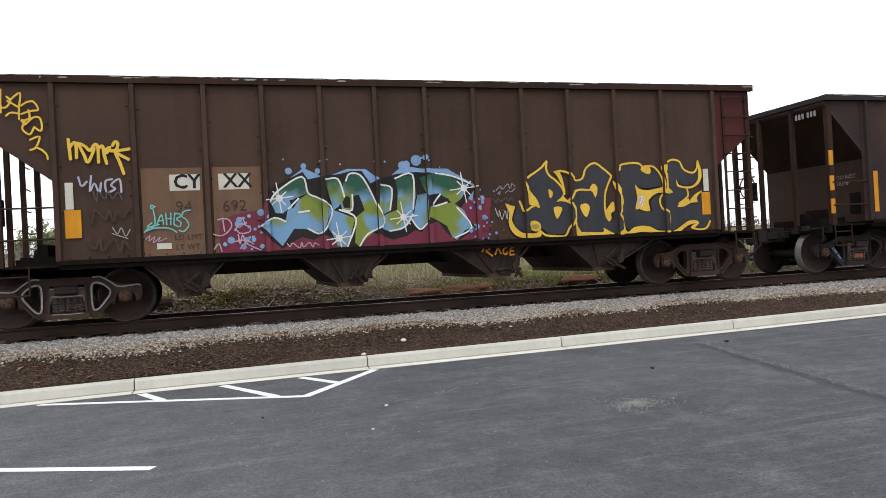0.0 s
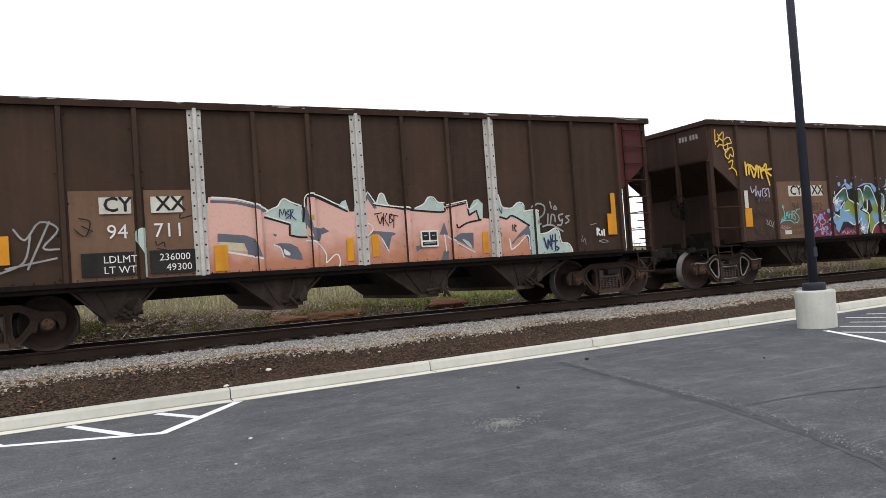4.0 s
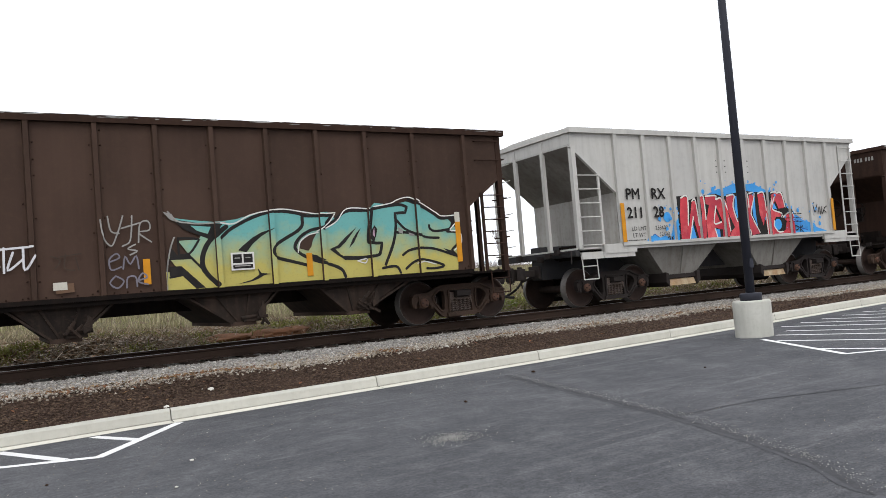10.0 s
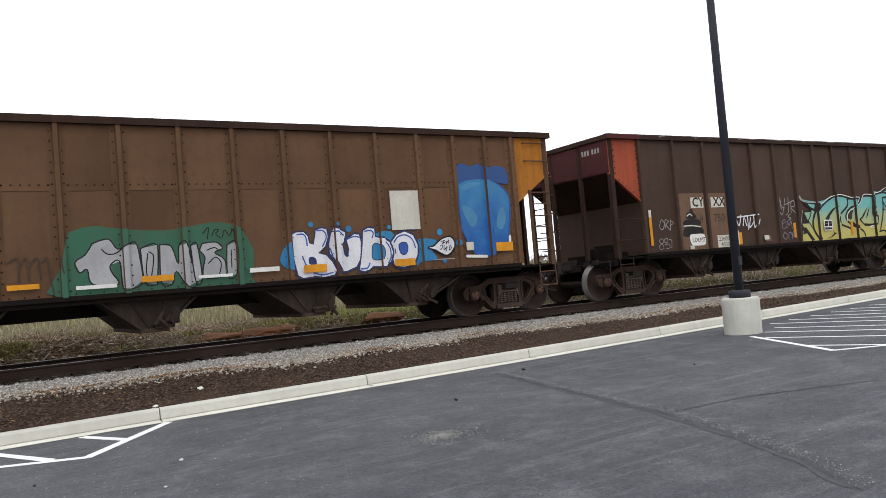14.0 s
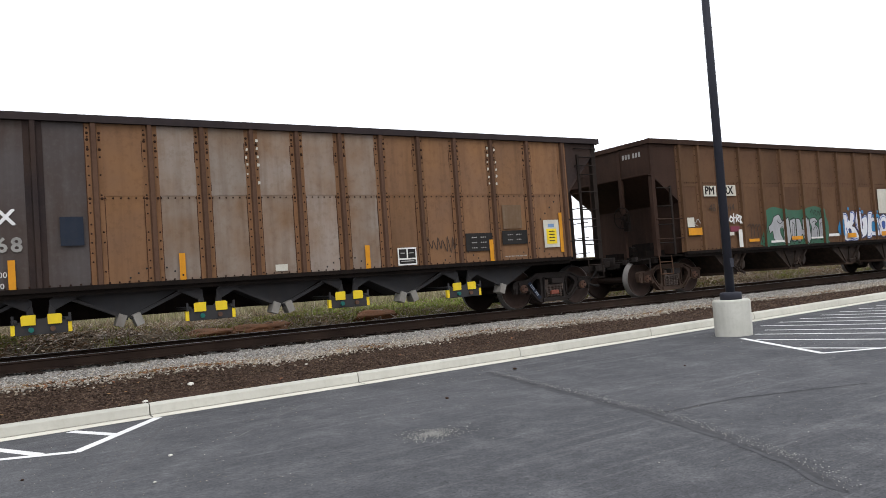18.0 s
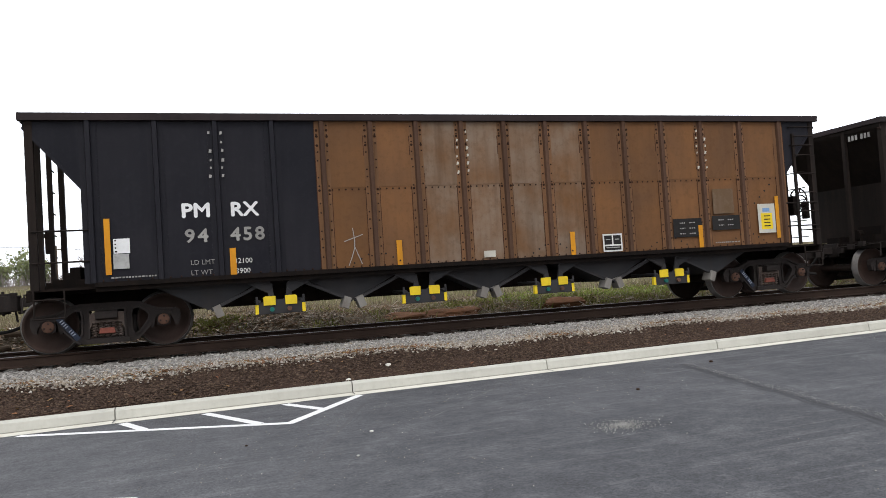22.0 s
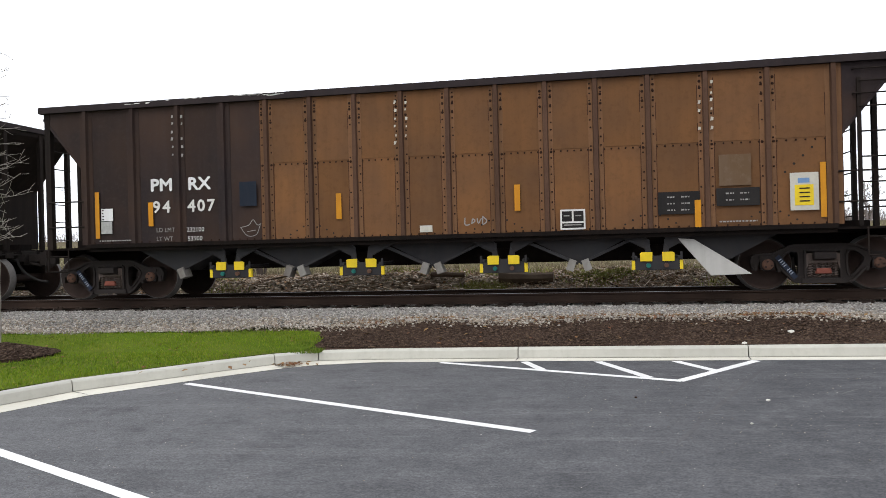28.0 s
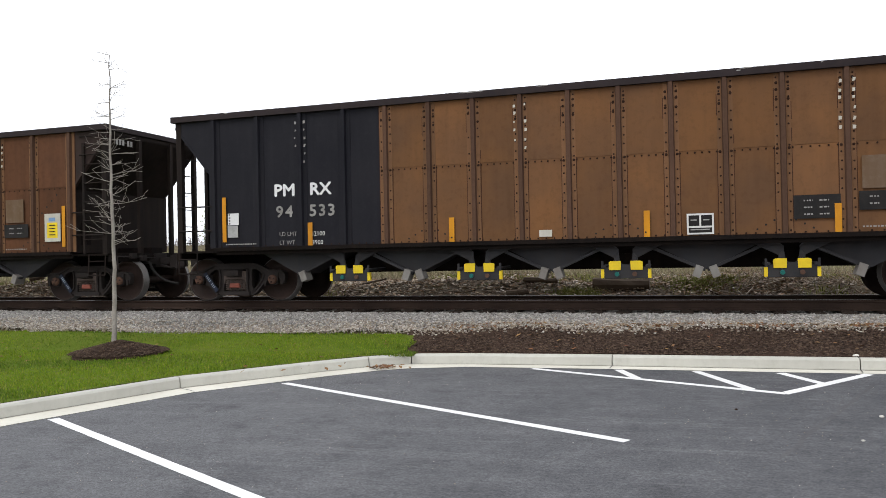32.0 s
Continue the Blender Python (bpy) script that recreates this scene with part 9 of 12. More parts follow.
    dot(c, WHITE, -0.47, 1.52, 0.06)
    stroke(c, WHITE, 0.02, [(-1.88, 1.17), (-1.41, 1.22)], [(-1.69, 1.47), (-1.61, 0.94)], [(-1.76, 1.31), (-1.54, 1.08)], [(-1.77, 1.09), (-1.52, 1.3)], name="spray_star")
    dot(c, WHITE, -1.65, 1.19, 0.06)
    stroke(c, WHITE, 0.02, [(0.44, 1.98), (0.96, 2.04)], [(0.65, 2.3), (0.74, 1.75)], [(0.58, 2.14), (0.82, 1.89)], [(0.56, 1.9), (0.84, 2.13)], name="spray_star")
    dot(c, WHITE, 0.7, 2.01, 0.06)
    letters_back(c)
    stroke(c, DULLWHITE, 0.018, [(-5.32, 1.53), (-5.25, 1.42), (-5.19, 1.52), (-5.13, 1.38), (-5.06, 1.48)], [(-5.33, 1.43), (-5.1, 1.34)], name="spray_tag")
    plate(c, AMBER, 5.78, 5.98, 1.34, 1.80, "reflector")
    plate(c, PLATE, 5.84, 5.96, 1.82, 2.27, "faded_reflector")
    tags_one(c)


def spray_two(c):
    plate(c, TAN_P, -4.86, -3.90, 1.03, 2.48, "tan_patch")
    plate(c, TAN_P, -3.74, -2.94, 1.03, 2.48, "tan_patch")
    spray_two_main(c)
    plate(c, AMBER, -2.66, -2.44, 1.08, 1.52, "reflector")
    plate(c, AMBER, -0.29, -0.16, 1.12, 1.54, "reflector")
    plate(c, AMBER, 0.21, 0.34, 1.17, 1.59, "reflector")
    plate(c, AMBER, 2.58, 2.71, 1.12, 1.54, "reflector")
    stencil_box(c, 1.21, 1.58, 1.3, 1.62)
    plate(c, PLATE, -4.42, -3.94, 2.10, 2.37, "mark_plate")
    plate(c, PLATE, -3.64, -3.14, 2.10, 2.37, "mark_plate")
    words(c, "CY", -4.36, 2.14, 0.24, INK, 0.008)
    words(c, "XX", -3.56, 2.14, 0.24, INK, 0.008)
    words(c, "94", -4.33, 1.70, 0.24, WHITE)
    words(c, "711", -3.62, 1.70, 0.24, WHITE)
    plate(c, INK, -4.72, -3.93, 1.10, 1.48, "stencil_panel")
    plate(c, INK, -3.70, -2.98, 1.10, 1.48, "stencil_panel")
    words(c, "LDLMT", -4.40, 1.31, 0.12, WHITE)
    words(c, "LT WT", -4.40, 1.14, 0.12, WHITE)
    words(c, "236000", -3.55, 1.31, 0.12, WHITE)
    words(c, "49300", -3.45, 1.14, 0.12, WHITE)
    stroke(c, DULLWHITE, 0.03, [(-5.63, 1.9), (-5.48, 1.73), (-5.27, 2), (-5.02, 1.88), (-5.24, 1.6), (-5.02, 1.57)], [(-5.41, 1.78), (-5.51, 1.39), (-5.83, 1.24)], [(-5.76, 1.3), (-5.06, 1.43)], [(-5.14, 2), (-5.46, 1.28)], name="spray_tag")
    stroke(c, DULLWHITE, 0.018, [(-6.51, 2.85), (-6.41, 2.96), (-6.27, 2.94), (-6.42, 2.8), (-6.31, 2.76)], [(-6.41, 3.03), (-6.3, 2.9)], name="spray_tag")
    stroke(c, INK, 0.02, [(-4.72, 2.04), (-4.56, 1.98), (-4.64, 1.75), (-4.79, 1.87)], [(-4.69, 1.92), (-4.53, 1.83)], name="spray_tag")
    plate(c, AMBER, -6.0, -5.88, 1.80, 2.27, "reflector")
    plate(c, AMBER, -6.0, -5.70, 1.36, 1.80, "reflector")
    plate(c, AMBER, 5.86, 5.98, 1.82, 2.27, "reflector")
    plate(c, AMBER, 5.74, 5.98, 1.36, 1.82, "reflector")
    stroke(c, WHITE, 0.04, [(5.44, 1.51), (5.43, 1.37)], [(5.44, 1.51), (5.5, 1.47), (5.44, 1.44), (5.51, 1.36)], [(5.56, 1.45), (5.56, 1.36)], [(5.62, 1.47), (5.62, 1.35)], name="spray_tag")
    stroke(c, DULLWHITE, 0.015, [(4.97, 1.36), (5.02, 1.23), (5.09, 1.31), (5.11, 1.18)], [(5.27, 1.59), (5.43, 1.62)], [(5.47, 1.25), (5.56, 1.2), (5.72, 1.21), (5.57, 1.26), (5.47, 1.21)], name="spray_tag")


def spray_three(c):
    fill(c, CYAN3, [(-3.32, 1.34), (-3.24, 1.5), (-3.05, 1.56), (-2.85, 1.46), (-2.69, 1.51), (-2.48, 1.44), (-2.34, 1.82), (-2.16, 2.02), (-1.72, 1.95), (-1.22, 2.43), (-0.88, 2.56), (-0.61, 2.64), (-0.29, 2.69), (0, 2.78), (0.41, 2.75), (0.82, 2.78), (1.14, 2.66), (1.48, 2.56), (2.16, 2.13), (2.21, 1.93), (2.58, 1.88), (2.79, 1.75), (3.09, 1.68), (3.46, 1.51), (3.9, 1.4), (3.89, 1.32), (0.16, 1.32), (-2.22, 1.32)])
    dot(c, CYAN3, -2.55, 1.96, 0.13)
    dot(c, CYAN3, -2.41, 2.16, 0.04)
    dot(c, CYAN3, -2.24, 2.16, 0.05)
    dot(c, CYAN3, -2.82, 1.92, 0.05)
    dot(c, CYAN3, -0.8, 2.63, 0.07)
    dot(c, CYAN3, -1.18, 2.58, 0.06)
    dot(c, CYAN3, -0.34, 2.69, 0.05)
    dot(c, CYAN3, 0.01, 2.75, 0.05)
    dot(c, CYAN3, 0.85, 2.74, 0.06)
    dot(c, CYAN3, 1.11, 2.68, 0.04)
    dot(c, CYAN3, 1.42, 2.62, 0.05)
    dot(c, CYAN3, 1.65, 2.5, 0.05)
    dot(c, CYAN3, 2.23, 2.1, 0.06)
    dot(c, CYAN3, 2.13, 2.19, 0.04)
    dot(c, CYAN3, 2.64, 2.02, 0.06)
    dot(c, CYAN3, 2.4, 1.92, 0.08)
    dot(c, CYAN3, 2.98, 1.68, 0.06)
    dot(c, CYAN3, 3.59, 1.62, 0.06)
    dot(c, CYAN3, 3.31, 1.55, 0.07)
    stroke(c, BLUELINE, 0.02, [(-3.16, 1.51), (-3.03, 1.55), (-2.91, 1.48)], [(2.3, 1.8), (2.71, 1.69)], [(2.54, 1.55), (2.99, 1.46)])
    fill(c, INK, [(-2.19, 2.47), (-1.76, 2.48), (-1.76, 2.36), (-1.51, 2.42), (-1.49, 2.45), (-1.14, 2.49), (-0.72, 2.52), (-0.46, 2.44), (-0.4, 2.49), (0.02, 2.53), (0.12, 2.55), (0.48, 2.58), (0.85, 2.55), (1.17, 2.54), (1.34, 2.54), (1.62, 2.57), (2.01, 2.53), (2.14, 2.12), (2.27, 2.03), (2.36, 1.91), (2.4, 1.36), (1.99, 1.33), (0.45, 1.35), (-1.48, 1.37), (-2.27, 1.36)])
    fill(c, CYAN3, [(-0.76, 2.25), (-0.56, 1.77), (-0.86, 1.74)])
    fill(c, CYAN3, [(-0.84, 1.6), (-0.67, 1.59), (-0.68, 1.38), (-0.81, 1.36)])
    fill(c, CYAN3, [(0.03, 2.46), (0.13, 2.43), (0.11, 1.98), (0.06, 1.85), (-0.03, 2.13)])
    fill(c, CYAN3, [(0.68, 2.24), (0.82, 2.42), (0.81, 1.95), (0.85, 1.59), (0.7, 1.91)])
    fill(c, CYAN3, [(0.35, 1.74), (0.43, 1.59), (0.22, 1.62)])
    fill(c, CYAN3, [(1.15, 1.91), (1.3, 1.93), (1.19, 1.76)])
    fill(c, CYAN3, [(1.6, 2.28), (1.72, 2.06), (1.54, 2.09)])
    fill(c, CYAN3, [(-1.84, 1.62), (-1.68, 1.8), (-1.57, 1.4), (-1.78, 1.39)])
    fill(c, RED3, [(-2.03, 2.44), (-1.78, 2.44), (-1.85, 1.74), (-1.79, 1.78), (-1.63, 2.34), (-1.5, 2.34), (-1.44, 1.71), (-1.39, 1.98), (-1.41, 2.45), (-1.19, 2.46), (-1.15, 1.87), (-1.21, 1.38), (-1.48, 1.37), (-1.63, 1.94), (-1.8, 1.37), (-2.12, 1.37), (-2.1, 2)])
    fill(c, RED3, [(-1.12, 2.45), (-0.75, 2.47), (-0.74, 2.38), (-0.5, 2.4), (-0.42, 2.26), (-0.27, 1.92), (-0.24, 1.54), (-0.35, 1.39), (-0.59, 1.39), (-0.62, 1.58), (-0.84, 1.65), (-0.79, 1.37), (-1.16, 1.36), (-1.15, 1.82), (-1.01, 2.23), (-1.13, 2.26)])
    fill(c, RED3, [(-0.34, 2.44), (-0.01, 2.48), (-0.08, 2.13), (0.03, 1.81), (0.23, 1.74), (0.14, 1.62), (0.41, 1.51), (0.4, 1.36), (-0.35, 1.37), (-0.21, 1.54), (-0.09, 1.63), (-0.24, 1.92), (-0.36, 2.14)])
    fill(c, RED3, [(0.17, 2.5), (0.42, 2.52), (0.46, 2.2), (0.53, 2.47), (0.8, 2.49), (0.62, 2.03), (0.64, 1.83), (0.9, 1.43), (0.51, 1.38), (0.33, 1.78), (0.17, 1.66), (0.09, 1.81), (0.18, 2.13)])
    fill(c, RED3, [(0.95, 2.5), (1.19, 2.51), (1.24, 2.1), (1.34, 2.2), (1.46, 2.45), (1.69, 2.52), (1.8, 2.5), (1.5, 2.09), (1.89, 1.95), (1.86, 1.86), (1.64, 1.85), (1.53, 1.72), (1.58, 1.5), (1.79, 1.42), (2, 1.48), (2.09, 1.73), (1.96, 1.84), (2.24, 1.96), (2.35, 1.8), (2.36, 1.36), (1.31, 1.36), (1.24, 1.39), (1.19, 1.89), (1.09, 1.63), (0.97, 1.95)])
    fill(c, RED3, [(1.76, 2.49), (1.96, 2.5), (2.07, 2.11), (1.79, 2.08), (1.67, 2.32)])
    fill(c, INK, [(-0.76, 2.23), (-0.54, 1.77), (-0.64, 1.77), (-0.78, 2.1)])
    fill(c, INK, [(-0.68, 1.59), (-0.57, 1.59), (-0.57, 1.38), (-0.68, 1.38)])
    dot(c, INK, 1.74, 1.65, 0.2)
    dot(c, CYAN3, 1.71, 1.65, 0.155)
    stroke(c, WHITE, 0.04, [(-2.02, 2.43), (-1.78, 2.44), (-1.84, 1.74)], [(-1.82, 1.36), (-1.63, 1.94)], [(-1.63, 2.34), (-1.5, 2.36), (-1.44, 1.72)], [(-1.41, 2.45), (-1.2, 2.46), (-1.17, 1.87)], [(-1.12, 2.46), (-0.74, 2.47), (-0.74, 2.37)], [(-0.72, 2.37), (-0.56, 2.41), (-0.49, 2.29), (-0.34, 1.92), (-0.27, 1.54)], [(-0.75, 2.2), (-0.87, 1.76), (-0.6, 1.78)], [(-0.86, 1.62), (-0.79, 1.37)], [(-0.33, 2.45), (-0.01, 2.48), (-0.09, 2.18), (0.03, 1.78)], [(0.14, 2.52), (0.41, 2.53), (0.45, 2.14)], [(0.35, 1.8), (0.14, 1.62), (0.42, 1.53), (0.41, 1.36)], [(0.53, 2.5), (0.81, 2.51), (0.63, 2.06), (0.64, 1.89), (0.9, 1.46)], [(0.96, 2.51), (1.2, 2.52), (1.25, 2.05)], [(1.31, 1.99), (1.48, 2.49), (1.73, 2.54)], [(1.65, 2.41), (1.5, 2.09), (1.89, 1.95), (1.88, 1.85)], [(1.75, 2.51), (1.96, 2.5), (2.07, 2.12)], [(1.94, 1.84), (2.24, 1.96), (2.36, 1.69), (2.37, 1.38)], [(1.56, 1.75), (1.53, 1.61), (1.68, 1.45), (1.88, 1.44)], [(1.24, 1.94), (1.25, 1.39)])
    stroke(c, INK, 0.03, [(3.34, 2.14), (3.41, 1.94), (3.53, 2.17)], [(3.53, 1.89), (3.62, 2.1), (3.66, 1.88)], [(3.75, 2.1), (3.72, 1.88), (3.87, 2.06)], [(3.92, 1.93), (3.84, 2.03), (3.97, 2.11)], [(3.38, 2.22), (3.27, 2.07), (3.34, 1.86)], name="spray_tag")
    stroke(c, INK, 0.03, [(2.46, 1.6), (2.46, 1.46), (2.6, 1.52), (2.46, 1.6)], [(2.67, 1.57), (2.65, 1.42)], [(2.76, 1.57), (2.66, 1.5), (2.77, 1.42)], [(-2.6, 1.45), (-2.53, 1.48), (-2.54, 1.38)], [(-2.47, 1.46), (-2.41, 1.39), (-2.47, 1.38), (-2.42, 1.48)], name="spray_tag")
    words(c, "PM", -3.90, 2.42, 0.27, INK, 0.010)
    words(c, "RX", -3.06, 2.42, 0.27, INK, 0.010)
    words(c, "211", -3.90, 1.97, 0.27, INK, 0.010)
    words(c, "28", -3.03, 1.97, 0.27, INK, 0.010)
    words(c, "LD LMT", -3.80, 1.66, 0.105, INK)
    words(c, "LT WT", -3.78, 1.50, 0.105, INK)
    words(c, "233600", -3.02, 1.66, 0.105, INK)
    words(c, "52400", -2.90, 1.50, 0.105, INK)
    plate(c, AMBER, -4.17, -4.05, 1.40, 2.32, "reflector", RIB_OUT)
    plate(c, AMBER, 4.07, 4.19, 1.40, 2.32, "reflector", RIB_OUT)
    for x in (-0.45, 0.45):
        for s in (-0.17, 0.17):
            bars(c, INK, x + s - 0.03, x + s + 0.03, 3.08, 3.38, 3)
    bars(c, INK, 1.85, 2.75, 1.92, 1.70, 3)
    bars(c, INK, -4.0, -3.35, 1.43, 1.40, 1)


def spray_four(c):
    plate(c, TAN_P, -4.86, -3.90, 1.03, 2.48, "tan_patch")
    plate(c, TAN_P, -3.74, -2.94, 1.03, 2.48, "tan_patch")
    plate(c, PLATE, -4.42, -3.94, 2.10, 2.37, "mark_plate")
    plate(c, PLATE, -3.64, -3.14, 2.10, 2.37, "mark_plate")
    words(c, "CY", -4.36, 2.14, 0.24, INK, 0.008)
    words(c, "XX", -3.56, 2.14, 0.24, INK, 0.008)
    words(c, "750", -3.60, 1.72, 0.22, FAINT_INK)
    fill(c, FAINT_INK, [(-4.74, 1.78), (-4.46, 1.86), (-4.2, 1.8), (-4.08, 1.58), (-4.06, 1.42), (-4.78, 1.43)])
    fill(c, INK, [(-4.73, 1.59), (-4.4, 1.63), (-4.07, 1.57), (-4.03, 1.46), (-4.1, 1.38), (-4.38, 1.36), (-4.76, 1.38), (-4.8, 1.47)], curved=True)
    fill(c, INK, [(-4.73, 1.77), (-4.42, 1.81), (-4.16, 1.79), (-4.12, 1.67), (-4.43, 1.665), (-4.75, 1.67)], curved=True)
    fill(c, INK, [(-4.66, 1.84), (-4.62, 1.96), (-4.5, 2.01), (-4.48, 2.08), (-4.38, 2.07), (-4.36, 1.99), (-4.28, 1.92), (-4.24, 1.84), (-4.46, 1.81)])
    stroke(c, PLATE, 0.03, [(-4.74, 1.645), (-4.45, 1.65), (-4.14, 1.61)], [(-4.6, 1.9), (-4.5, 1.95), (-4.42, 1.9)])
    words(c, "4", -4.15, 1.72, 0.22, FAINT_INK)
    fill(c, WHITE, [(-4.56, 1.40), (-4.3, 1.43), (-4.02, 1.40), (-4.0, 1.16), (-4.28, 1.13), (-4.52, 1.17)], curved=True)
    words(c, "LDLMT", -4.49, 1.22, 0.12, INK, 0.006)
    plate(c, PLATE, -3.52, -2.98, 1.04, 1.36, "stencil_panel")
    words(c, "236000", -3.48, 1.21, 0.12, INK)
    words(c, "49300", -3.40, 1.06, 0.12, INK)
    plate(c, AMBER, -5.98, -5.89, 1.20, 1.90, "reflector")
    plate(c, PLATE, -5.98, -5.89, 1.90, 2.08, "faded_reflector")
    plate(c, AMBER, -2.66, -2.54, 1.08, 1.40, "reflector")
    plate(c, PLATE, -2.76, -2.66, 1.08, 1.45, "faded_reflector")
    fill(c, TEALYEL, [(0.17, 2.26), (0.49, 2.21), (0.95, 2.16), (1.31, 2.2), (1.75, 2.32), (2.13, 2.33), (2.48, 2.25), (3.02, 2.29), (3.17, 2.16), (3.53, 2.32), (3.86, 2.32), (4.01, 2.44), (4.4, 2.4), (4.71, 2.46), (5, 2.36), (5.36, 2.14), (5.64, 2.09), (5.81, 1.9), (5.86, 1.58), (5.8, 1.04), (4.48, 1.02), (2.79, 1), (1.04, 1.02), (0.07, 1.04), (0.06, 1.34), (0.31, 1.33), (0.12, 1.6), (0.45, 1.64), (0.3, 1.86), (0.64, 1.87), (0.7, 1.95)])
    letters_four(c)
    plate(c, AMBER, 5.80, 5.92, 1.20, 2.02, "reflector")
    plate(c, PLATE, 5.80, 5.92, 2.02, 2.22, "faded_reflector")
    plate(c, AMBER, -0.28, -0.17, 1.16, 1.58, "reflector")
    plate(c, AMBER, 2.55, 2.66, 1.12, 1.54, "reflector")
    stencil_box(c, 1.16, 1.57, 1.3, 1.61)
    stroke(c, DULLWHITE, 0.024, [(-0.9, 2.24), (-0.88, 2.05), (-0.83, 1.9), (-0.74, 1.82), (-0.66, 1.98), (-0.61, 2.11), (-0.55, 2.3)], [(-0.78, 2.3), (-0.74, 2.06), (-0.62, 2.02)], [(-0.58, 2.1), (-0.3, 2.18)], [(-0.41, 2.3), (-0.43, 2.05), (-0.47, 1.87), (-0.58, 1.81)], [(-0.33, 1.86), (-0.29, 2.17), (-0.16, 2.2), (-0.15, 2.06), (-0.32, 2.02), (-0.13, 1.86)], [(-0.38, 1.83), (-0.5, 1.76), (-0.36, 1.72), (-0.47, 1.66)], name="spray_tag")
    stroke(c, DUSK, 0.026, [(-0.79, 1.56), (-0.64, 1.62), (-0.68, 1.69), (-0.79, 1.6), (-0.77, 1.43), (-0.62, 1.47)], [(-0.59, 1.44), (-0.55, 1.64), (-0.48, 1.51), (-0.38, 1.64), (-0.35, 1.43)], [(-0.71, 1.33), (-0.8, 1.22), (-0.69, 1.13), (-0.59, 1.24), (-0.71, 1.33)], [(-0.55, 1.13), (-0.53, 1.29), (-0.41, 1.3), (-0.39, 1.14)], [(-0.35, 1.24), (-0.23, 1.28), (-0.3, 1.35), (-0.37, 1.22), (-0.22, 1.16)], name="spray_tag")
    fill(c, TAN_P, [(-1.6, 1.25), (-1.33, 1.26), (-1.32, 1.12), (-1.58, 1.10)], name="faded_label")
    stroke(c, FAINT_INK, 0.018, [(-1.63, 1.70), (-1.5, 1.62), (-1.58, 1.5)], [(-1.42, 1.72), (-1.44, 1.5), (-1.3, 1.46)], [(-1.52, 1.68), (-1.2, 1.72)], [(-1.28, 1.66), (-1.24, 1.46)], name="spray_tag")
    stroke(c, WHITE5, 0.034, [(-2.74, 1.75), (-2.64, 1.58), (-2.53, 1.86)], [(-2.48, 1.58), (-2.41, 1.8), (-2.33, 1.57)], [(-2.26, 1.85), (-2.27, 1.48)], [(-2.14, 1.78), (-2.22, 1.51), (-2.01, 1.67)], [(-2, 1.84), (-1.99, 1.5), (-1.84, 1.72)], [(-2.68, 1.81), (-1.87, 1.86)], name="spray_tag")
    stroke(c, DULLWHITE, 0.02, [(-5.6, 1.8), (-5.66, 1.66), (-5.56, 1.58), (-5.48, 1.74), (-5.58, 1.84)], [(-5.46, 1.62), (-5.45, 1.82), (-5.33, 1.78), (-5.42, 1.7), (-5.3, 1.56)], [(-5.26, 1.82), (-5.28, 1.58)], [(-5.26, 1.8), (-5.16, 1.74), (-5.26, 1.68)], name="spray_tag")
    stroke(c, DULLWHITE, 0.016, [(-5.72, 1.32), (-5.62, 1.36), (-5.56, 1.28), (-5.66, 1.24), (-5.72, 1.32)], [(-5.54, 1.34), (-5.44, 1.36), (-5.42, 1.27), (-5.53, 1.26), (-5.54, 1.34)], [(-5.74, 1.18), (-5.62, 1.22), (-5.58, 1.12), (-5.7, 1.1), (-5.74, 1.18)], [(-5.52, 1.2), (-5.4, 1.22), (-5.36, 1.13), (-5.5, 1.1)], [(-5.38, 1.34), (-5.28, 1.3), (-5.3, 1.12)], name="spray_tag")
    plate(c, PLATE, -1.62, -1.42, 1.16, 1.28, "paper_label")
    plate(c, PLATE, -4.62, -4.46, 1.05, 1.14, "paper_label")


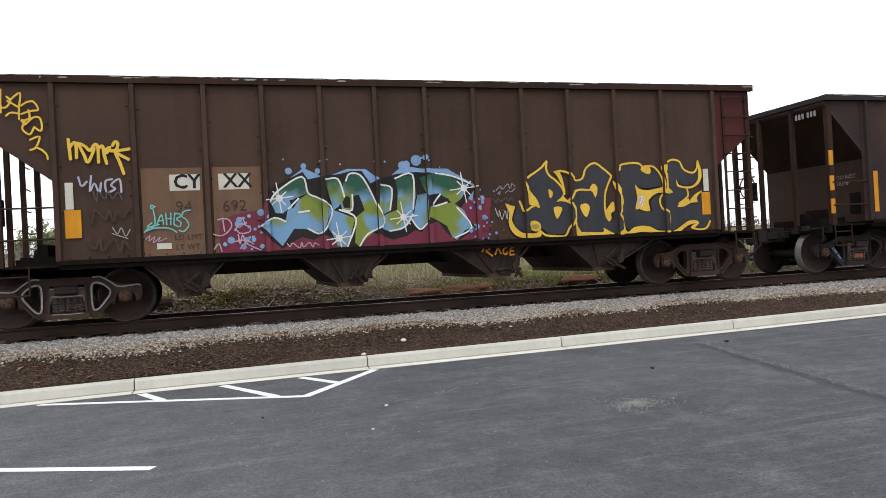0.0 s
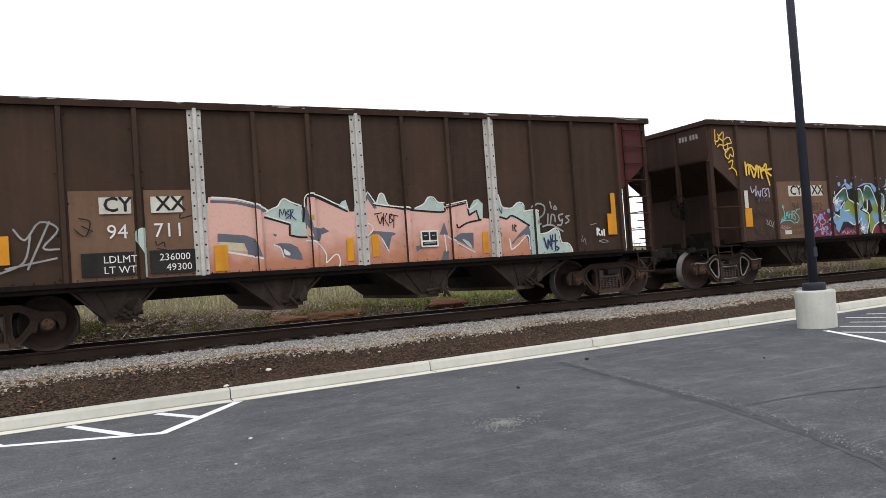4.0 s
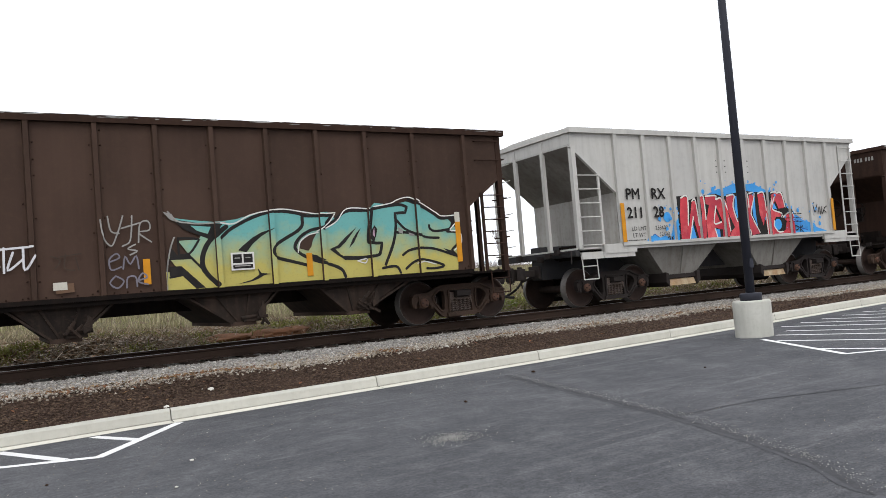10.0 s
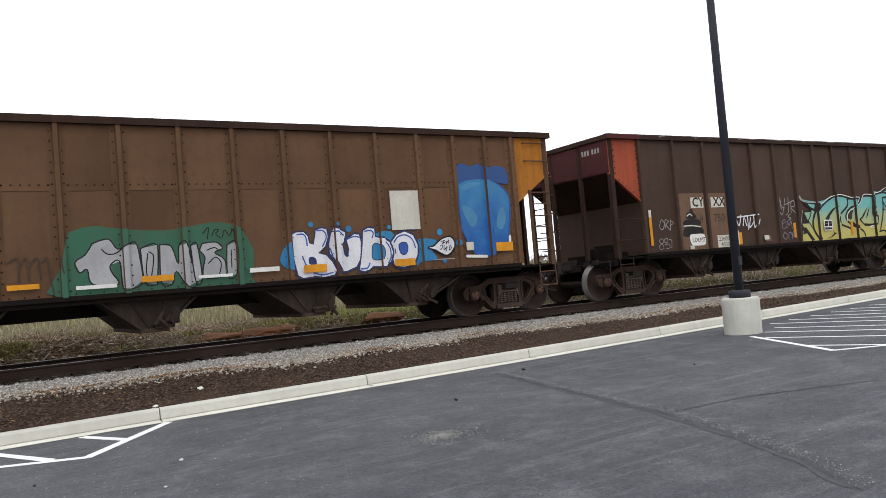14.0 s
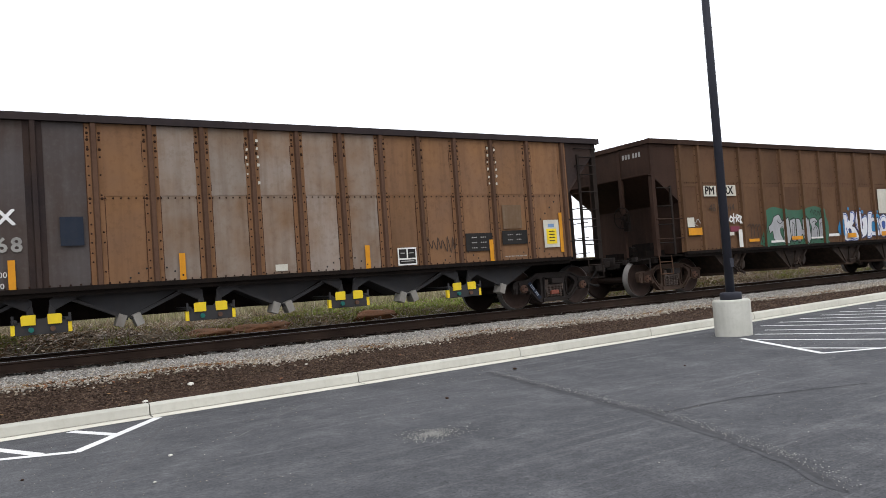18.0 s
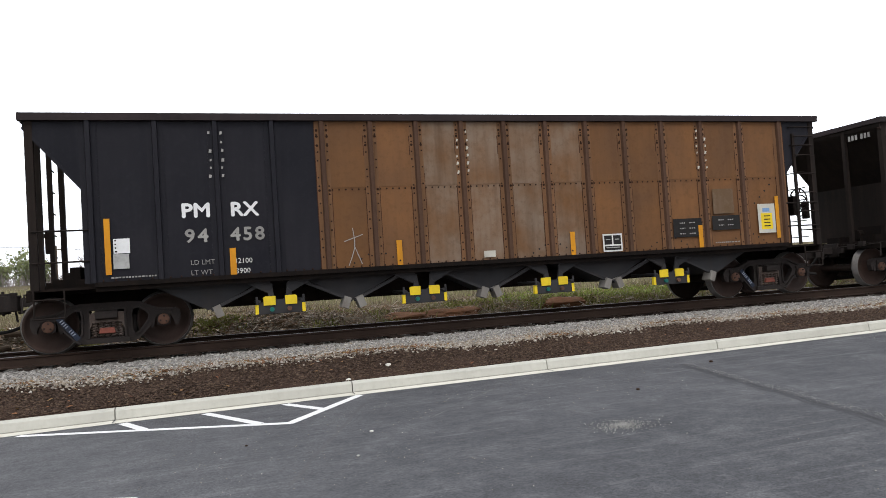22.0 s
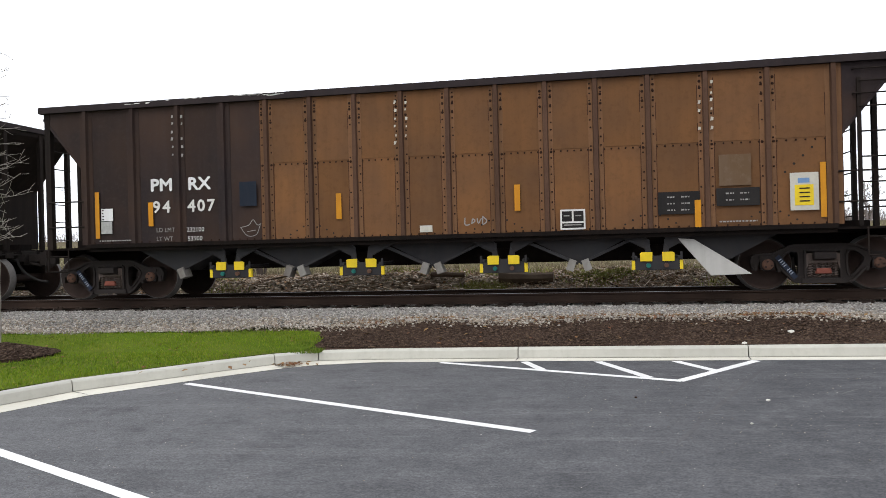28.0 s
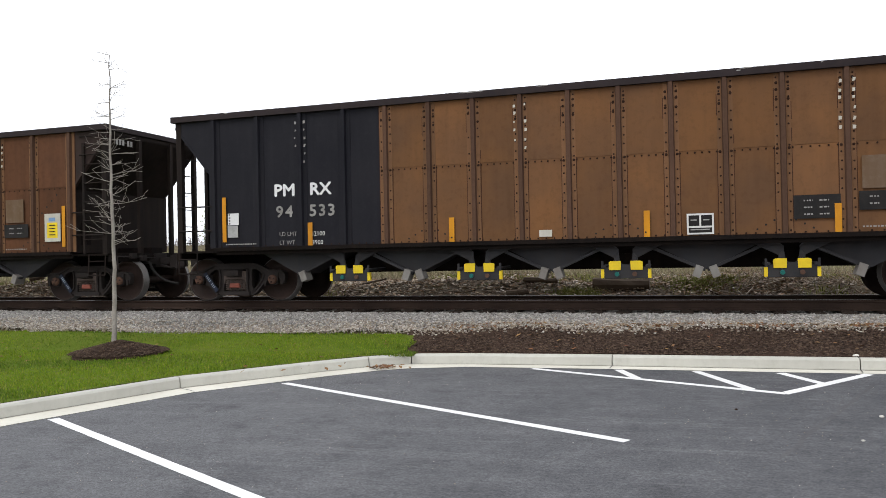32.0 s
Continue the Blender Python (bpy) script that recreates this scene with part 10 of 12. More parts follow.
def spray_five(c):
    letters_green(c)
    letters_white(c)
    stroke(c, WHITE, 0.06, [(4.77, 1.25), (5.26, 1.22)], [(5.91, 1.62), (5.9, 1.49)])
    plate(c, PLATE, 3.06, 3.80, 1.86, 2.64, "blank_panel")
    plate(c, AMBER, 1.16, 1.61, 1.14, 1.28, "reflector", 0.034)
    plate(c, AMBER, 3.05, 3.50, 1.14, 1.28, "reflector", 0.034)
    plate(c, AMBER, 5.50, 5.94, 1.31, 1.50, "reflector", 0.034)
    plate(c, PLATE, 4.75, 4.93, 1.37, 1.54, "reflector", 0.028)
    plate(c, DULLWHITE, 3.93, 4.43, 1.21, 1.23, "reflector", 0.028)
    plate(c, AMBER, -3.59, -3.15, 1.18, 1.26, "patch", 0.03)
    plate(c, AMBER, -1.66, -1.15, 1.17, 1.27, "patch", 0.03)
    plate(c, AMBER, -6, -5.48, 1.43, 1.62, "patch", 0.03)
    plate(c, PLATE, -6.02, -5.76, 1.64, 1.89, "patch", 0.03)
    plate(c, PLATE, -4.39, -4.21, 1.38, 1.47, "patch", 0.03)
    plate(c, WINE, -4.35, -3.97, 1.48, 1.62, "patch", 0.03)
    plate(c, WHITE, -4.02, -3.87, 1.05, 1.53, "patch", 0.03)
    plate(c, WHITE, -0.74, -0.16, 1.17, 1.22, "patch", 0.03)
    plate(c, WHITE, 0.15, 0.69, 1.21, 1.29, "patch", 0.03)
    plate(c, WHITE, -2.64, -2.04, 1.12, 1.18, "patch", 0.03)
    plate(c, PLATE, -5.27, -4.77, 2.44, 2.72, "mark_plate")
    words(c, "PM", -5.23, 2.49, 0.22, INK, 0.012)
    plate(c, PLATE, -4.52, -3.97, 2.45, 2.74, "mark_plate")
    words(c, "RX", -4.48, 2.50, 0.22, INK, 0.012)
    words(c, "48", -5.12, 2.04, 0.20, FAINT_INK)
    words(c, "444", -4.49, 2.05, 0.20, FAINT_INK)
    stroke(c, WHITE, 0.04, [(-4.45, 1.99), (-4.44, 1.78), (-4.35, 1.78)], [(-4.27, 1.9), (-4.32, 1.81), (-4.26, 1.75), (-4.18, 1.82), (-4.27, 1.9)], [(-4.14, 1.96), (-4.16, 1.71)], [(-4.15, 1.85), (-4.04, 1.87)], [(-4.04, 1.93), (-4.05, 1.75)], [(-3.99, 1.93), (-3.92, 1.89), (-4, 1.82), (-3.94, 1.75)], [(-3.89, 1.91), (-3.88, 1.71)], [(-3.89, 1.9), (-3.82, 1.86), (-3.89, 1.81), (-3.82, 1.71)], name="spray_tag")
    stroke(c, DULLWHITE, 0.02, [(-5.78, 1.85), (-5.7, 1.74), (-5.6, 1.85), (-5.51, 1.74)], [(-5.8, 1.75), (-5.61, 1.66)], name="spray_tag")


def spatter(c, mat, x0, x1, z0, z1, n, r0=0.012, r1=0.045):
    """Specks of paint thrown round the letters."""
    polys = []
    for _ in range(n):
        x, z, r = random.uniform(x0, x1), random.uniform(z0, z1), r0 + (r1 - r0) * random.random() ** 2.5
        polys.append([(x + r * math.cos(0.785 * k), z + r * math.sin(0.785 * k)) for k in range(8)])
    lay(c, "spray_specks", [(polys, mat)], stuffed=True)


def scrawl(c, mat, w, x, z, width, height, n, seed):
    """A quick unreadable tag of looped strokes."""
    rnd, line = random.Random(seed), []
    for k in range(n):
        line.append((x + width * (k + rnd.uniform(-0.5, 0.5)) / n, z + height * (0.1 + 0.3 * rnd.random() if k % 2 else 0.7 + 0.3 * rnd.random())))
    stroke(c, mat, w, line, name="spray_tag")


spray_one(TRAIN[1])
spray_two(TRAIN[2])
spray_three(TRAIN[3])
spray_four(TRAIN[4])
spray_five(TRAIN[5])
c = TRAIN[1]
spatter(c, SKY1, -3.62, -2.8, 1.06, 1.9, 16, 0.02, 0.05)
spatter(c, WINE, -3.7, -2.95, 1.5, 1.85, 10)
spatter(c, SKY1, -2.6, 0.6, 2.35, 2.6, 9)
spatter(c, SKY1, 0.75, 1.3, 1.05, 2.0, 18, 0.02, 0.05)
spatter(c, WINE, 1.1, 1.5, 1.05, 1.9, 14)
scrawl(c, FAINT_INK, 0.03, -5.7, 1.55, 0.72, 0.34, 9, 4)
scrawl(c, FAINT_INK, 0.035, -5.72, 1.08, 0.74, 0.30, 8, 5)
scrawl(c, GREYLINE, 0.02, -5.6, 1.92, 0.5, 0.22, 8, 6)
scrawl(c, PINKTAG, 0.018, -2.55, 1.04, 0.6, 0.12, 10, 9)
scrawl(c, GREYLINE, 0.016, 1.25, 1.7, 0.5, 0.12, 8, 12)
scrawl(c, MINT, 0.012, 1.3, 1.35, 0.35, 0.3, 8, 13)
scrawl(TRAIN[6], FAINT_INK, 0.02, 3.12, 1.25, 0.75, 0.42, 13, 14)
spatter(TRAIN[3], CYAN3, -2.9, -2.2, 1.5, 2.3, 26)
spatter(TRAIN[3], CYAN3, -1.4, 1.9, 2.4, 2.85, 34)
spatter(TRAIN[3], CYAN3, 2.0, 3.6, 1.5, 2.2, 34)
for k, digits in ((6, "368"), (7, "458"), (8, "554"), (9, "407"), (10, "533"), (11, "")):
    mid = ((-5.53, -5.43, 1.40, 1.86), (-1.72, -1.62, 1.42, 1.89), (1.57, 1.67, 1.46, 1.92))
    low = ((-4.74, -4.64, 1.08, 1.53), (-1.83, -1.73, 1.08, 1.53), (1.66, 1.76, 1.08, 1.53))
    usual = ((-4.36, -4.26, 1.08, 1.53), (-1.83, -1.73, 1.08, 1.53), (1.66, 1.76, 1.08, 1.53))
    marks_b(TRAIN[k], digits, k != 9, small=mid if k == 9 else low if k in (7, 10) else usual)
for k in (6, 9):
    plate(TRAIN[k], BLUEPATCH, -3.62, -3.28, 1.72, 2.18, "painted_square")
stroke(TRAIN[7], DULLWHITE, 0.014, [(-2.62, 1.78), (-2.60, 1.45), (-2.72, 1.12)], [(-2.60, 1.45), (-2.48, 1.14)], [(-2.78, 1.55), (-2.45, 1.66)], name="scratched_lines")
stroke(TRAIN[9], DULLWHITE, 0.02, [(0.68, 1.36), (0.68, 1.24), (0.76, 1.24)], [(0.80, 1.26), (0.86, 1.30), (0.82, 1.34), (0.80, 1.26)], [(0.90, 1.34), (0.92, 1.26), (0.97, 1.34)], [(1.0, 1.38), (1.0, 1.24), (1.07, 1.30), (1.0, 1.38)], name="chalk_tag")
stroke(TRAIN[9], DULLWHITE, 0.013, [(-3.62, 1.32), (-3.45, 1.36), (-3.36, 1.46), (-3.28, 1.36), (-3.20, 1.38)], [(-3.60, 1.30), (-3.48, 1.16), (-3.30, 1.18), (-3.22, 1.36)], [(-3.48, 1.24), (-3.32, 1.26)], name="scratched_lines")


def flakes(c, x0, x1, top, n, mat):
    """Torn pale paint left along the top chord."""
    verts, faces = [], []
    for _ in range(n):
        x, w, h = random.uniform(x0, x1), random.uniform(0.05, 0.55) * random.random() ** 0.7, random.uniform(0.008, 0.03)
        z = top - random.choice((0.0, 0.0, 0.0, 0.03)) - h
        k = len(verts)
        ring = [(x, z + 0.3 * h), (x + 0.3 * w, z), (x + 0.8 * w, z + 0.15 * h), (x + w, z + 0.7 * h), (x + 0.7 * w, z + h), (x + 0.2 * w, z + h)]
        verts += [(px, SIDE - 0.0935, pz) for px, pz in ring]
        faces.append(tuple(range(k, k + 6)))
    ob = raw("flaked_paint", verts, faces, mat)
    ob.parent = c
    tagged(ob, "flaking pale paint", kind="stuff")


flakes(TRAIN[9], -6.2, -2.6, 3.82, 26, WHITE)
flakes(TRAIN[0], -7.8, 7.8, 3.82, 90, DULLWHITE)
flakes(TRAIN[1], -7.1, 7.1, 3.99, 60, DULLWHITE)
flakes(TRAIN[2], -7.1, 7.1, 3.955, 60, DULLWHITE)
flakes(TRAIN[4], -7.1, 7.1, 3.95, 70, DULLWHITE)
flakes(TRAIN[8], -7.0, 7.0, 3.82, 14, DULLWHITE)
flakes(TRAIN[10], -7.0, 7.0, 3.82, 10, DULLWHITE)
for text, z in (("DO NOT", 2.04), ("HUMP", 1.90)):
    words(TRAIN[0], text, 0, 0, 0.10, DULLWHITE, m=pose(-6.862, -0.72, z, 90, 0, -90))
plate(TRAIN[0], AMBER, -6.72, -6.60, 1.25, 2.15, "reflector")
for z in (1.25, 1.75, 2.3):
    bm = bmesh.new()
    box(bm, -7.89, -7.79, SIDE - 0.017, SIDE + 0.01, z, z + 0.32)
    part("corner_reflector", bm, AMBER, TRAIN[0])


# ---- loose ground cover: stones, chips, grass, leaves ----
RNG = np.random.default_rng(11)


def land(x, y):
    """The ground's height for arrays of places."""
    zt = GRADE * np.clip(x, -80, 120)
    z = 0.13 + LOT * np.clip(x, -60, 70)
    zs = [(10.85, z)] + [(b, h + (zt if k < 7 else 0)) for k, (b, h) in enumerate(PROFILE)]
    out = np.array(z, float)
    for (ya, za), (yb, zb) in zip(zs, zs[1:]):
        f = (y - ya) / (yb - ya)
        out = np.where((y > ya) & (y <= yb), za + (zb - za) * f, out)
    return out + bank(x, y)


def mesh_arrays(name, verts, tris, material):
    me = bpy.data.meshes.new(name)
    me.vertices.add(len(verts))
    me.vertices.foreach_set("co", np.ascontiguousarray(verts, np.float32).ravel())
    me.loops.add(tris.size)
    me.loops.foreach_set("vertex_index", np.ascontiguousarray(tris, np.int32).ravel())
    me.polygons.add(len(tris))
    me.polygons.foreach_set("loop_start", np.arange(0, tris.size, 3, dtype=np.int32))
    me.update(calc_edges=True)
    me.materials.append(material)
    return me


def stuff(name, verts, tris, material, label, category):
    ob = new(name, mesh_arrays(name, verts, tris, material))
    return tagged(ob, label, category, kind="stuff")


OCTA = np.array([(1, 0, 0), (-1, 0, 0), (0, 1, 0), (0, -1, 0), (0, 0, 1), (0, 0, -1)], float)
OCTA_F = np.array([(0, 2, 4), (2, 1, 4), (1, 3, 4), (3, 0, 4), (2, 0, 5), (1, 2, 5), (3, 1, 5), (0, 3, 5)])


def lumps(x, y, z, size, flat=1.0, rough=0.4):
    """Angular lumps, each turned and knocked out of shape by chance: vertices and triangles."""
    n = len(x)
    v = OCTA[None] * (1 + RNG.uniform(-rough, rough, (n, 6, 1))) * np.asarray(size)[:, None, None] * RNG.uniform(0.65, 1.25, (n, 1, 3))
    v += RNG.normal(0, 0.16, (n, 6, 3)) * np.asarray(size)[:, None, None]
    q = RNG.normal(0, 1, (n, 4))
    q /= np.linalg.norm(q, axis=1, keepdims=True)
    w, a, b, c = q.T
    R = np.stack([np.stack([1 - 2 * (b * b + c * c), 2 * (a * b - c * w), 2 * (a * c + b * w)], -1),
                  np.stack([2 * (a * b + c * w), 1 - 2 * (a * a + c * c), 2 * (b * c - a * w)], -1),
                  np.stack([2 * (a * c - b * w), 2 * (b * c + a * w), 1 - 2 * (a * a + b * b)], -1)], 1)
    v = np.einsum("nij,nkj->nki", R, v)
    v[:, :, 2] *= flat
    v += np.stack([x, y, z], -1)[:, None]
    f = OCTA_F[None] + 6 * np.arange(n)[:, None, None]
    return v.reshape(-1, 3), f.reshape(-1, 3)


def blades(x, y, z, height, width, lean=0.35):
    """Grass: one narrow bent blade of two faces for each root."""
    n = len(x)
    a, b = RNG.uniform(0, 2 * np.pi, n), RNG.uniform(0, 2 * np.pi, n)
    h = np.asarray(height) * RNG.uniform(0.55, 1.15, n)
    k = RNG.uniform(0.05, lean, n) * h
    side = np.stack([np.cos(a), np.sin(a), 0 * a], -1) * (np.asarray(width) / 2)[:, None]
    root = np.stack([x, y, z - 0.02], -1)
    mid = root + np.stack([np.cos(b) * k * 0.35, np.sin(b) * k * 0.35, h * 0.6], -1)
    tip = root + np.stack([np.cos(b) * k, np.sin(b) * k, h], -1)
    v = np.stack([root - side, root + side, mid + side * 0.7, mid - side * 0.7, tip], 1)
    f = np.array([(0, 1, 2), (0, 2, 3), (3, 2, 4)])[None] + 5 * np.arange(n)[:, None, None]
    return v.reshape(-1, 3), f.reshape(-1, 3)


def edge_y(x):
    return 12.25 + 0.12 * np.sin(x * 0.9) + 0.08 * np.sin(x * 2.3 + 1) - 0.46 * np.clip((-x - 2.6) / 2.2, 0, 1)


def clear_of_lawn(x, y):
    return x > GRASS_END + 0.5 * (11.9 - y)


# ballast stones: shoulder, between the rails, far shoulder
n = 72000
x = np.concatenate([RNG.uniform(-16, 26, n), RNG.uniform(26, 60, n // 4), RNG.uniform(-26, -12, n // 12)])
u = RNG.uniform(0, 1, len(x))
e = edge_y(x) + 0.02
y = e + (13.98 - e) * u ** 0.9
size = RNG.uniform(0.014, 0.034, len(x)) * np.where(x > 26, 1.6, 1.0)
size *= 0.75 + 0.35 * np.clip((y - 12.6) / 1.2, 0, 1)
stuff("ballast_stones", *lumps(x, y, land(x, y) + 0.022, size, 0.8), STONES, "angular grey crushed ballast stones beside the rail", "ballast stones")
n = 14000
x = RNG.uniform(-24, 50, n)
y = np.where(RNG.uniform(0, 1, n) < 0.5, RNG.uniform(14.42, 15.68, n), RNG.uniform(15.9, 17.5, n))
stuff("ballast_stones", *lumps(x, y, land(x, y) + 0.025, RNG.uniform(0.025, 0.05, n), 0.8), STONES, "angular grey crushed stones between and behind the rails", "ballast stones")
# a band of tan gravel where the mulch meets the ballast
n = 30000
x = RNG.uniform(-15, 32, n)
y = edge_y(x) + np.where(RNG.uniform(0, 1, n) < 0.45, RNG.normal(0.05, 0.15, n), np.abs(RNG.normal(0.1, 0.42, n)))
keep = (y < 14.0) & ((x < GRASS_END) & (y > 11.72) | clear_of_lawn(x, y))
x, y = x[keep], y[keep]
stuff("gravel", *lumps(x, y, land(x, y) + 0.03, RNG.uniform(0.010, 0.030, len(x)), 0.8), PEBBLES, "tan and pale gravel along the mulch edge", "gravel")
# bark mulch chips
n = 46000
x = np.concatenate([RNG.uniform(-4.6, 14, n), RNG.uniform(14, 34, n // 3)])
back = np.interp(x, [p[0] for p in CURB_BACK if p[0] > -3.9], [p[1] for p in CURB_BACK if p[0] > -3.9]) + 0.06
y = back + (edge_y(x) + 0.05 - back) * RNG.uniform(0, 1, len(x))
keep = clear_of_lawn(x, y)
x, y = x[keep], y[keep]
v, f = lumps(x, y, land(x, y) + 0.02, RNG.uniform(0.010, 0.030, len(x)) * np.where(x > 14, 1.5, 1), 0.45)
stuff("mulch_chips", v, f, CHIPS, "loose dark brown bark mulch chips", "mulch chips")

# lawn grass
n = 150000
x = GRASS_END + 0.6 - 14 * RNG.uniform(0, 1, n) ** 1.35
y = RNG.uniform(4.5, 11.74, n)
ex = np.interp(y, [p[1] for p in CURB_BACK if p[0] < -3.9], [p[0] for p in CURB_BACK if p[0] < -3.9])
keep = (x < np.where(y < 10.5, ex - 0.03, GRASS_END + 0.5 * (11.9 - y) + 0.1 * np.sin(y * 9))) & (np.hypot(x + 9.2, y - 10.4) > 0.8)
x, y = x[keep], y[keep]
deep = np.sin(x * 1.1 + np.sin(y * 1.7) * 1.5) + np.sin(y * 2.3 - x * 0.7) + RNG.normal(0, 0.7, len(x)) > 0.5
for mask, mat, what in ((~deep, BLADES, "short mown light green grass blades"), (deep, SHADY, "patches of deeper green mown grass")):
    px, py = x[mask], y[mask]
    stuff("lawn_grass", *blades(px, py, land(px, py) + 0.03, np.full(len(px), 0.055), np.full(len(px), 0.012), 0.7), mat, what, "grass")

# scrub behind the track
n = 34000
x = RNG.uniform(-26, 40, n)
y = 17.2 + 9.0 * RNG.uniform(0, 1, n) ** 1.2 + np.where(x < 0, 4.6, np.clip((4 - x) * 0.8, 0, 4.6))
tuft = np.sin(x * 1.7 + np.sin(y * 2.1) * 2) + np.sin(y * 1.3 + x * 0.6)
keep = RNG.uniform(-1.8, 2, n) < tuft + 0.7
x, y = x[keep], y[keep]
bare = ((x > 4.4) & (x < 6.8) | (x > 8.6) & (x < 10.2)) & (y < 19.2)
x, y = x[~bare], y[~bare]
tall = 0.16 + 0.14 * np.clip((y - 18) / 5, 0, 1) + 0.06 * np.sin(x * 0.8)
stuff("dry_grass", *blades(x, y, land(x, y), tall, np.full(len(x), 0.022), 1.8), DRY, "matted dry tan grass behind the track", "dry grass")
n = 60000
x = RNG.uniform(-60, 75, n)
y = 25 + 40 * RNG.uniform(0, 1, n) ** 1.6
stuff("dry_grass", *blades(x, y, land(x, y), 0.34 + 0.14 * np.sin(x * 0.31 + np.sin(y * 0.4) * 2), 0.03 + 0.0012 * (y - 20), 0.7), FIELD, "tall pale dry grass across the field", "dry grass")
n = 8000
spots = [(0.3, 18.6, 0.8), (11.4, 18.6, 1.2), (-6, 19.8, 0.7), (16, 19.5, 2.0), (7.5, 20.5, 1.5), (-12, 20.4, 0.8), (22, 19, 1.5), (3, 20.8, 1.2), (-2.5, 17.9, 0.5), (7.0, 19.5, 1.5), (13.5, 20, 1.5)]
pick = RNG.integers(0, len(spots), n)
c = np.array(spots)[pick]
x, y = c[:, 0] + RNG.normal(0, 0.6, n) * c[:, 2], c[:, 1] + RNG.normal(0, 0.35, n) * c[:, 2]
keep = y > 17.35
x, y = x[keep], y[keep]
stuff("green_weeds", *blades(x, y, land(x, y), np.full(len(x), 0.19), np.full(len(x), 0.03), 1.5), GREENS, "patches of fresh green weeds among dry grass", "weeds")

n = 9000
x = RNG.choice([9.5, 11.5, 13.2, 16.5, 19.0], n, p=[0.2, 0.28, 0.22, 0.15, 0.15]) + RNG.normal(0, 0.8, n)
y = 19.0 + np.abs(RNG.normal(0, 1.9, n))
stuff("green_weeds", *blades(x, y, land(x, y), np.full(n, 0.24), np.full(n, 0.034), 1.2), FRESH, "bright green weeds in a strip behind the track", "weeds")

# fallen leaves along the mulch and in the curb's corner
n = 70
x = np.concatenate([RNG.uniform(-4.2, 2.2, n), RNG.uniform(2, 14, n // 3), RNG.normal(-4.25, 0.14, 70), RNG.uniform(-13, -4.5, 80)])
y = np.concatenate([RNG.uniform(11.0, 12.5, n), RNG.uniform(10.9, 12.4, n // 3), RNG.normal(10.25, 0.10, 70), RNG.uniform(8.5, 12.1, 80)])
z = land(x, y) + 0.045
z[n + n // 3:n + n // 3 + 70] = lot_z(-4.25) + 0.03
k = len(x)
a = RNG.uniform(0, 2 * np.pi, k)
r = RNG.uniform(0.025, 0.05, k)
tip = np.stack([np.cos(a), np.sin(a), RNG.uniform(-0.2, 0.5, k)], -1) * r[:, None]
side = np.stack([-np.sin(a), np.cos(a), RNG.uniform(-0.1, 0.5, k)], -1) * (r * 0.6)[:, None]
c = np.stack([x, y, z], -1)
v = np.stack([c - tip, c + side, c + tip, c - side + (0, 0, 0.012)], 1).reshape(-1, 3)
f = (np.array([(0, 1, 2), (0, 2, 3)])[None] + 4 * np.arange(k)[:, None, None]).reshape(-1, 3)
stuff("fallen_leaves", v, f, LEAVES, "curled orange-brown fallen leaves", "leaves")


# drifts of leaves and litter along the mulch edge and behind the track
def drift(name, x, y, lift, size, material, label):
    k = len(x)
    a = RNG.uniform(0, 2 * np.pi, k)
    r = RNG.uniform(0.6, 1.3, k) * size
    tip = np.stack([np.cos(a), np.sin(a), RNG.uniform(-0.3, 0.6, k)], -1) * r[:, None]
    side = np.stack([-np.sin(a), np.cos(a), RNG.uniform(-0.2, 0.6, k)], -1) * (r * 0.6)[:, None]
    c = np.stack([x, y, land(x, y) + lift], -1)
    v = np.stack([c - tip, c + side, c + tip, c - side + (0, 0, 0.012)], 1).reshape(-1, 3)
    f = (np.array([(0, 1, 2), (0, 2, 3)])[None] + 4 * np.arange(k)[:, None, None]).reshape(-1, 3)
    stuff(name, v, f, material, label, "leaves")


n = 1500
mid = RNG.uniform(-4, 20, 26)
x = mid[RNG.integers(0, len(mid), n)] + RNG.normal(0, 0.30, n)
y = edge_y(x) + RNG.normal(0.10, 0.10, n)
drift("fallen_leaves", x, y, 0.045, 0.030, LEAVES, "drifts of rust-brown leaves where mulch meets gravel")
n = 9000
x = RNG.uniform(-24, 42, n)
y = 17.15 + np.abs(RNG.normal(0, 1.5, n))
keep = np.sin(x * 0.9 + 1.3 * np.sin(y * 1.7)) + np.sin(y * 2.3 - x * 0.37) + RNG.normal(0, 0.6, n) > 0.1
drift("leaf_litter", x[keep], y[keep], RNG.uniform(0.02, 0.13, int(keep.sum())), 0.045, LITTER, "mixed tan, rust and grey leaf litter behind the track")
n = 11000
x, y = RNG.uniform(-24, 2.5, n), 17.2 + np.abs(RNG.normal(0, 1.3, n))
drift("leaf_litter", x, y, RNG.uniform(0.03, 0.14, n), 0.05, LITTER, "thick rust-brown and grey leaf litter on the low bank")
n = 7000
mid = np.stack([RNG.uniform(-24, 42, 90), RNG.uniform(17.5, 21.5, 90)], -1)
pick = RNG.integers(0, 90, n)
x, y = mid[pick, 0] + RNG.normal(0, 0.28, n), np.maximum(mid[pick, 1] + RNG.normal(0, 0.2, n), 17.3)
stuff("green_weeds", *blades(x, y, land(x, y) + 0.05, np.full(n, 0.20), np.full(n, 0.028), 1.3), GREENS, "scattered tufts of fresh green weeds in the litter", "weeds")


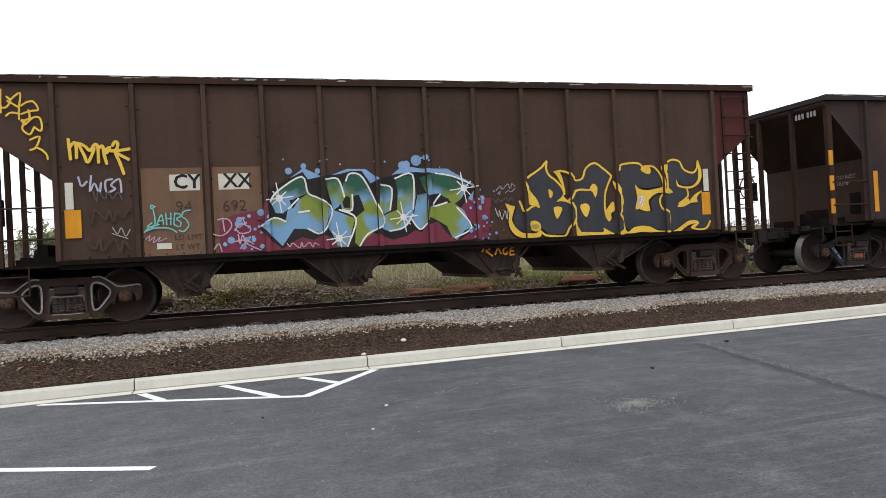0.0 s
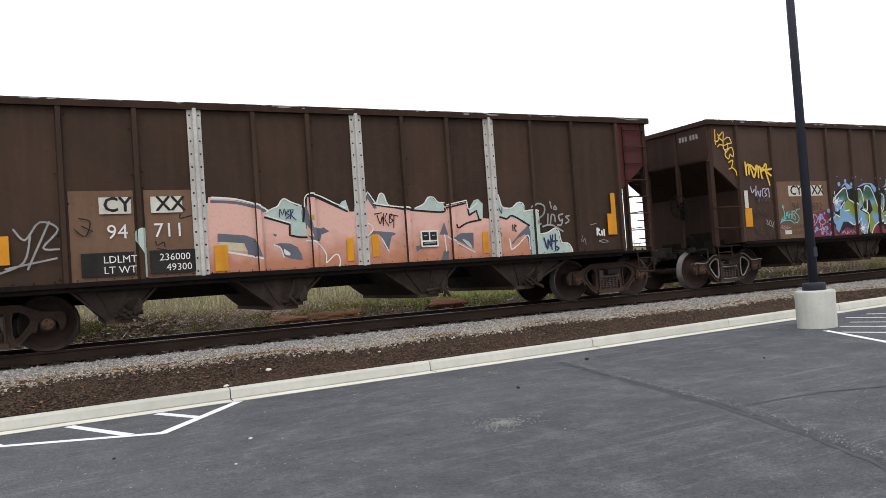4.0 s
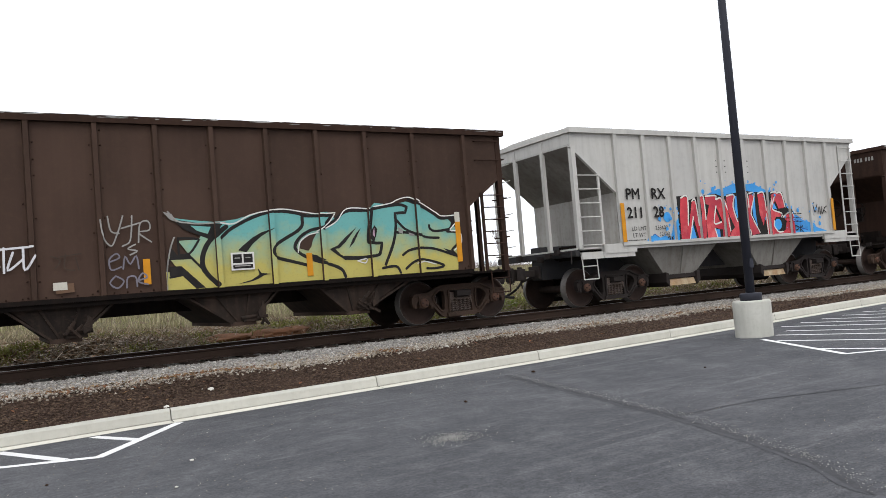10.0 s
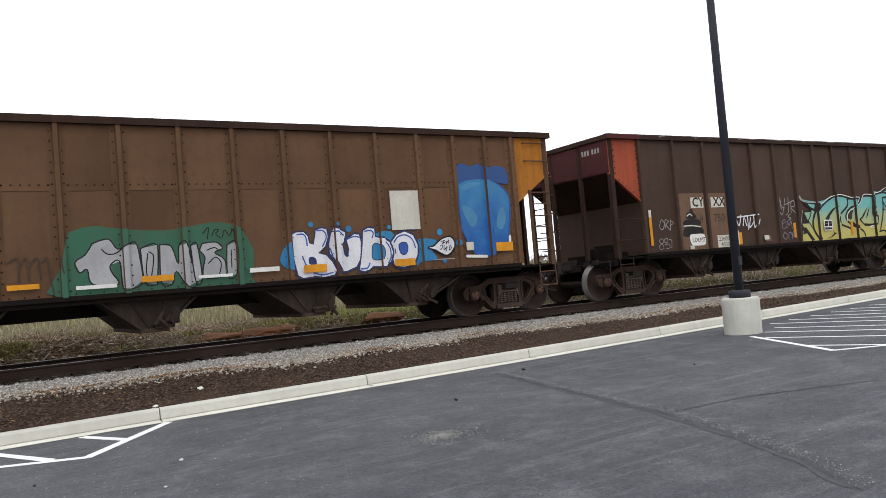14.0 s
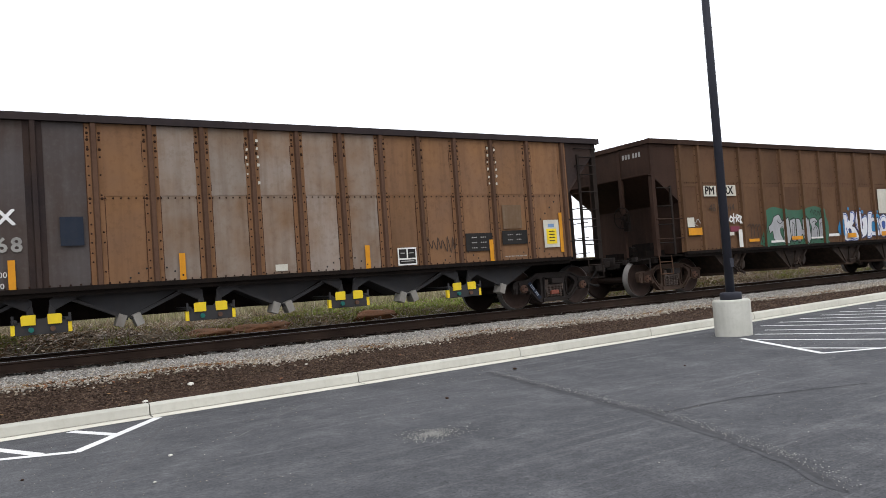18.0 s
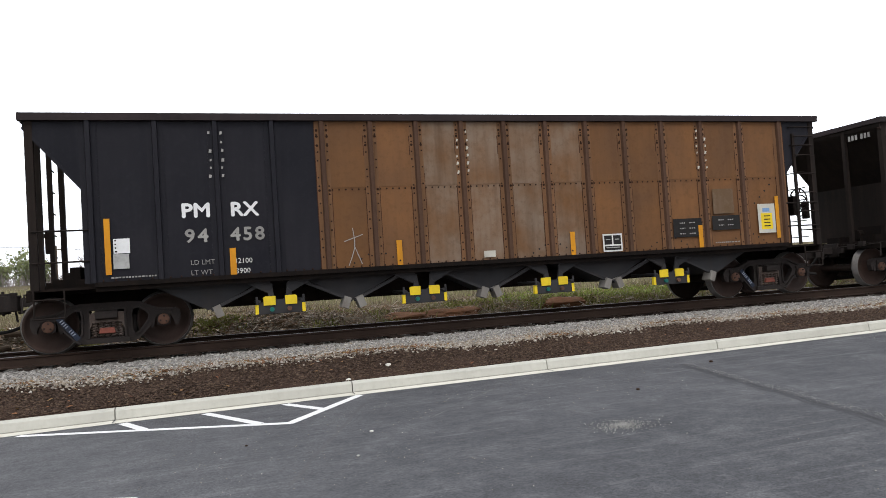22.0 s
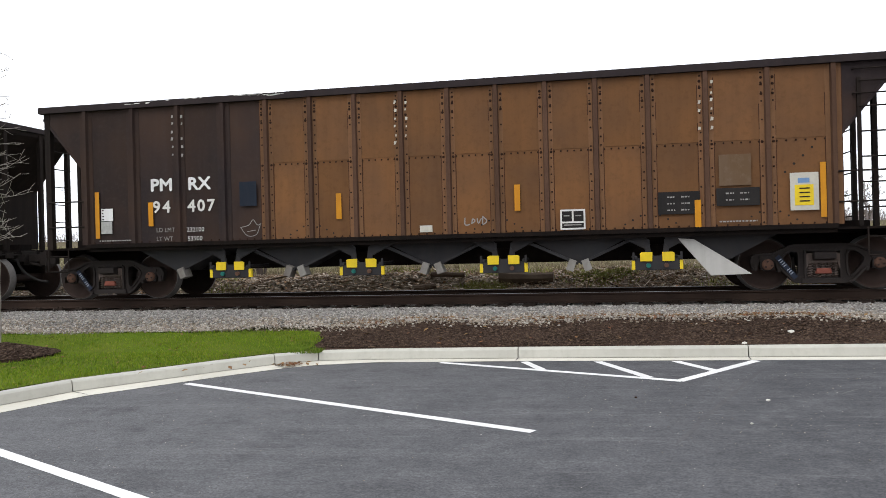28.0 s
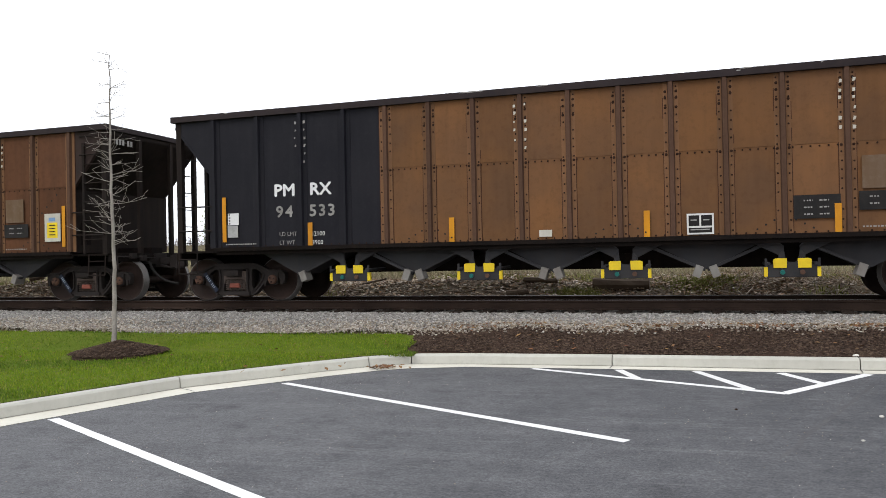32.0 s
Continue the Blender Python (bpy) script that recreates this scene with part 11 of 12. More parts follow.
# ---- single things on the ground ----
def lump(name, x, y, z, size, material, label, category, seed=0, rings=2):
    """A rough stone or mound: a ball knocked out of shape."""
    bm = bmesh.new()
    bmesh.ops.create_icosphere(bm, subdivisions=rings, radius=1.0)
    for v in bm.verts:
        k = 1 + 0.35 * noise.noise(v.co * 1.1 + Vector((seed, 0, 0))) + 0.12 * noise.noise(v.co * 3.1 + Vector((0, seed, 0)))
        v.co = Vector((v.co.x * size[0] * k, v.co.y * size[1] * k, v.co.z * size[2] * k))
    ob = new(name, finish(name, bm, material))
    ob.matrix_basis = pose(x, y, z, 0, 0, seed * 37)
    return tagged(ob, label, category)


for k, (x, y, s, tone) in enumerate([(2.0, 10.86, 0.045, "white"), (2.72, 11.4, 0.055, "white"), (2.62, 11.55, 0.03, "white"), (-1.2, 12.2, 0.06, "tan"), (0.9, 12.35, 0.05, "tan"), (5.4, 12.2, 0.06, "tan"),
                                     (7.1, 12.05, 0.05, "white"), (9.4, 12.3, 0.07, "tan"), (-3.3, 12.1, 0.05, "white"), (3.9, 12.1, 0.05, "tan")]):
    lump("stone", x, y, ground_z(x, y) + s * 0.45, (s, s * 0.8, s * 0.6), PALE_STONE if tone == "white" else TAN_STONE, f"{tone} loose stone lying on the mulch", "stone", k + 1)
for k, (x, y, s) in enumerate([(4.9, 18.5, (0.7, 0.5, 0.15)), (5.9, 18.4, (0.8, 0.5, 0.18)), (9.3, 18.4, (0.7, 0.45, 0.17)), (6.6, 18.7, (0.5, 0.4, 0.12))]):
    lump("clay_mound", x, y, ground_z(x, y) + 0.02, s, CLAY, "low mound of orange clay earth behind the track", "earth mound", k + 3, 3)


def log(name, p, q, r, material, label):
    bm = bmesh.new()
    p, q = Vector(p), Vector(q)
    steps, last = 6, None
    axis = (q - p).normalized()
    u = axis.cross(Vector((0, 0, 1))).normalized()
    w = axis.cross(u)
    for i in range(steps + 1):
        c = p.lerp(q, i / steps) + w * 0.25 * r * noise.noise((i * 0.8, p.x, p.y)) + u * 0.35 * r * noise.noise((i * 0.7, p.y, p.x))
        ring = [bm.verts.new(c + (u * math.cos(a) + w * math.sin(a)) * r * (1 - 0.25 * i / steps) * (1 + 0.25 * noise.noise((math.cos(a), math.sin(a), i + p.x)))) for a in (math.pi * k / 4 for k in range(8))]
        if last:
            for k in range(8):
                bm.faces.new((last[k], last[(k + 1) % 8], ring[(k + 1) % 8], ring[k]))
        else:
            bm.faces.new(ring)
        last = ring
    bm.faces.new(last)
    return tagged(new(name, finish(name, bm, material)), label, "log")


log("log", (-2.2, 18.35, ground_z(-2, 18.3) + 0.16), (-0.9, 18.25, ground_z(-1, 18.3) + 0.14), 0.17, DEADWOOD, "dark weathered log lying behind the track")
for k in range(10):
    x = -20 + 17.5 * random.random() ** 0.8
    y = random.uniform(17.3, 19.3)
    a, ln, r = random.uniform(-0.7, 0.7), random.uniform(0.4, 1.7), random.uniform(0.02, 0.085)
    z = ground_z(x, y) + r * random.uniform(0.6, 3.0)
    log("branch", (x, y, z), (x + ln * math.cos(a), y + 0.5 * ln * math.sin(a), z + random.uniform(-0.02, 0.22) * ln), r, DEADWOOD, "broken dead branch in a heap behind the track")


# ---- trees ----
def rods(items, sides=4):
    """Tapered sticks, as vertices and triangles: each item is (from, to, radius, end radius)."""
    p, q = np.array([i[0] for i in items], float), np.array([i[1] for i in items], float)
    r0, r1 = np.array([i[2] for i in items])[:, None, None], np.array([i[3] for i in items])[:, None, None]
    d = (q - p) / np.maximum(np.linalg.norm(q - p, axis=1, keepdims=True), 1e-6)
    ref = np.where(np.abs(d[:, 2:3]) < 0.9, np.array([[0, 0, 1.0]]), np.array([[1.0, 0, 0]]))
    u = np.cross(d, ref)
    u /= np.linalg.norm(u, axis=1, keepdims=True)
    w = np.cross(d, u)
    a = 2 * np.pi * np.arange(sides) / sides
    ring = u[:, None] * np.cos(a)[None, :, None] + w[:, None] * np.sin(a)[None, :, None]
    v = np.concatenate([p[:, None] + ring * r0, q[:, None] + ring * r1], 1)
    f = []
    for k in range(sides):
        m = (k + 1) % sides
        f += [(k, m, sides + m), (k, sides + m, sides + k)]
    f = np.array(f)[None] + 2 * sides * np.arange(len(items))[:, None, None]
    return v.reshape(-1, 3), f.reshape(-1, 3)


def limbs(rnd, start, direction, length, radius, depth, out, spread=0.6, up=0.15, kids=(4, 6), thin=0.006):
    """One bent limb with side branches, down to twigs."""
    p, d = Vector(start), Vector(direction).normalized()
    steps = 5 if depth > 1 else 3
    for i in range(steps):
        d = (d + Vector((rnd.gauss(0, 0.13), rnd.gauss(0, 0.13), rnd.gauss(up * 0.3, 0.1)))).normalized()
        q = p + d * length / steps
        ra, rb = radius * (1 - 0.75 * i / steps), radius * (1 - 0.75 * (i + 1) / steps)
        out.append((p[:], q[:], max(ra, thin), max(rb, thin)))
        if depth > 0:
            for _ in range(rnd.randint(*kids) if i else 1):
                side = Vector((rnd.gauss(0, 1), rnd.gauss(0, 1), rnd.gauss(0.15, 0.7)))
                side = (side - d * side.dot(d)).normalized()
                limbs(rnd, p.lerp(q, rnd.random()), d * (1 - spread) + side * spread + Vector((0, 0, up)), length * rnd.uniform(0.32, 0.58) * (1 - 0.45 * i / steps), max(rb * 0.6, thin), depth - 1, out, spread, up, (1, 3), thin)
        p = q


def bare_tree(name, x, y, z, height, material, label, category, seed, trunk_r=0.09, thin=0.012, fork=0.25, stems=1, spread=0.42, depth=2, kids=(3, 5), rise=(0.5, 1.3), reach=0.42):
    rnd = random.Random(seed)
    root = thing(name, label, category, pose(x, y, z, 0, 0, 0))
    stem, twig = [], []
    for s in range(stems):
        p = Vector((rnd.gauss(0, 0.12) * (stems > 1), rnd.gauss(0, 0.12) * (stems > 1), -0.15))
        lean = Vector((rnd.gauss(0, 0.06 + 0.16 * (stems > 1)), rnd.gauss(0, 0.06), 1))
        h = height * (1 if s == 0 else rnd.uniform(0.6, 0.95))
        n = 9
        for i in range(n):
            q = p + (lean + Vector((rnd.gauss(0, 0.07), rnd.gauss(0, 0.07), 0))).normalized() * (h + 0.15) / n
            ra, rb = trunk_r * (1 - 0.9 * i / n), trunk_r * (1 - 0.9 * (i + 1) / n)
            stem.append((p[:], q[:], max(ra, thin), max(rb, thin)))
            if (i + 0.5) / n > fork:
                for _ in range(rnd.randint(*kids)):
                    a = rnd.uniform(0, 2 * math.pi)
                    k = 1 - 0.55 * ((i + 0.5) / n - fork) / (1 - fork)
                    limbs(rnd, p.lerp(q, rnd.random()), (math.cos(a), math.sin(a), rnd.uniform(*rise)), h * reach * k * rnd.uniform(0.6, 1.1), max(rb * 0.55, thin), depth - 1, twig, spread, 0.3, (1, 2), thin)
            p = q
    for nm, items, sides in (("trunk", stem, 6), ("crown", twig, 3)):
        ob = new(nm, mesh_arrays(nm, *rods(items, sides), material))
        ob.parent = root
    return root


BARE = "distant bare grey-brown tree at the field's edge"
for k, (x, h) in enumerate([(10, 6.3), (14, 4.3), (18, 3.3), (21, 3.7), (12.8, 5.0), (22.5, 3.7), (4.5, 5.2), (2.3, 5.5), (11.6, 4.7), (-8.5, 3.8), (-4.7, 2.5), (-2.3, 3.5), (-0.5, 5.7), (3.2, 5.0), (-9.8, 3.9), (1.3, 3.9),
                            (26, 4.2), (30, 3.6), (33, 4.8), (37, 4.0), (42, 4.4), (48, 5.2), (55, 4.4), (62, 5.0), (-13, 3.2), (-26, 3.6), (-33, 4.2), (-40, 4.5), (-47, 4.0), (70, 5.0)]):
    yy = 98 + 7 * math.sin(k * 2.3)
    bare_tree("tree", x * yy / 100, yy, ground_z(x, yy), h, HAZED_TWIG, BARE, "tree", 100 + k, 0.11, 0.014, 0.26, 1 + (k % 3 == 0), depth=3, kids=(2, 3), rise=(0.25, 0.9), reach=0.5)


def bush(name, x, y, z, w, h, stick, leaf, label, seed, n=1400, size=0.16):
    rnd = random.Random(seed)
    root = thing(name, label, "bush", pose(x, y, z))
    items = []
    for _ in range(16):
        limbs(rnd, (rnd.gauss(0, 0.15) * w, rnd.gauss(0, 0.15) * w, -0.1), (rnd.gauss(0, 0.45), rnd.gauss(0, 0.45), 1), h * rnd.uniform(0.6, 0.95), 0.035, 1, items, 0.5, 0.2, (1, 3), 0.018)
    ob = new("stems", mesh_arrays("stems", *rods(items, 3), stick))
    ob.parent = root
    ends = np.array([i[1] for i in items])
    c = ends[RNG.integers(0, len(ends), n)] + RNG.normal(0, 0.12, (n, 3)) * (w, w, h * 0.5)
    c[:, 2] = np.maximum(c[:, 2], 0.05)
    a = RNG.normal(0, 1, (n, 3, 3)) * size
    v = (c[:, None] + a).reshape(-1, 3)
    ob = new("foliage", mesh_arrays("foliage", v, np.arange(3 * n).reshape(-1, 3), leaf))
    ob.parent = root


for k, (x, w, h) in enumerate([(-19, 1.6, 4.1), (-17.2, 1.2, 3.5), (-22, 1.2, 2.4), (-59, 2.2, 5.7), (-72, 2.6, 5.2)]):
    bush("young_tree", x, 100 + k, ground_z(x, 100 + k), w, h, HAZED_TWIG, BUDS, "distant young tree in light green leaf", 40 + k, 900)
bush("cedar_bush", 7.6, 99, ground_z(7.6, 99), 1.3, 2.0, HAZED_TWIG, CEDAR, "distant dark green cedar bush", 77, 1500, 0.14)
for k in range(26):
    x = -75 + 6.3 * k + 2.5 * math.sin(k * 4.1)
    yy = 118 + 12 * math.sin(k * 1.7)
    bush("shrub", x, yy, ground_z(x, yy), 2.2, 1.3 + 0.6 * math.sin(k * 2.9), HAZED_TWIG, BROWNLEAF, "distant brown leafless shrub", 200 + k, 260, 0.16)

# thin brush along the field's far edge, its colour paled for haze
n = 9000
x = RNG.uniform(-85, 85, n)
y = RNG.uniform(92, 128, n)
h = (0.6 + 0.5 * np.sin(x * 0.23) + 0.4 * np.sin(x * 0.61 + 2)) * RNG.uniform(0.4, 1.3, n) + 0.4
z = land(x, y)
tip = np.stack([x + RNG.normal(0, 0.3, n), y, z + np.maximum(h, 0.4)], -1)
stuff("distant_brush", *rods(list(zip(np.stack([x, y, z - 0.2], -1), tip, np.full(n, 0.026), np.full(n, 0.012))), 3), HAZED_TWIG, "pale leafless brush along the far edge of the field", "brush")

# a bare sapling in the scrub
rnd = random.Random(21)
sapling = thing("sapling", "bare many-stemmed sapling with arching stems behind the track", "tree", pose(-9.95, 22.0, ground_z(-9.95, 22.0)))
stem, twig = [], []
for lean, h in ((-1.05, 3.4), (-0.9, 4.0), (-0.78, 4.6), (-0.66, 3.6), (-0.58, 5.0), (-0.48, 4.3), (-0.38, 5.2), (-0.28, 4.5), (-0.20, 5.0), (-0.12, 5.2), (-0.02, 4.4), (0.10, 4.8), (0.20, 3.4), (-0.46, 3.0)):
    p = Vector((rnd.gauss(0, 0.05), rnd.gauss(0, 0.08), -0.1))
    side = rnd.gauss(0, 0.12)
    for i in range(10):
        q = p + Vector((lean * (0.45 + 0.11 * i) + rnd.gauss(0, 0.03), side + rnd.gauss(0, 0.03), 1)).normalized() * h / 10
        ra, rb = 0.028 * (1 - 0.075 * i), 0.028 * (1 - 0.075 * (i + 1))
        stem.append((p[:], q[:], ra, rb))
        if i > 1:
            for _ in range(rnd.randint(0, 2)):
                limbs(rnd, p.lerp(q, rnd.random()), (lean + rnd.gauss(0, 0.55), rnd.gauss(0, 0.5), 0.9), rnd.uniform(0.3, 0.8), 0.007, 1, twig, 0.5, 0.25, (1, 2), 0.005)
        p = q
for nm, items, sides in (("trunk", stem, 6), ("crown", twig, 3)):
    new(nm, mesh_arrays(nm, *rods(items, sides), TWIG)).parent = sapling

# young lawn tree with thin side twigs, in a mulch ring
rnd = random.Random(3)
young = thing("young_tree", "slim leafless young tree with pale grey bark on the lawn", "tree", pose(-9.2, 10.4, 0.12))
stem, twig = [], []
p, h = Vector((0, 0, -0.1)), 4.9
for i in range(26):
    z = h * (i + 1) / 26
    q = Vector((0.012 * math.sin(z * 1.6) + rnd.gauss(0, 0.009), 0.02 * math.sin(z * 1.1), z))
    ra, rb = 0.042 * (1 - 0.86 * i / 26), 0.042 * (1 - 0.86 * (i + 1) / 26)
    stem.append((p[:], q[:], ra, rb))
    if z > 1.7:
        for _ in range(4 if z < 4.3 else 2):
            a = rnd.uniform(0, 2 * math.pi)
            limbs(rnd, p.lerp(q, rnd.random()), (math.cos(a), math.sin(a), rnd.uniform(-0.1, 0.35)), rnd.uniform(0.30, 0.80) * (1.15 - 0.55 * z / h), 0.006, 1, twig, 0.55, 0.05, (0, 2), 0.0030)
    p = q
for nm, items, sides, mat in (("trunk", stem, 8, BARK), ("crown", twig, 4, BARK)):
    ob = new(nm, mesh_arrays(nm, *rods(items, sides), mat))
    ob.parent = young
bm = bmesh.new()
lathe(bm, [(0.74, -0.06), (0.72, 0.0), (0.60, 0.05), (0.40, 0.12), (0.20, 0.17), (0.06, 0.19), (0.0, 0.19)], 40, "z")
for v in bm.verts:
    v.co *= 1 + 0.10 * noise.noise(v.co * 3.0)
ring = solid("mulch_ring", bm, MULCH, "low round heap of dark mulch round the young tree", "mulch ring")
ring.location = (-9.0, 10.30, 0.045)
n = 3000
a, u = RNG.uniform(0, 2 * np.pi, n), RNG.uniform(0, 1, n) ** 0.5
x, y = -9.0 + 0.80 * u * np.cos(a), 10.30 + 0.74 * u * np.sin(a)
stuff("mulch_chips", *lumps(x, y, 0.075 + 0.19 * np.maximum(0, 1 - u), RNG.uniform(0.010, 0.028, n), 0.5), CHIPS, "dark bark chips heaped round the young tree", "mulch chips")

# heaped splinters and bark behind the track
n = 16000
x, y = RNG.uniform(-23, 3.5, n), RNG.uniform(17.25, 21.5, n)
z = land(x, y) + RNG.uniform(0.0, 0.09, n)
a, ln = RNG.uniform(0, np.pi, n), RNG.uniform(0.05, 0.28, n)
d = np.stack([np.cos(a), 0.6 * np.sin(a), RNG.normal(0, 0.22, n)], -1) * ln[:, None]
c = np.stack([x, y, z], -1)
r = RNG.uniform(0.006, 0.026, n)
stuff("wood_rubble", *rods(list(zip(c - d / 2, c + d / 2, r, r * 0.7)), 3), RUBBLE, "heaped splintered wood and bark behind the track", "wood rubble")
n = 17000
x, y = RNG.uniform(1, 38, n), RNG.uniform(17.3, 22.5, n)
z = land(x, y) + RNG.uniform(0.0, 0.16, n)
a, ln = RNG.uniform(0, np.pi, n), RNG.uniform(0.05, 0.35, n)
d = np.stack([np.cos(a), 0.6 * np.sin(a), RNG.normal(0, 0.5, n)], -1) * ln[:, None]
c = np.stack([x, y, z], -1)
r = RNG.uniform(0.004, 0.012, n)
stuff("dead_brush", *rods(list(zip(c - d / 2, c + d / 2, r, r * 0.7)), 3), RUBBLE, "tangled dead brush among the dry grass", "dead brush")

# ---- utility poles and wires far off ----
for x, h, lampish in ((19.8, 5.6, True), (-15.7, 4.6, False), (-6.5, 3.6, False), (-52.8, 8.0, False)):
    root = thing("utility_pole", "distant grey timber utility pole" + (" with a lamp arm" if lampish else " with a crossarm"), "utility pole", pose(x, 102, ground_z(x, 102)))
    bm = bmesh.new()
    rod(bm, (0, 0, -0.4), (0, 0, h), 0.13, 8, 0.09)
    part("pole", bm, DEADWOOD, root)
    bm = bmesh.new()
    if lampish:
        rod(bm, (0, 0, h - 0.25), (-1.0, 0, h + 0.05), 0.04, 6)
        part("arm", bm, GUN, root)
        bm = bmesh.new()
        prism(bm, [(-1.5, h), (-0.95, h + 0.02), (-0.95, h + 0.12), (-1.4, h + 0.10)], -0.14, 0.14)
        part("lamp_head", bm, GUN, root)
    else:
        box(bm, -0.9, 0.9, -0.06, 0.06, h - 0.55, h - 0.43)
        part("crossarm", bm, DEADWOOD, root)
        for dx in (-0.8, 0.8):
            bm = bmesh.new()
            rod(bm, (dx, 0, h - 0.43), (dx, 0, h - 0.25), 0.05, 6)
            part("insulator", bm, GUN, root)
bm = bmesh.new()
pts = [(-120, 13.5), (-52.8, ground_z(-52.8, 102) + 7.7), (-15.7, ground_z(-15.7, 102) + 4.35), (-6.5, ground_z(-6.5, 102) + 3.35), (19.8, ground_z(19.8, 102) + 5.1)]
for (xa, za), (xb, zb) in zip(pts, pts[1:]):
    last = None
    for i in range(9):
        s = i / 8
        q = (xa + (xb - xa) * s, 102, za + (zb - za) * s - 4 * 0.012 * (xb - xa) * s * (1 - s))
        if last:
            rod(bm, last, q, 0.018, 4)
        last = q
tagged(new("overhead_wire", finish("overhead_wire", bm, GUN)), "thin dark overhead wire sagging between distant poles", "wire")
shed = thing("shed", "low distant shed with a dark roof", "shed", pose(16, 108, ground_z(16, 108)))
bm = bmesh.new()
box(bm, -1.7, 1.7, -1.2, 1.2, -0.3, 0.75)
part("wall", bm, GUN, shed)
bm = bmesh.new()
prism(bm, [(-1.9, 0.72), (1.9, 0.72), (1.9, 0.80), (0, 1.15), (-1.9, 0.80)], -1.35, 1.35)
part("roof", bm, GRIME, shed)


sign = thing("billboard", "distant roadside billboard with red and orange panels", "billboard", pose(-51.4, 150, ground_z(-51.4, 150)))
bm = bmesh.new()
rod(bm, (0, 0.25, -0.4), (0, 0.25, 5.6), 0.28, 12)
part("post", bm, DULLWHITE, sign)
for x0, x1, mat in ((-3.9, -1.4, CORAL), (-1.36, 1.3, OCHRE), (1.34, 3.9, YEL2)):
    bm = bmesh.new()
    box(bm, x0, x1, -0.12, 0.12, 1.9, 5.9)
    part("panel", bm, mat, sign, bevel=0.02)


# ---- marks on the asphalt ----
def trail(name, pts, width, material, label, category, lift=0.003):
    bm = bmesh.new()
    fine = []
    for a, b in zip(pts, pts[1:]):
        n = max(1, int(math.hypot(b[0] - a[0], b[1] - a[1]) / 0.12))
        fine += [(a[0] + (b[0] - a[0]) * i / n, a[1] + (b[1] - a[1]) * i / n) for i in range(n)]
    fine.append(pts[-1])
    fine = [(p[0] + 0.02 * noise.noise((p[0] * 3, p[1] * 3, 1)), p[1] + 0.02 * noise.noise((p[0] * 3, p[1] * 3, 5))) for p in fine]
    wide = [width / 2 * (0.75 + 0.5 * noise.noise((i * 0.45, width * 50, 2))) for i in range(len(fine))]
    wide[0] = wide[-1] = width * 0.1
    rows = []
    for i, p in enumerate(fine):
        a, b = Vector(fine[max(i - 1, 0)]), Vector(fine[min(i + 1, len(fine) - 1)])
        d = (b - a).normalized()
        rows.append([bm.verts.new((p[0] - d.y * wide[i] * s, p[1] + d.x * wide[i] * s, lot_z(p[0]) + lift)) for s in (-1, 1)])
    for r0, r1 in zip(rows, rows[1:]):
        bm.faces.new((r0[0], r1[0], r1[1], r0[1]))
    return tagged(new(name, finish(name, bm, material)), label, category, kind="structure")


trail("asphalt_seam", [(6.55, 9.48), (6.09, 7.6), (5.8, 6.3), (5.58, 5.3), (5.21, 4.25), (4.88, 3.42), (4.48, 2.79)], 0.075, TARSEAM, "dark ragged paving seam across the asphalt", "seam")
trail("seam_stain", [(6.55, 9.48), (6.09, 7.6), (5.8, 6.3), (5.58, 5.3), (5.21, 4.25), (4.88, 3.42), (4.48, 2.79)], 0.20, SEAM_SOFT, "soft dark stain along the paving seam", "stain", 0.002)
trail("asphalt_seam", [(5.62, 5.33), (6.66, 5.19), (8.0, 4.6)], 0.05, TARSEAM, "dark ragged paving seam across the asphalt", "seam")
trail("scuff_mark", [(0.62, 6.1), (0.92, 6.95), (1.47, 8.35), (1.95, 9.6)], 0.06, FAINT_SCUFF, "faint curved tyre scuff on the asphalt", "scuff mark")
for pts in ([(2.37, 8.06), (2.64, 8.35)], [(3.08, 8.86), (3.66, 9.42)]):
    trail("scuff_mark", pts, 0.03, SCUFF, "pale scuff mark on the asphalt", "scuff mark")
for k, (x, y, s, m, what) in enumerate([(1.63, 7.73, 0.025, PALE_STONE, "white"), (1.29, 6.75, 0.02, PALE_STONE, "white"), (4.91, 8.0, 0.03, MULCH, "dark brown"), (6.92, 9.29, 0.035, MULCH, "dark brown"), (8.2, 7.2, 0.02, MULCH, "dark brown"), (0.4, 7.9, 0.018, MULCH, "dark brown")]):
    lump("debris", x, y, lot_z(x) + s * 0.4, (s, s * 0.8, s * 0.5), m, f"small {what} crumb lying on the asphalt", "debris", k + 20, 1)

# grit on the asphalt, thicker in loose patches
n = 5200
x, y = RNG.uniform(-6, 13, n), RNG.uniform(2.2, 9.7, n)
keep = (np.sin(x * 1.3 + 0.7 * np.sin(y * 1.9)) + np.sin(y * 1.1 - x * 0.5) > RNG.uniform(-1.2, 2.2, n)) & (x > -7.0 + 0.45 * np.maximum(0, y - 5))
x, y = x[keep], y[keep]
stuff("grit", *lumps(x, y, LOT * x + 0.003, RNG.uniform(0.0025, 0.006, len(x)) * (0.6 + 0.07 * y), 0.6), PEBBLES, "fine pale grit scattered over the asphalt", "grit")
n = 900
a, u = RNG.uniform(0, 2 * np.pi, n), np.abs(RNG.normal(0, 0.45, n))
x, y = 3.75 + 0.36 * u * np.cos(a), 6.41 + 0.36 * u * np.sin(a)
stuff("grit", *lumps(x, y, LOT * x + 0.005, RNG.uniform(0.004, 0.009, n), 0.6), GRIT, "spilled pale grit on the asphalt", "grit")

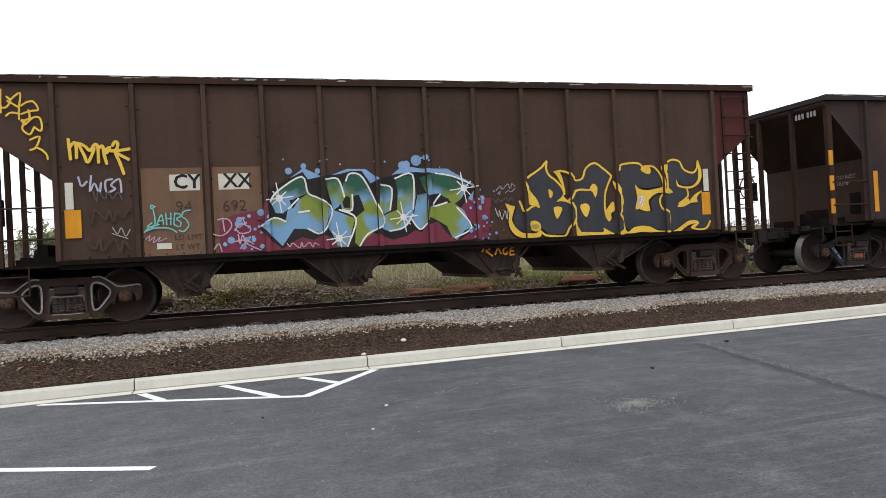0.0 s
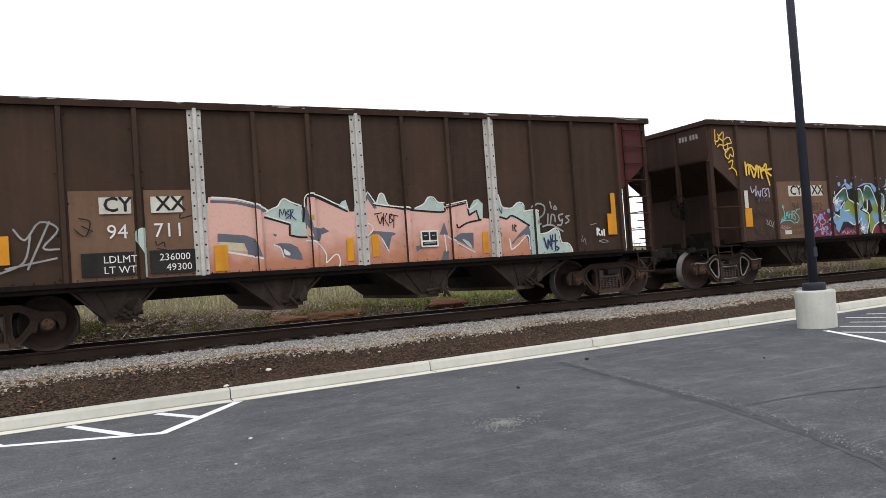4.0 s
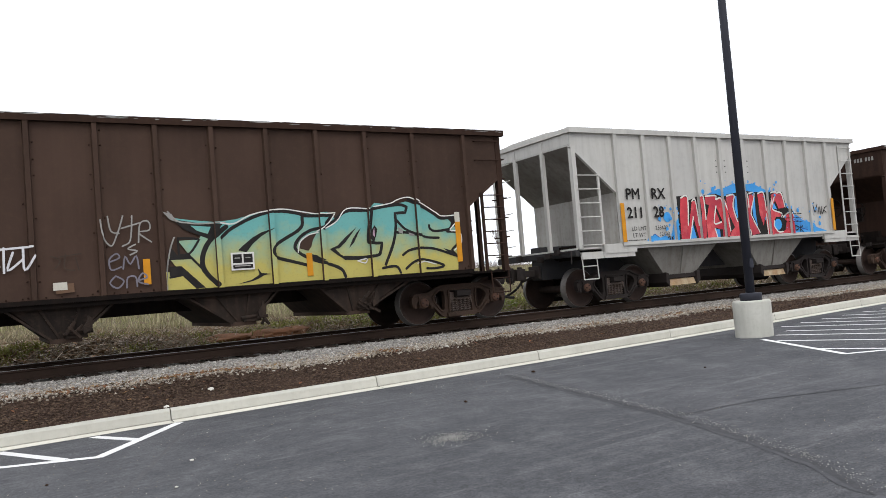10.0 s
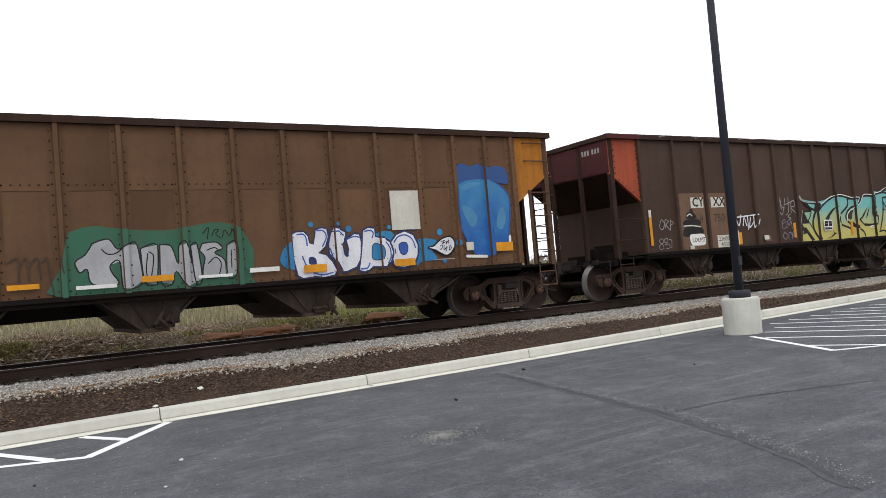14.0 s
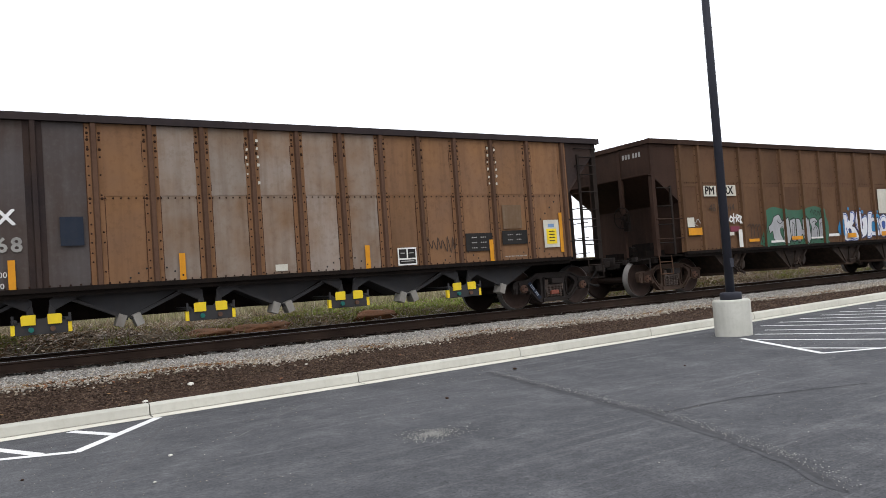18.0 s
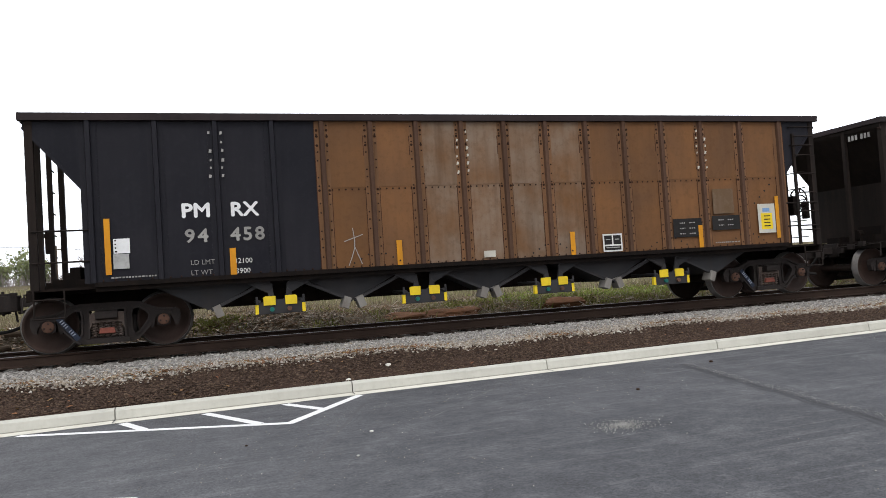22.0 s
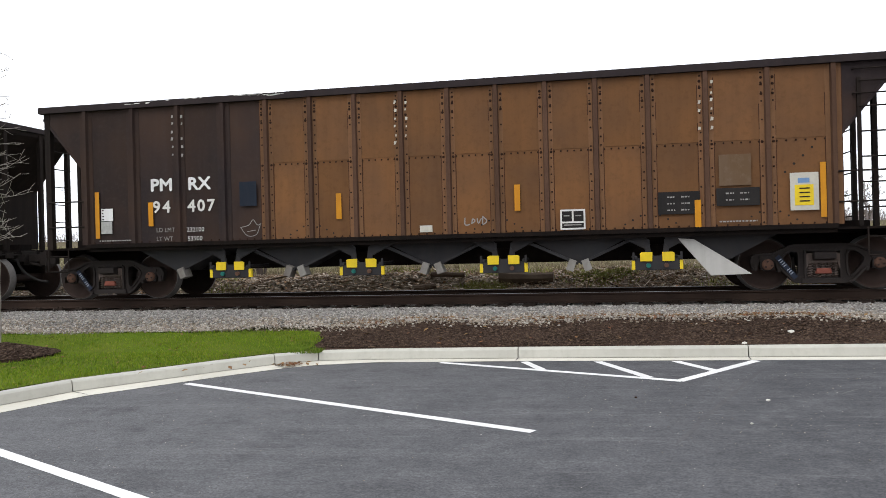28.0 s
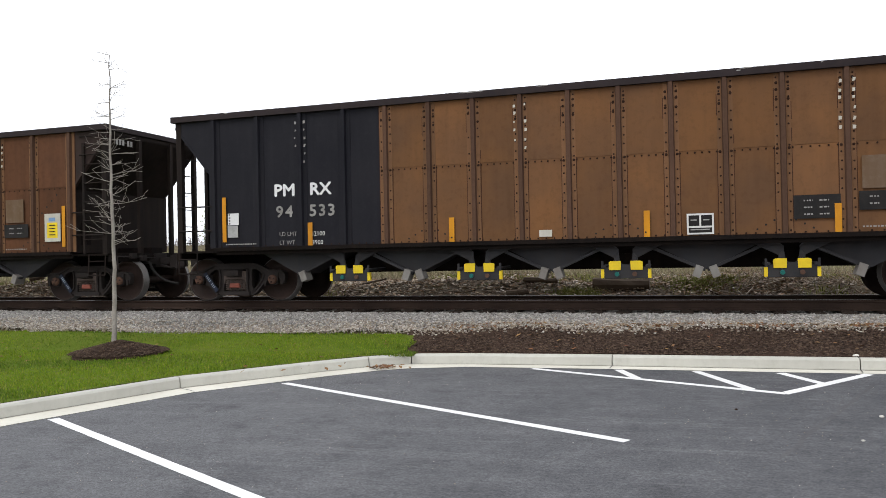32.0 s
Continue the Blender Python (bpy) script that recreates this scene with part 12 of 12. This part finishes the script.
n = 1100
u = RNG.uniform(0, 1, n)
x = np.interp(u, (0, 0.28, 0.47, 0.63, 0.78, 0.91, 1), (6.55, 6.09, 5.8, 5.58, 5.21, 4.88, 4.48)) + RNG.normal(0.10, 0.05, n)
y = np.interp(u, (0, 0.28, 0.47, 0.63, 0.78, 0.91, 1), (9.48, 7.6, 6.3, 5.3, 4.25, 3.42, 2.79))
stuff("grit", *lumps(x, y, LOT * x + 0.004, RNG.uniform(0.003, 0.007, n), 0.6), GRIT, "loose pale grit along the paving seam", "grit")


# ---- what moves ----
TRAVEL = [(0.0, 1.03), (0.5, 3.19), (1.0, 5.38), (1.5, 7.56), (2.0, 9.74), (2.5, 11.88), (3.0, 14.02), (3.5, 16.17), (5.5, 24.75), (6.0, 26.9), (6.5, 29.05), (7.0, 31.22), (7.5, 33.4), (8.0, 35.61), (8.5, 37.85), (9.0, 40.09), (9.5, 42.3), (10.0, 44.5), (10.5, 46.69), (11.0, 48.89), (11.5, 51.12), (12.0, 53.36), (12.5, 55.57), (13.0, 57.75), (13.5, 59.95), (15.5, 68.84), (16.0, 71.07), (16.5, 73.32), (17.0, 75.54), (17.5, 77.71), (18.0, 79.96), (18.5, 82.24), (19.0, 84.49), (19.5, 86.72), (20.0, 88.93), (20.5, 91.13), (21.0, 93.39), (21.5, 95.69), (22.0, 97.94), (22.5, 100.12), (23.0, 102.33), (23.5, 104.57), (24.0, 106.8), (24.5, 109.05), (25.0, 111.28), (25.5, 113.49), (26.0, 115.71), (26.5, 117.94), (28.5, 126.79), (29.0, 129.04), (29.5, 131.29), (30.0, 133.53), (30.5, 135.77), (31.0, 138.01), (31.5, 140.23), (32.0, 142.45)]


def motions():
    for car, x0 in CARS:
        walk(car, [(t, Matrix.Translation((x0 + s, TRACK_Y, RAIL_Z + DROP + GRADE * (x0 + s))) @ TILT) for t, s in TRAVEL])
    ts = [32.0 * k / 240 for k in range(241)]
    ss = np.interp(ts, [t for t, _ in TRAVEL], [s for _, s in TRAVEL])
    for ob, dx in WHEELSETS:
        walk(ob, [(t, pose(dx, 0, 0, 0, math.degrees(s / 0.457) % 360, 0)) for t, s in zip(ts, ss)])


motions()
